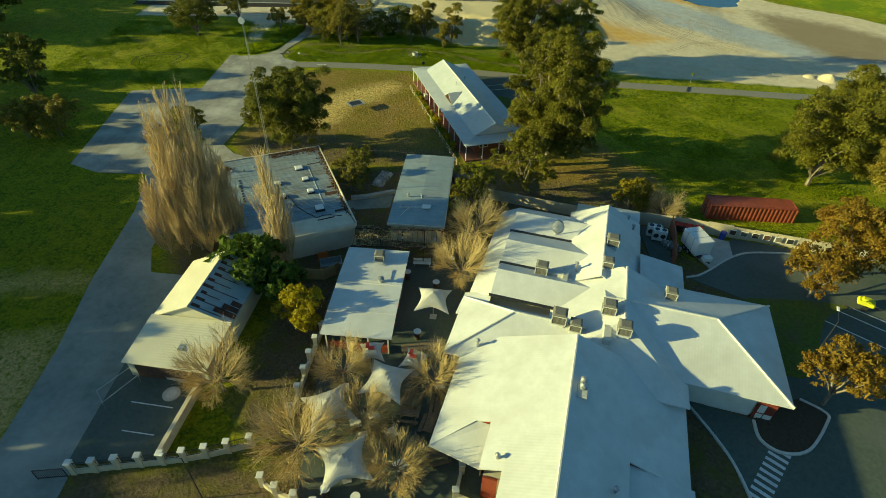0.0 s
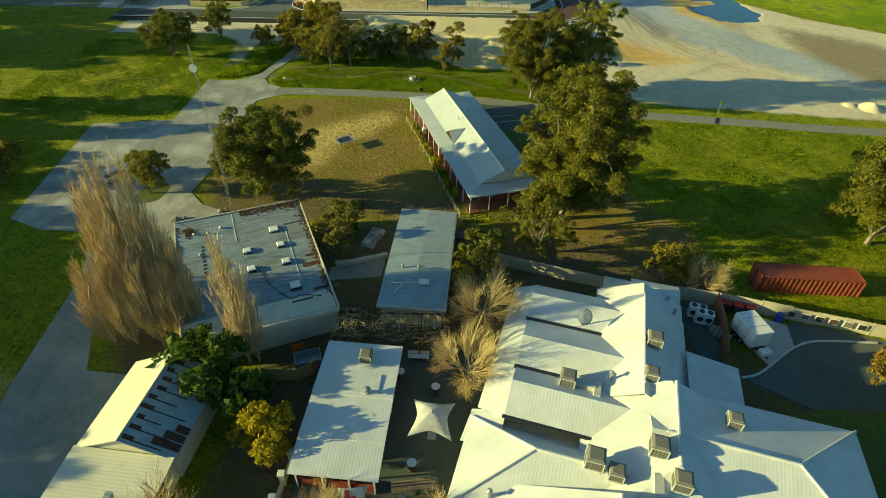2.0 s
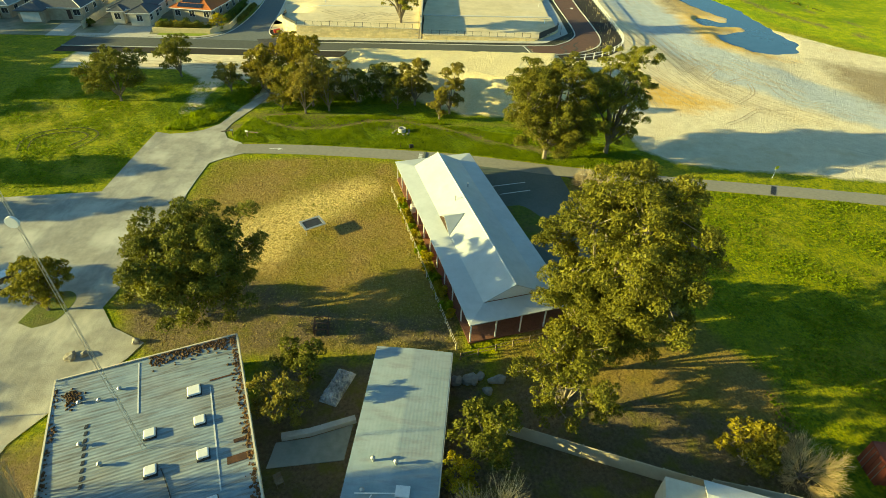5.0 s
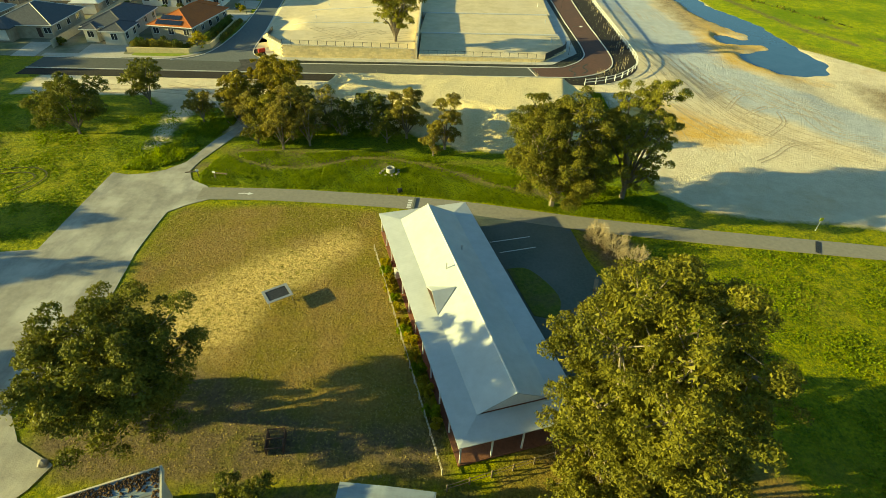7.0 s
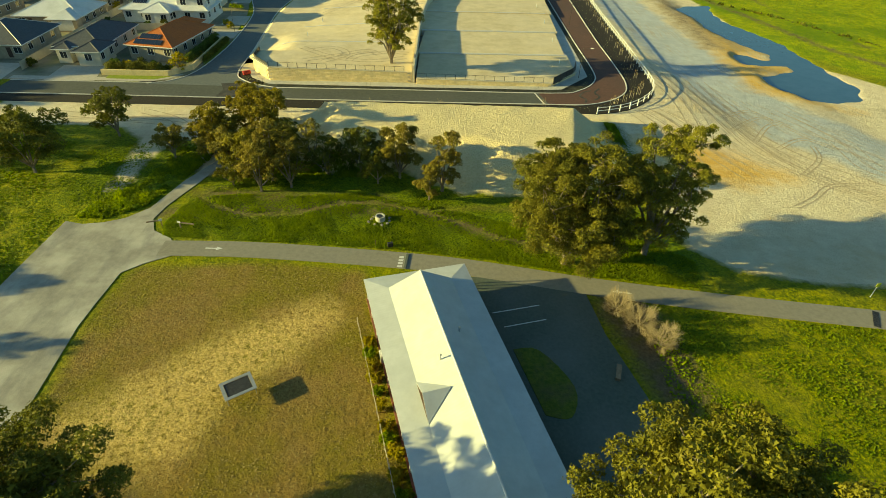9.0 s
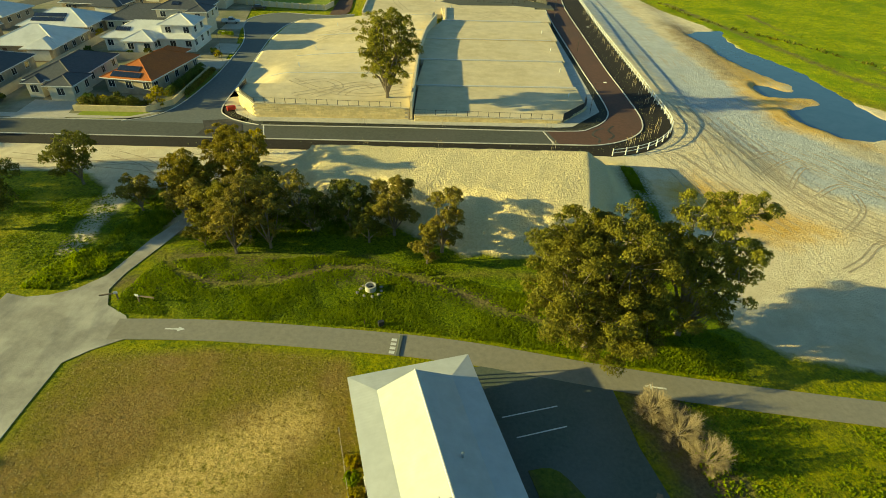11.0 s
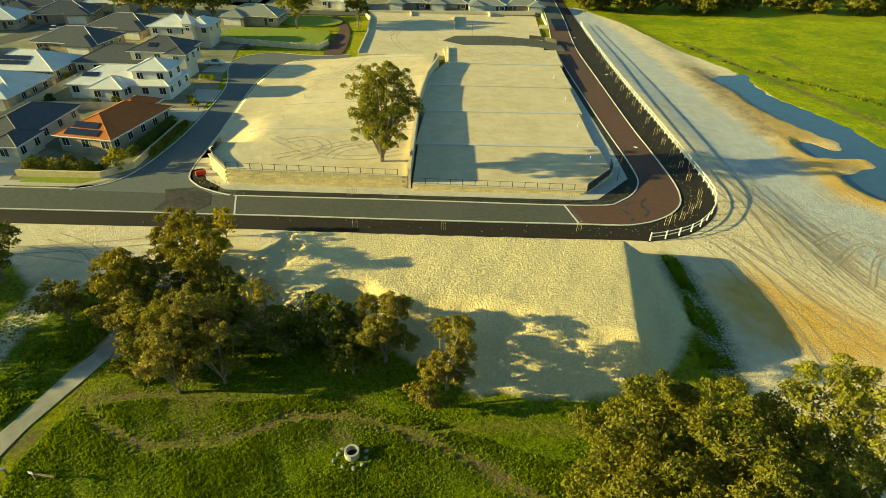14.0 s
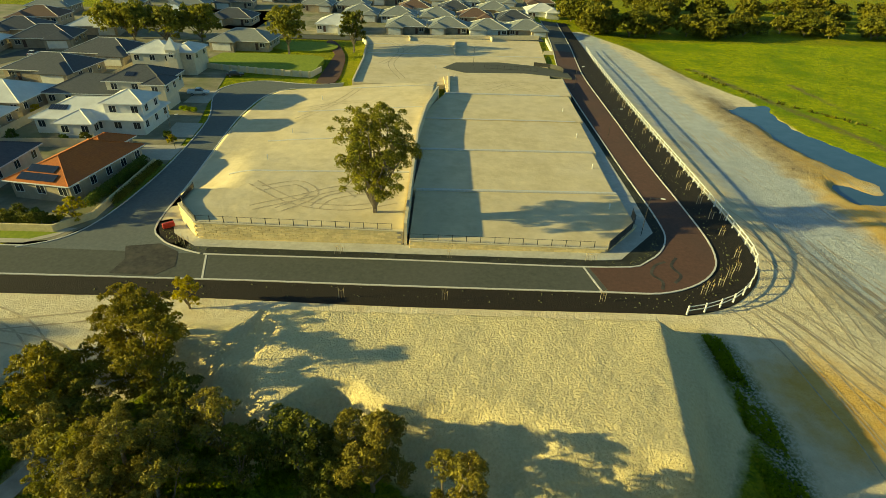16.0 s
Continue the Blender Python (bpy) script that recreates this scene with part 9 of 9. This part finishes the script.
def hedge(line, h, w, seed, material, label):
    e = thing("hedge", label, "hedge", line[0][0], line[0][1], 0.2, 0, "garden hedges")
    rg = random.Random(seed)
    a, b = Vector((0, 0, 0)), Vector((line[1][0] - line[0][0], line[1][1] - line[0][1], 0))
    n = int(b.length / (0.5 * w))
    blobs = [((*(a.lerp(b, i / n) + Vector((rg.uniform(-0.15, 0.15), rg.uniform(-0.2, 0.2), 0))).xy, z), w * rg.uniform(0.42, 0.6), False) for i in range(n + 1) for z in (h * 0.3, h * 0.75)]
    limb_mesh("stem", [((*a.lerp(b, i / n).xy, -0.1), (*a.lerp(b, i / n).xy, h * 0.6), 0.03, 0.02) for i in range(n + 1)], M_BARK, e)
    crown_mesh("foliage", blobs, 0.22, 0.9, material, e, seed)
    return e


hedge([(-44.7, 172.6), (-43.9, 188.4)], 1.7, 1.3, 501, L_FIG, "dark clipped hedge beside the orange roofed house")
hedge([(-41.9, 174.4), (-41.6, 188.8)], 0.7, 1.0, 502, L_DARKGUM, "low garden hedge along the side street")
hedge([(-58.4, 167.4), (-48.6, 167.2)], 1.5, 1.6, 503, L_DARKGUM, "leafy hedge behind the cream garden wall")
hedge([(-49.6, 219.6), (-46.4, 218.6)], 0.6, 1.2, 504, L_WEED, "low green garden bed beside a driveway")
draped("pavement", smooth_line([(-60, 260.6), (-53, 258.0), (-41, 255.2), (-28, 252.6), (-26.8, 260), (-27.5, 271), (-40, 273), (-58, 273)], 3), M_LAWN, 1.3, "bright mown park lawn behind a low wall", category="lawn", skirt=1.4)
draped("pavement", smooth_line([(-48, 286), (-38, 282), (-28, 284), (-26, 292), (-34, 297), (-46, 295)], 3), M_LAWN, 0.5, "oval green park lawn", category="lawn", skirt=0.6)
draped("pavement", smooth_line([(-25, 246), (-20, 246), (-20, 262), (-22, 280), (-28, 300), (-31, 299), (-25, 280)], 3), M_REDROAD, 0.2, "red brown park path", category="path")
bar_line("wall_park", [(-60, 259.6), (-53, 256.9), (-42, 254.2), (-27.3, 251.4), (-25.6, 258)], 0.4, 1.5, M_LIMECAP, "pale block wall below the park lawn", "wall")
for k, (x, y, a) in enumerate(along([(-53, 256.9), (-42, 254.2), (-27.3, 251.4)], 2.6)):
    e = thing("wall_pier", "pale block pier in the wall below the park lawn", "pier", x, y, lz(x, y), a, "park wall piers")
    part("pier", boxes((-0.35, 0.35, -0.34, 0.3, -0.2, 1.62, 0.03)), M_LIME, e)
draped("road", [(-62, 303), (46, 303), (46, 310), (-62, 310)], M_STREET, 0.3, "grey street in front of the far houses")
draped("road", [(-125, 240), (-117, 240), (-106, 300), (-100, 330), (-108, 330), (-115, 300)], M_STREET, 0.06, "grey street through the western houses")

# lot details
bar_line("wall_lot", [(2.4, 163.1), (3.2, 200), (4.6, 216), (7.4, 231)], 0.4, 2.95, M_LIMECAP, "pale limestone wall between the two rows of lots", "wall", lift=0.55)
for z, pts in ((1.62, [(-14, 275.8), (41, 276.2)]), (1.62, [(-16, 290), (12, 290)]), (1.7, [(3.4, 178), (35.6, 178.2)]), (1.9, [(3.6, 195), (36.0, 195.2)]), (2.1, [(4.2, 212), (36.6, 212.3)]), (2.3, [(9, 231), (37, 231)])):
    (x0, y0), (x1, y1) = pts
    bm = boxes((x0, x1, (y0 + y1) / 2 - 0.12, (y0 + y1) / 2 + 0.42, z - 1.2, z + 0.05))
    tagged(part("kerb_lot", bm, M_KERB), "low pale limestone kerb between lots", "kerb", kind="structure")
for yy, x0, x1 in ((183.0, -27.5, 2.2), (201.2, -26, 2.6), (219.2, -24, 3.8), (237.0, -14.6, 6.2)):
    bm = bmesh.new()
    xs = np.linspace(x0, x1, 16)
    ring = [[bm.verts.new((xx, yy + dy, float(lot_z(xx, yy)) + dz)) for dy, dz in ((-0.14, -0.5), (-0.14, 0.1), (0.28, 0.1), (0.28, -0.5))] for xx in xs]
    for ra, rb in zip(ring, ring[1:]):
        for i in range(4):
            bm.faces.new((ra[i], ra[(i + 1) % 4], rb[(i + 1) % 4], rb[i]))
    bm.faces.new(ring[0])
    bm.faces.new(ring[-1][::-1])
    bmesh.ops.recalc_face_normals(bm, faces=bm.faces[:])
    tagged(part("kerb_lot", bm, M_KERB), "low pale limestone kerb between lots", "kerb", kind="structure")
for pts, h, lift in (([(-14.5, 241.4), (-14.6, 268), (-16, 291), (-18.9, 302)], 0.9, 1.2), ([(10.0, 231.6), (10.4, 249)], 0.6, 1.7), ([(13, 276), (13.9, 297)], 0.7, 1.2), ([(-18.9, 302.4), (44, 303)], 0.9, 1.2), ([(-2.1, 303), (-1.6, 296)], 0.7, 1.2), ([(27.1, 299), (26.8, 303)], 0.7, 1.2), ([(41.5, 279), (44.4, 278.6), (46, 300)], 0.7, 1.2)):
    bar_line("wall_lot", pts, 0.4, h, M_LIMECAP, "pale limestone wall round the far lots", "wall", lift=lift)
for k, (x, y, z) in enumerate(((33, 173, 1.5), (34.2, 188, 1.7), (34.8, 203, 1.9), (35.3, 219, 2.1), (-22, 205, float(lot_z(-22, 205))), (-23, 190, float(lot_z(-23, 190))), (-20, 228, float(lot_z(-20, 228))), (7, 258, 1.6), (12, 246, 2.3))):
    e = thing("lot_marker", "short white service marker post on the sand", "post", x, y, z, 0, "lot markers")
    part("post", boxes((-0.08, 0.08, -0.08, 0.08, -0.1, 0.9)), M_WHITE, e)
bag = thing("red_barrier", "red plastic barrier lying on the verge", "barrier", -31.4, 167.8, lz(-31.4, 167.8) + 0.05, 40)
part("barrier", boxes((-0.8, 0.8, -0.25, 0.25, 0, 0.8, 0.08)), M_RED, bag)
for k, (x, y) in enumerate(((-28.0, 163.6), (-27.0, 163.0), (-6.6, 161.0), (-5.8, 161.0), (8.3, 160.0), (26.4, 159.2), (27.2, 159.2), (-4.6, 151.4), (7.5, 151.0), (26.0, 150.6), (38.6, 152.0), (39.6, 152.6), (46.6, 160.2), (47.2, 166), (48.2, 176), (48.8, 186), (49.6, 198), (50.2, 208), (51.0, 220), (52, 232), (53, 246), (47.9, 171), (48.5, 181), (49.2, 192), (49.9, 203), (50.6, 214), (51.4, 226), (52.4, 239), (45.0, 156.9), (43.2, 155.3), (41.4, 153.6), (49.4, 170.6), (50.0, 178.8), (50.4, 187.4), (51.2, 201), (51.8, 211))):
    e = bare_tree(x, y, 2.9, 0.55, 500 + k, "young staked sapling in the mulched verge", name="sapling", fans=(5, 3), start=0.4, thick=0.022, group="verge saplings", slim=True)
    for s in (-0.3, 0.3):
        part("stake", boxes((s - 0.02, s + 0.02, -0.02, 0.02, 0, 1.3)), M_FENCE, e)


# joints, patches and repairs of the street
M_PATCH = mat("dark_bitumen_patch", (0.02, 0.02, 0.02), (0.06, 0.055, 0.05), 1.5, 0.85, stain=(0.14, 0.12, 0.09), stain_scale=0.5)
draped("pavement", [(-34, 156.2), (-28.4, 155.9), (-26.6, 158.0), (-27.6, 161.4), (-30.7, 163.4), (-35, 162.6), (-33.6, 159.4)], M_PATCH, 0.072, "dark muddy patch on the street corner", category="road patch")
for pts in ([(26.4, 152.4), (26.65, 152.4), (25.65, 157.7), (25.4, 157.7)], [(-22.4, 155.3), (-22.15, 155.3), (-23.55, 160.7), (-23.8, 160.7)]):
    draped("pavement", pts, M_KERB, 0.074, "pale concrete joint across the street", category="road joint", skirt=0.1)
for pts in ([(34.0, 152.9), (34.6, 154.6), (33.8, 156.2), (35.0, 158.2), (36.6, 159.0)], [(36.0, 154.2), (37.4, 155.8), (37.0, 158.0), (38.4, 160.0)]):
    draped("pavement", ribbon_poly(smooth_line(pts, 4), 0.4), M_PATCH, 0.076, "dark sealed crack in the red asphalt", category="road patch", skirt=0.1)

# wheel tracks pressed into the sand
M_TRACK = mat("churned_sand", (0.36, 0.28, 0.18), (0.60, 0.49, 0.33), 1.2, 0.95, bump=0.05, bump_scale=5)


def wheel_track(pts, gauge, z=None, w=0.28, label="pair of wheel tracks pressed into the pale sand", material=None):
    line = smooth_line(pts, 8)
    e = thing("wheel_tracks", label, "tracks", 0, 0, 0, 0, "wheel tracks", "structure")
    for s in (-gauge / 2, gauge / 2):
        verts, faces = [], []
        for i, p in enumerate(line):
            q0, q1 = Vector(line[max(i - 1, 0)]), Vector(line[min(i + 1, len(line) - 1)])
            d = (q1 - q0).normalized()
            c = Vector(p) + Vector((-d.y, d.x)) * s
            wob = w * (0.8 + 0.35 * math.sin(i * 2.7 + s))
            for k in (-0.5, 0.5):
                x, y = c.x - d.y * wob * k, c.y + d.x * wob * k
                verts.append((x, y, (lz(x, y) + (0.006 if material is None else 0.05) if z is None else z if isinstance(z, float) else float(lot_z(x, y)) + 0.02)))
            if i:
                o = i * 2
                faces.append((o - 2, o - 1, o + 1, o))
        raw("track", verts, faces, material or M_TRACK, e)
    return e


for pts in ([(-22, 178), (-14, 171.5), (-6, 170), (0.5, 172.5)], [(-20, 169.5), (-14, 173), (-8, 176.5), (-5, 174)], [(-16, 169), (-12, 174), (-15, 178), (-20, 176)], [(-11, 170), (-9, 173.4), (-3, 175.6), (1, 175)],
            [(-22, 222), (-14, 225), (-6, 224)], [(-12, 238), (-16, 226), (-23, 214)]):
    wheel_track(pts, 1.5, "lot", 0.34)
for pts in ([(20, 234), (26, 240), (33, 241), (35, 236)], [(22, 243), (29, 236), (34, 233)], [(14, 238), (24, 242), (34, 244)]):
    wheel_track(pts, 1.5, 2.312, 0.24)
for pts in ([(-10, 296), (-4, 282), (-6, 262), (-2, 246)], [(4, 296), (-2, 280), (-9, 262)]):
    wheel_track(pts, 1.6, 1.612, 0.3)
for pts in ([(-70, 143.5), (-50, 145), (-34, 147.5), (-27, 149.4)], [(-60, 148), (-46, 145.5), (-34, 143), (-27, 138)], [(-44, 149), (-38, 146), (-33, 141), (-28, 134)]):
    wheel_track(pts, 1.7)


for pts in ([(54.7, 171), (56.5, 150), (59.7, 134), (66.2, 125), (72.9, 120)], [(59.4, 154.5), (60.6, 142), (65.5, 131.8), (74.7, 122.7)], [(55.9, 157), (57.4, 139.4), (61.9, 128.6), (69, 122)], [(49.4, 175), (51.7, 159), (50.5, 143)],
            [(68.5, 152), (72.7, 141), (72.7, 131), (78, 127.6)], [(44.1, 150), (47.5, 142.3), (50.4, 135), (52.9, 128)], [(47, 149), (51.3, 140), (55.4, 132)], [(41.4, 149.4), (43.9, 142.3), (45, 133.7), (44.6, 126.7)], [(59, 166), (59.2, 154), (61.2, 146.5)]):
    wheel_track(pts, 1.8, None, 0.2)
    wheel_track([(x + 2.1, y + 0.8 * math.sin(x)) for x, y in pts], 1.5, None, 0.14)
for pts in ([(57.3, 148), (63.9, 151.7), (66.5, 146.7)], [(57.1, 143.2), (64.8, 148.8), (68.6, 144.9)], [(59.5, 139.5), (65.7, 146.1), (69.5, 141)], [(61.4, 128.6), (66.7, 133.5), (68.2, 138)], [(55.7, 120), (59.5, 122.3), (64, 125.7), (69.8, 126.3)], [(62, 137), (68, 140.5), (72, 137)]):
    wheel_track(pts, 0.7, None, 0.22, "curved blade marks scraped into the pale sand")

M_TORN = mat("torn_turf", (0.035, 0.045, 0.006), (0.09, 0.085, 0.014), 1.5, 0.95, bump=0.05, bump_scale=6)
wheel_track([(-56.4, 108.6), (-57.2, 111.2), (-56.6, 113.4), (-54.2, 114.8), (-50.8, 115.2), (-48.6, 113.8), (-48.6, 111.6), (-49.8, 109.4)], 1.4, None, 0.3, "ring of tyre marks torn into the green paddock", M_TORN)

# low seedlings dotted over the mulch
r_ = np.random.default_rng(31)
verts, faces = [], []
for line, offs in ((ROAD_S, (-2.9, -0.5)), (LOT_OUT, (0.5, 1.6))):
    for i in range(380):
        q = r_.random() * (len(line) - 1)
        a, b = Vector(line[int(q)]), Vector(line[min(int(q) + 1, len(line) - 1)])
        d = (b - a).normalized()
        c = a.lerp(b, q % 1) + Vector((-d.y, d.x)) * r_.uniform(*offs)
        if c.y > 260 or c.x < -34:
            continue
        z, sz = lz(c.x, c.y) + 0.03, r_.uniform(0.05, 0.13)
        o = len(verts)
        verts += [(c.x - sz, c.y - sz, z), (c.x + sz, c.y - sz, z), (c.x, c.y + sz, z), (c.x, c.y, z + sz * 1.1)]
        faces += [(o, o + 1, o + 3), (o + 1, o + 2, o + 3), (o + 2, o, o + 3)]
tagged(raw("seedlings", verts, faces, L_SEEDLING), "small pale green seedlings dotted over dark mulch", "plants", kind="stuff")

# heaps of sand left beside the path
for x, y, r, h in ((83.8, 104.2, 2.3, 1.2), (88.0, 101.6, 1.7, 0.8), (80.6, 105.6, 1.3, 0.6)):
    e = thing("sand_heap", "small heap of pale tipped sand", "heap", x, y, lz(x, y) - 0.05, 0, "sand heaps")
    bm = bmesh.new()
    bmesh.ops.create_grid(bm, x_segments=22, y_segments=22, size=1.15)
    for v in bm.verts:
        d = v.co.length
        lump = 1 + 0.14 * math.sin(5 * v.co.x + x) + 0.12 * math.sin(6 * v.co.y + y) + 0.06 * math.sin(17 * v.co.x - 13 * v.co.y)
        v.co = Vector((v.co.x * r, v.co.y * r, h * max(-0.12, 1 - d ** 1.3) * lump))
    part("mound", bm, M_PAD, e, smooth=True)

# ---- limestone blocks of the retaining walls ----
def block_mesh(w, d, h):
    bm = boxes((0.01, w - 0.01, -d, 0, 0.008, h - 0.008))
    bmesh.ops.bevel(bm, geom=[e for e in bm.edges if all(v.co.y < -d / 2 for v in e.verts)], offset=0.03, segments=1, affect="EDGES")
    me = bpy.data.meshes.new("block")
    bm.to_mesh(me)
    bm.free()
    me.materials.append(M_LIME)
    return me


BW, BH = 1.05, 0.36
block = block_mesh(BW, 0.14, BH)
for line, top in ((LOT_FRONT_W, LEFT_Z), (LOT_FRONT_E, RIGHT_Z), ([(29.4, 161.4), (35.4, 167.9)], RIGHT_Z), ([(-30.4, 170.3), (-26.1, 164.9)], LEFT_Z)):
    (ax, ay), (bx, by) = line
    L_ = math.hypot(bx - ax, by - ay)
    head = math.degrees(math.atan2(by - ay, bx - ax))
    base = float(street_z((ax + bx) / 2)) - 0.1
    wall = part("wall_retaining", boxes((0, L_, -0.05, 0.30, base - 0.5, top + 0.02)), M_LIMECAP)
    wall.matrix_basis = pose(ax, ay, 0, 0, 0, head)
    tagged(wall, "cream limestone block retaining wall of the lots", "wall", kind="structure")
    cap = part("coping", boxes((-0.05, L_ + 0.05, -0.24, 0.32, top + 0.02, top + 0.14)), M_LIMECAP, wall)
    rows = int((top - base) / BH)
    for j in range(rows + 1):
        for i in range(int(L_ / BW)):
            x = i * BW + (BW / 2 if j % 2 else 0)
            if x + BW > L_ + 0.02:
                continue
            ob = new("block", block)
            ob.parent = wall
            ob.matrix_basis = pose(x, -0.05, top - (j + 1) * BH)
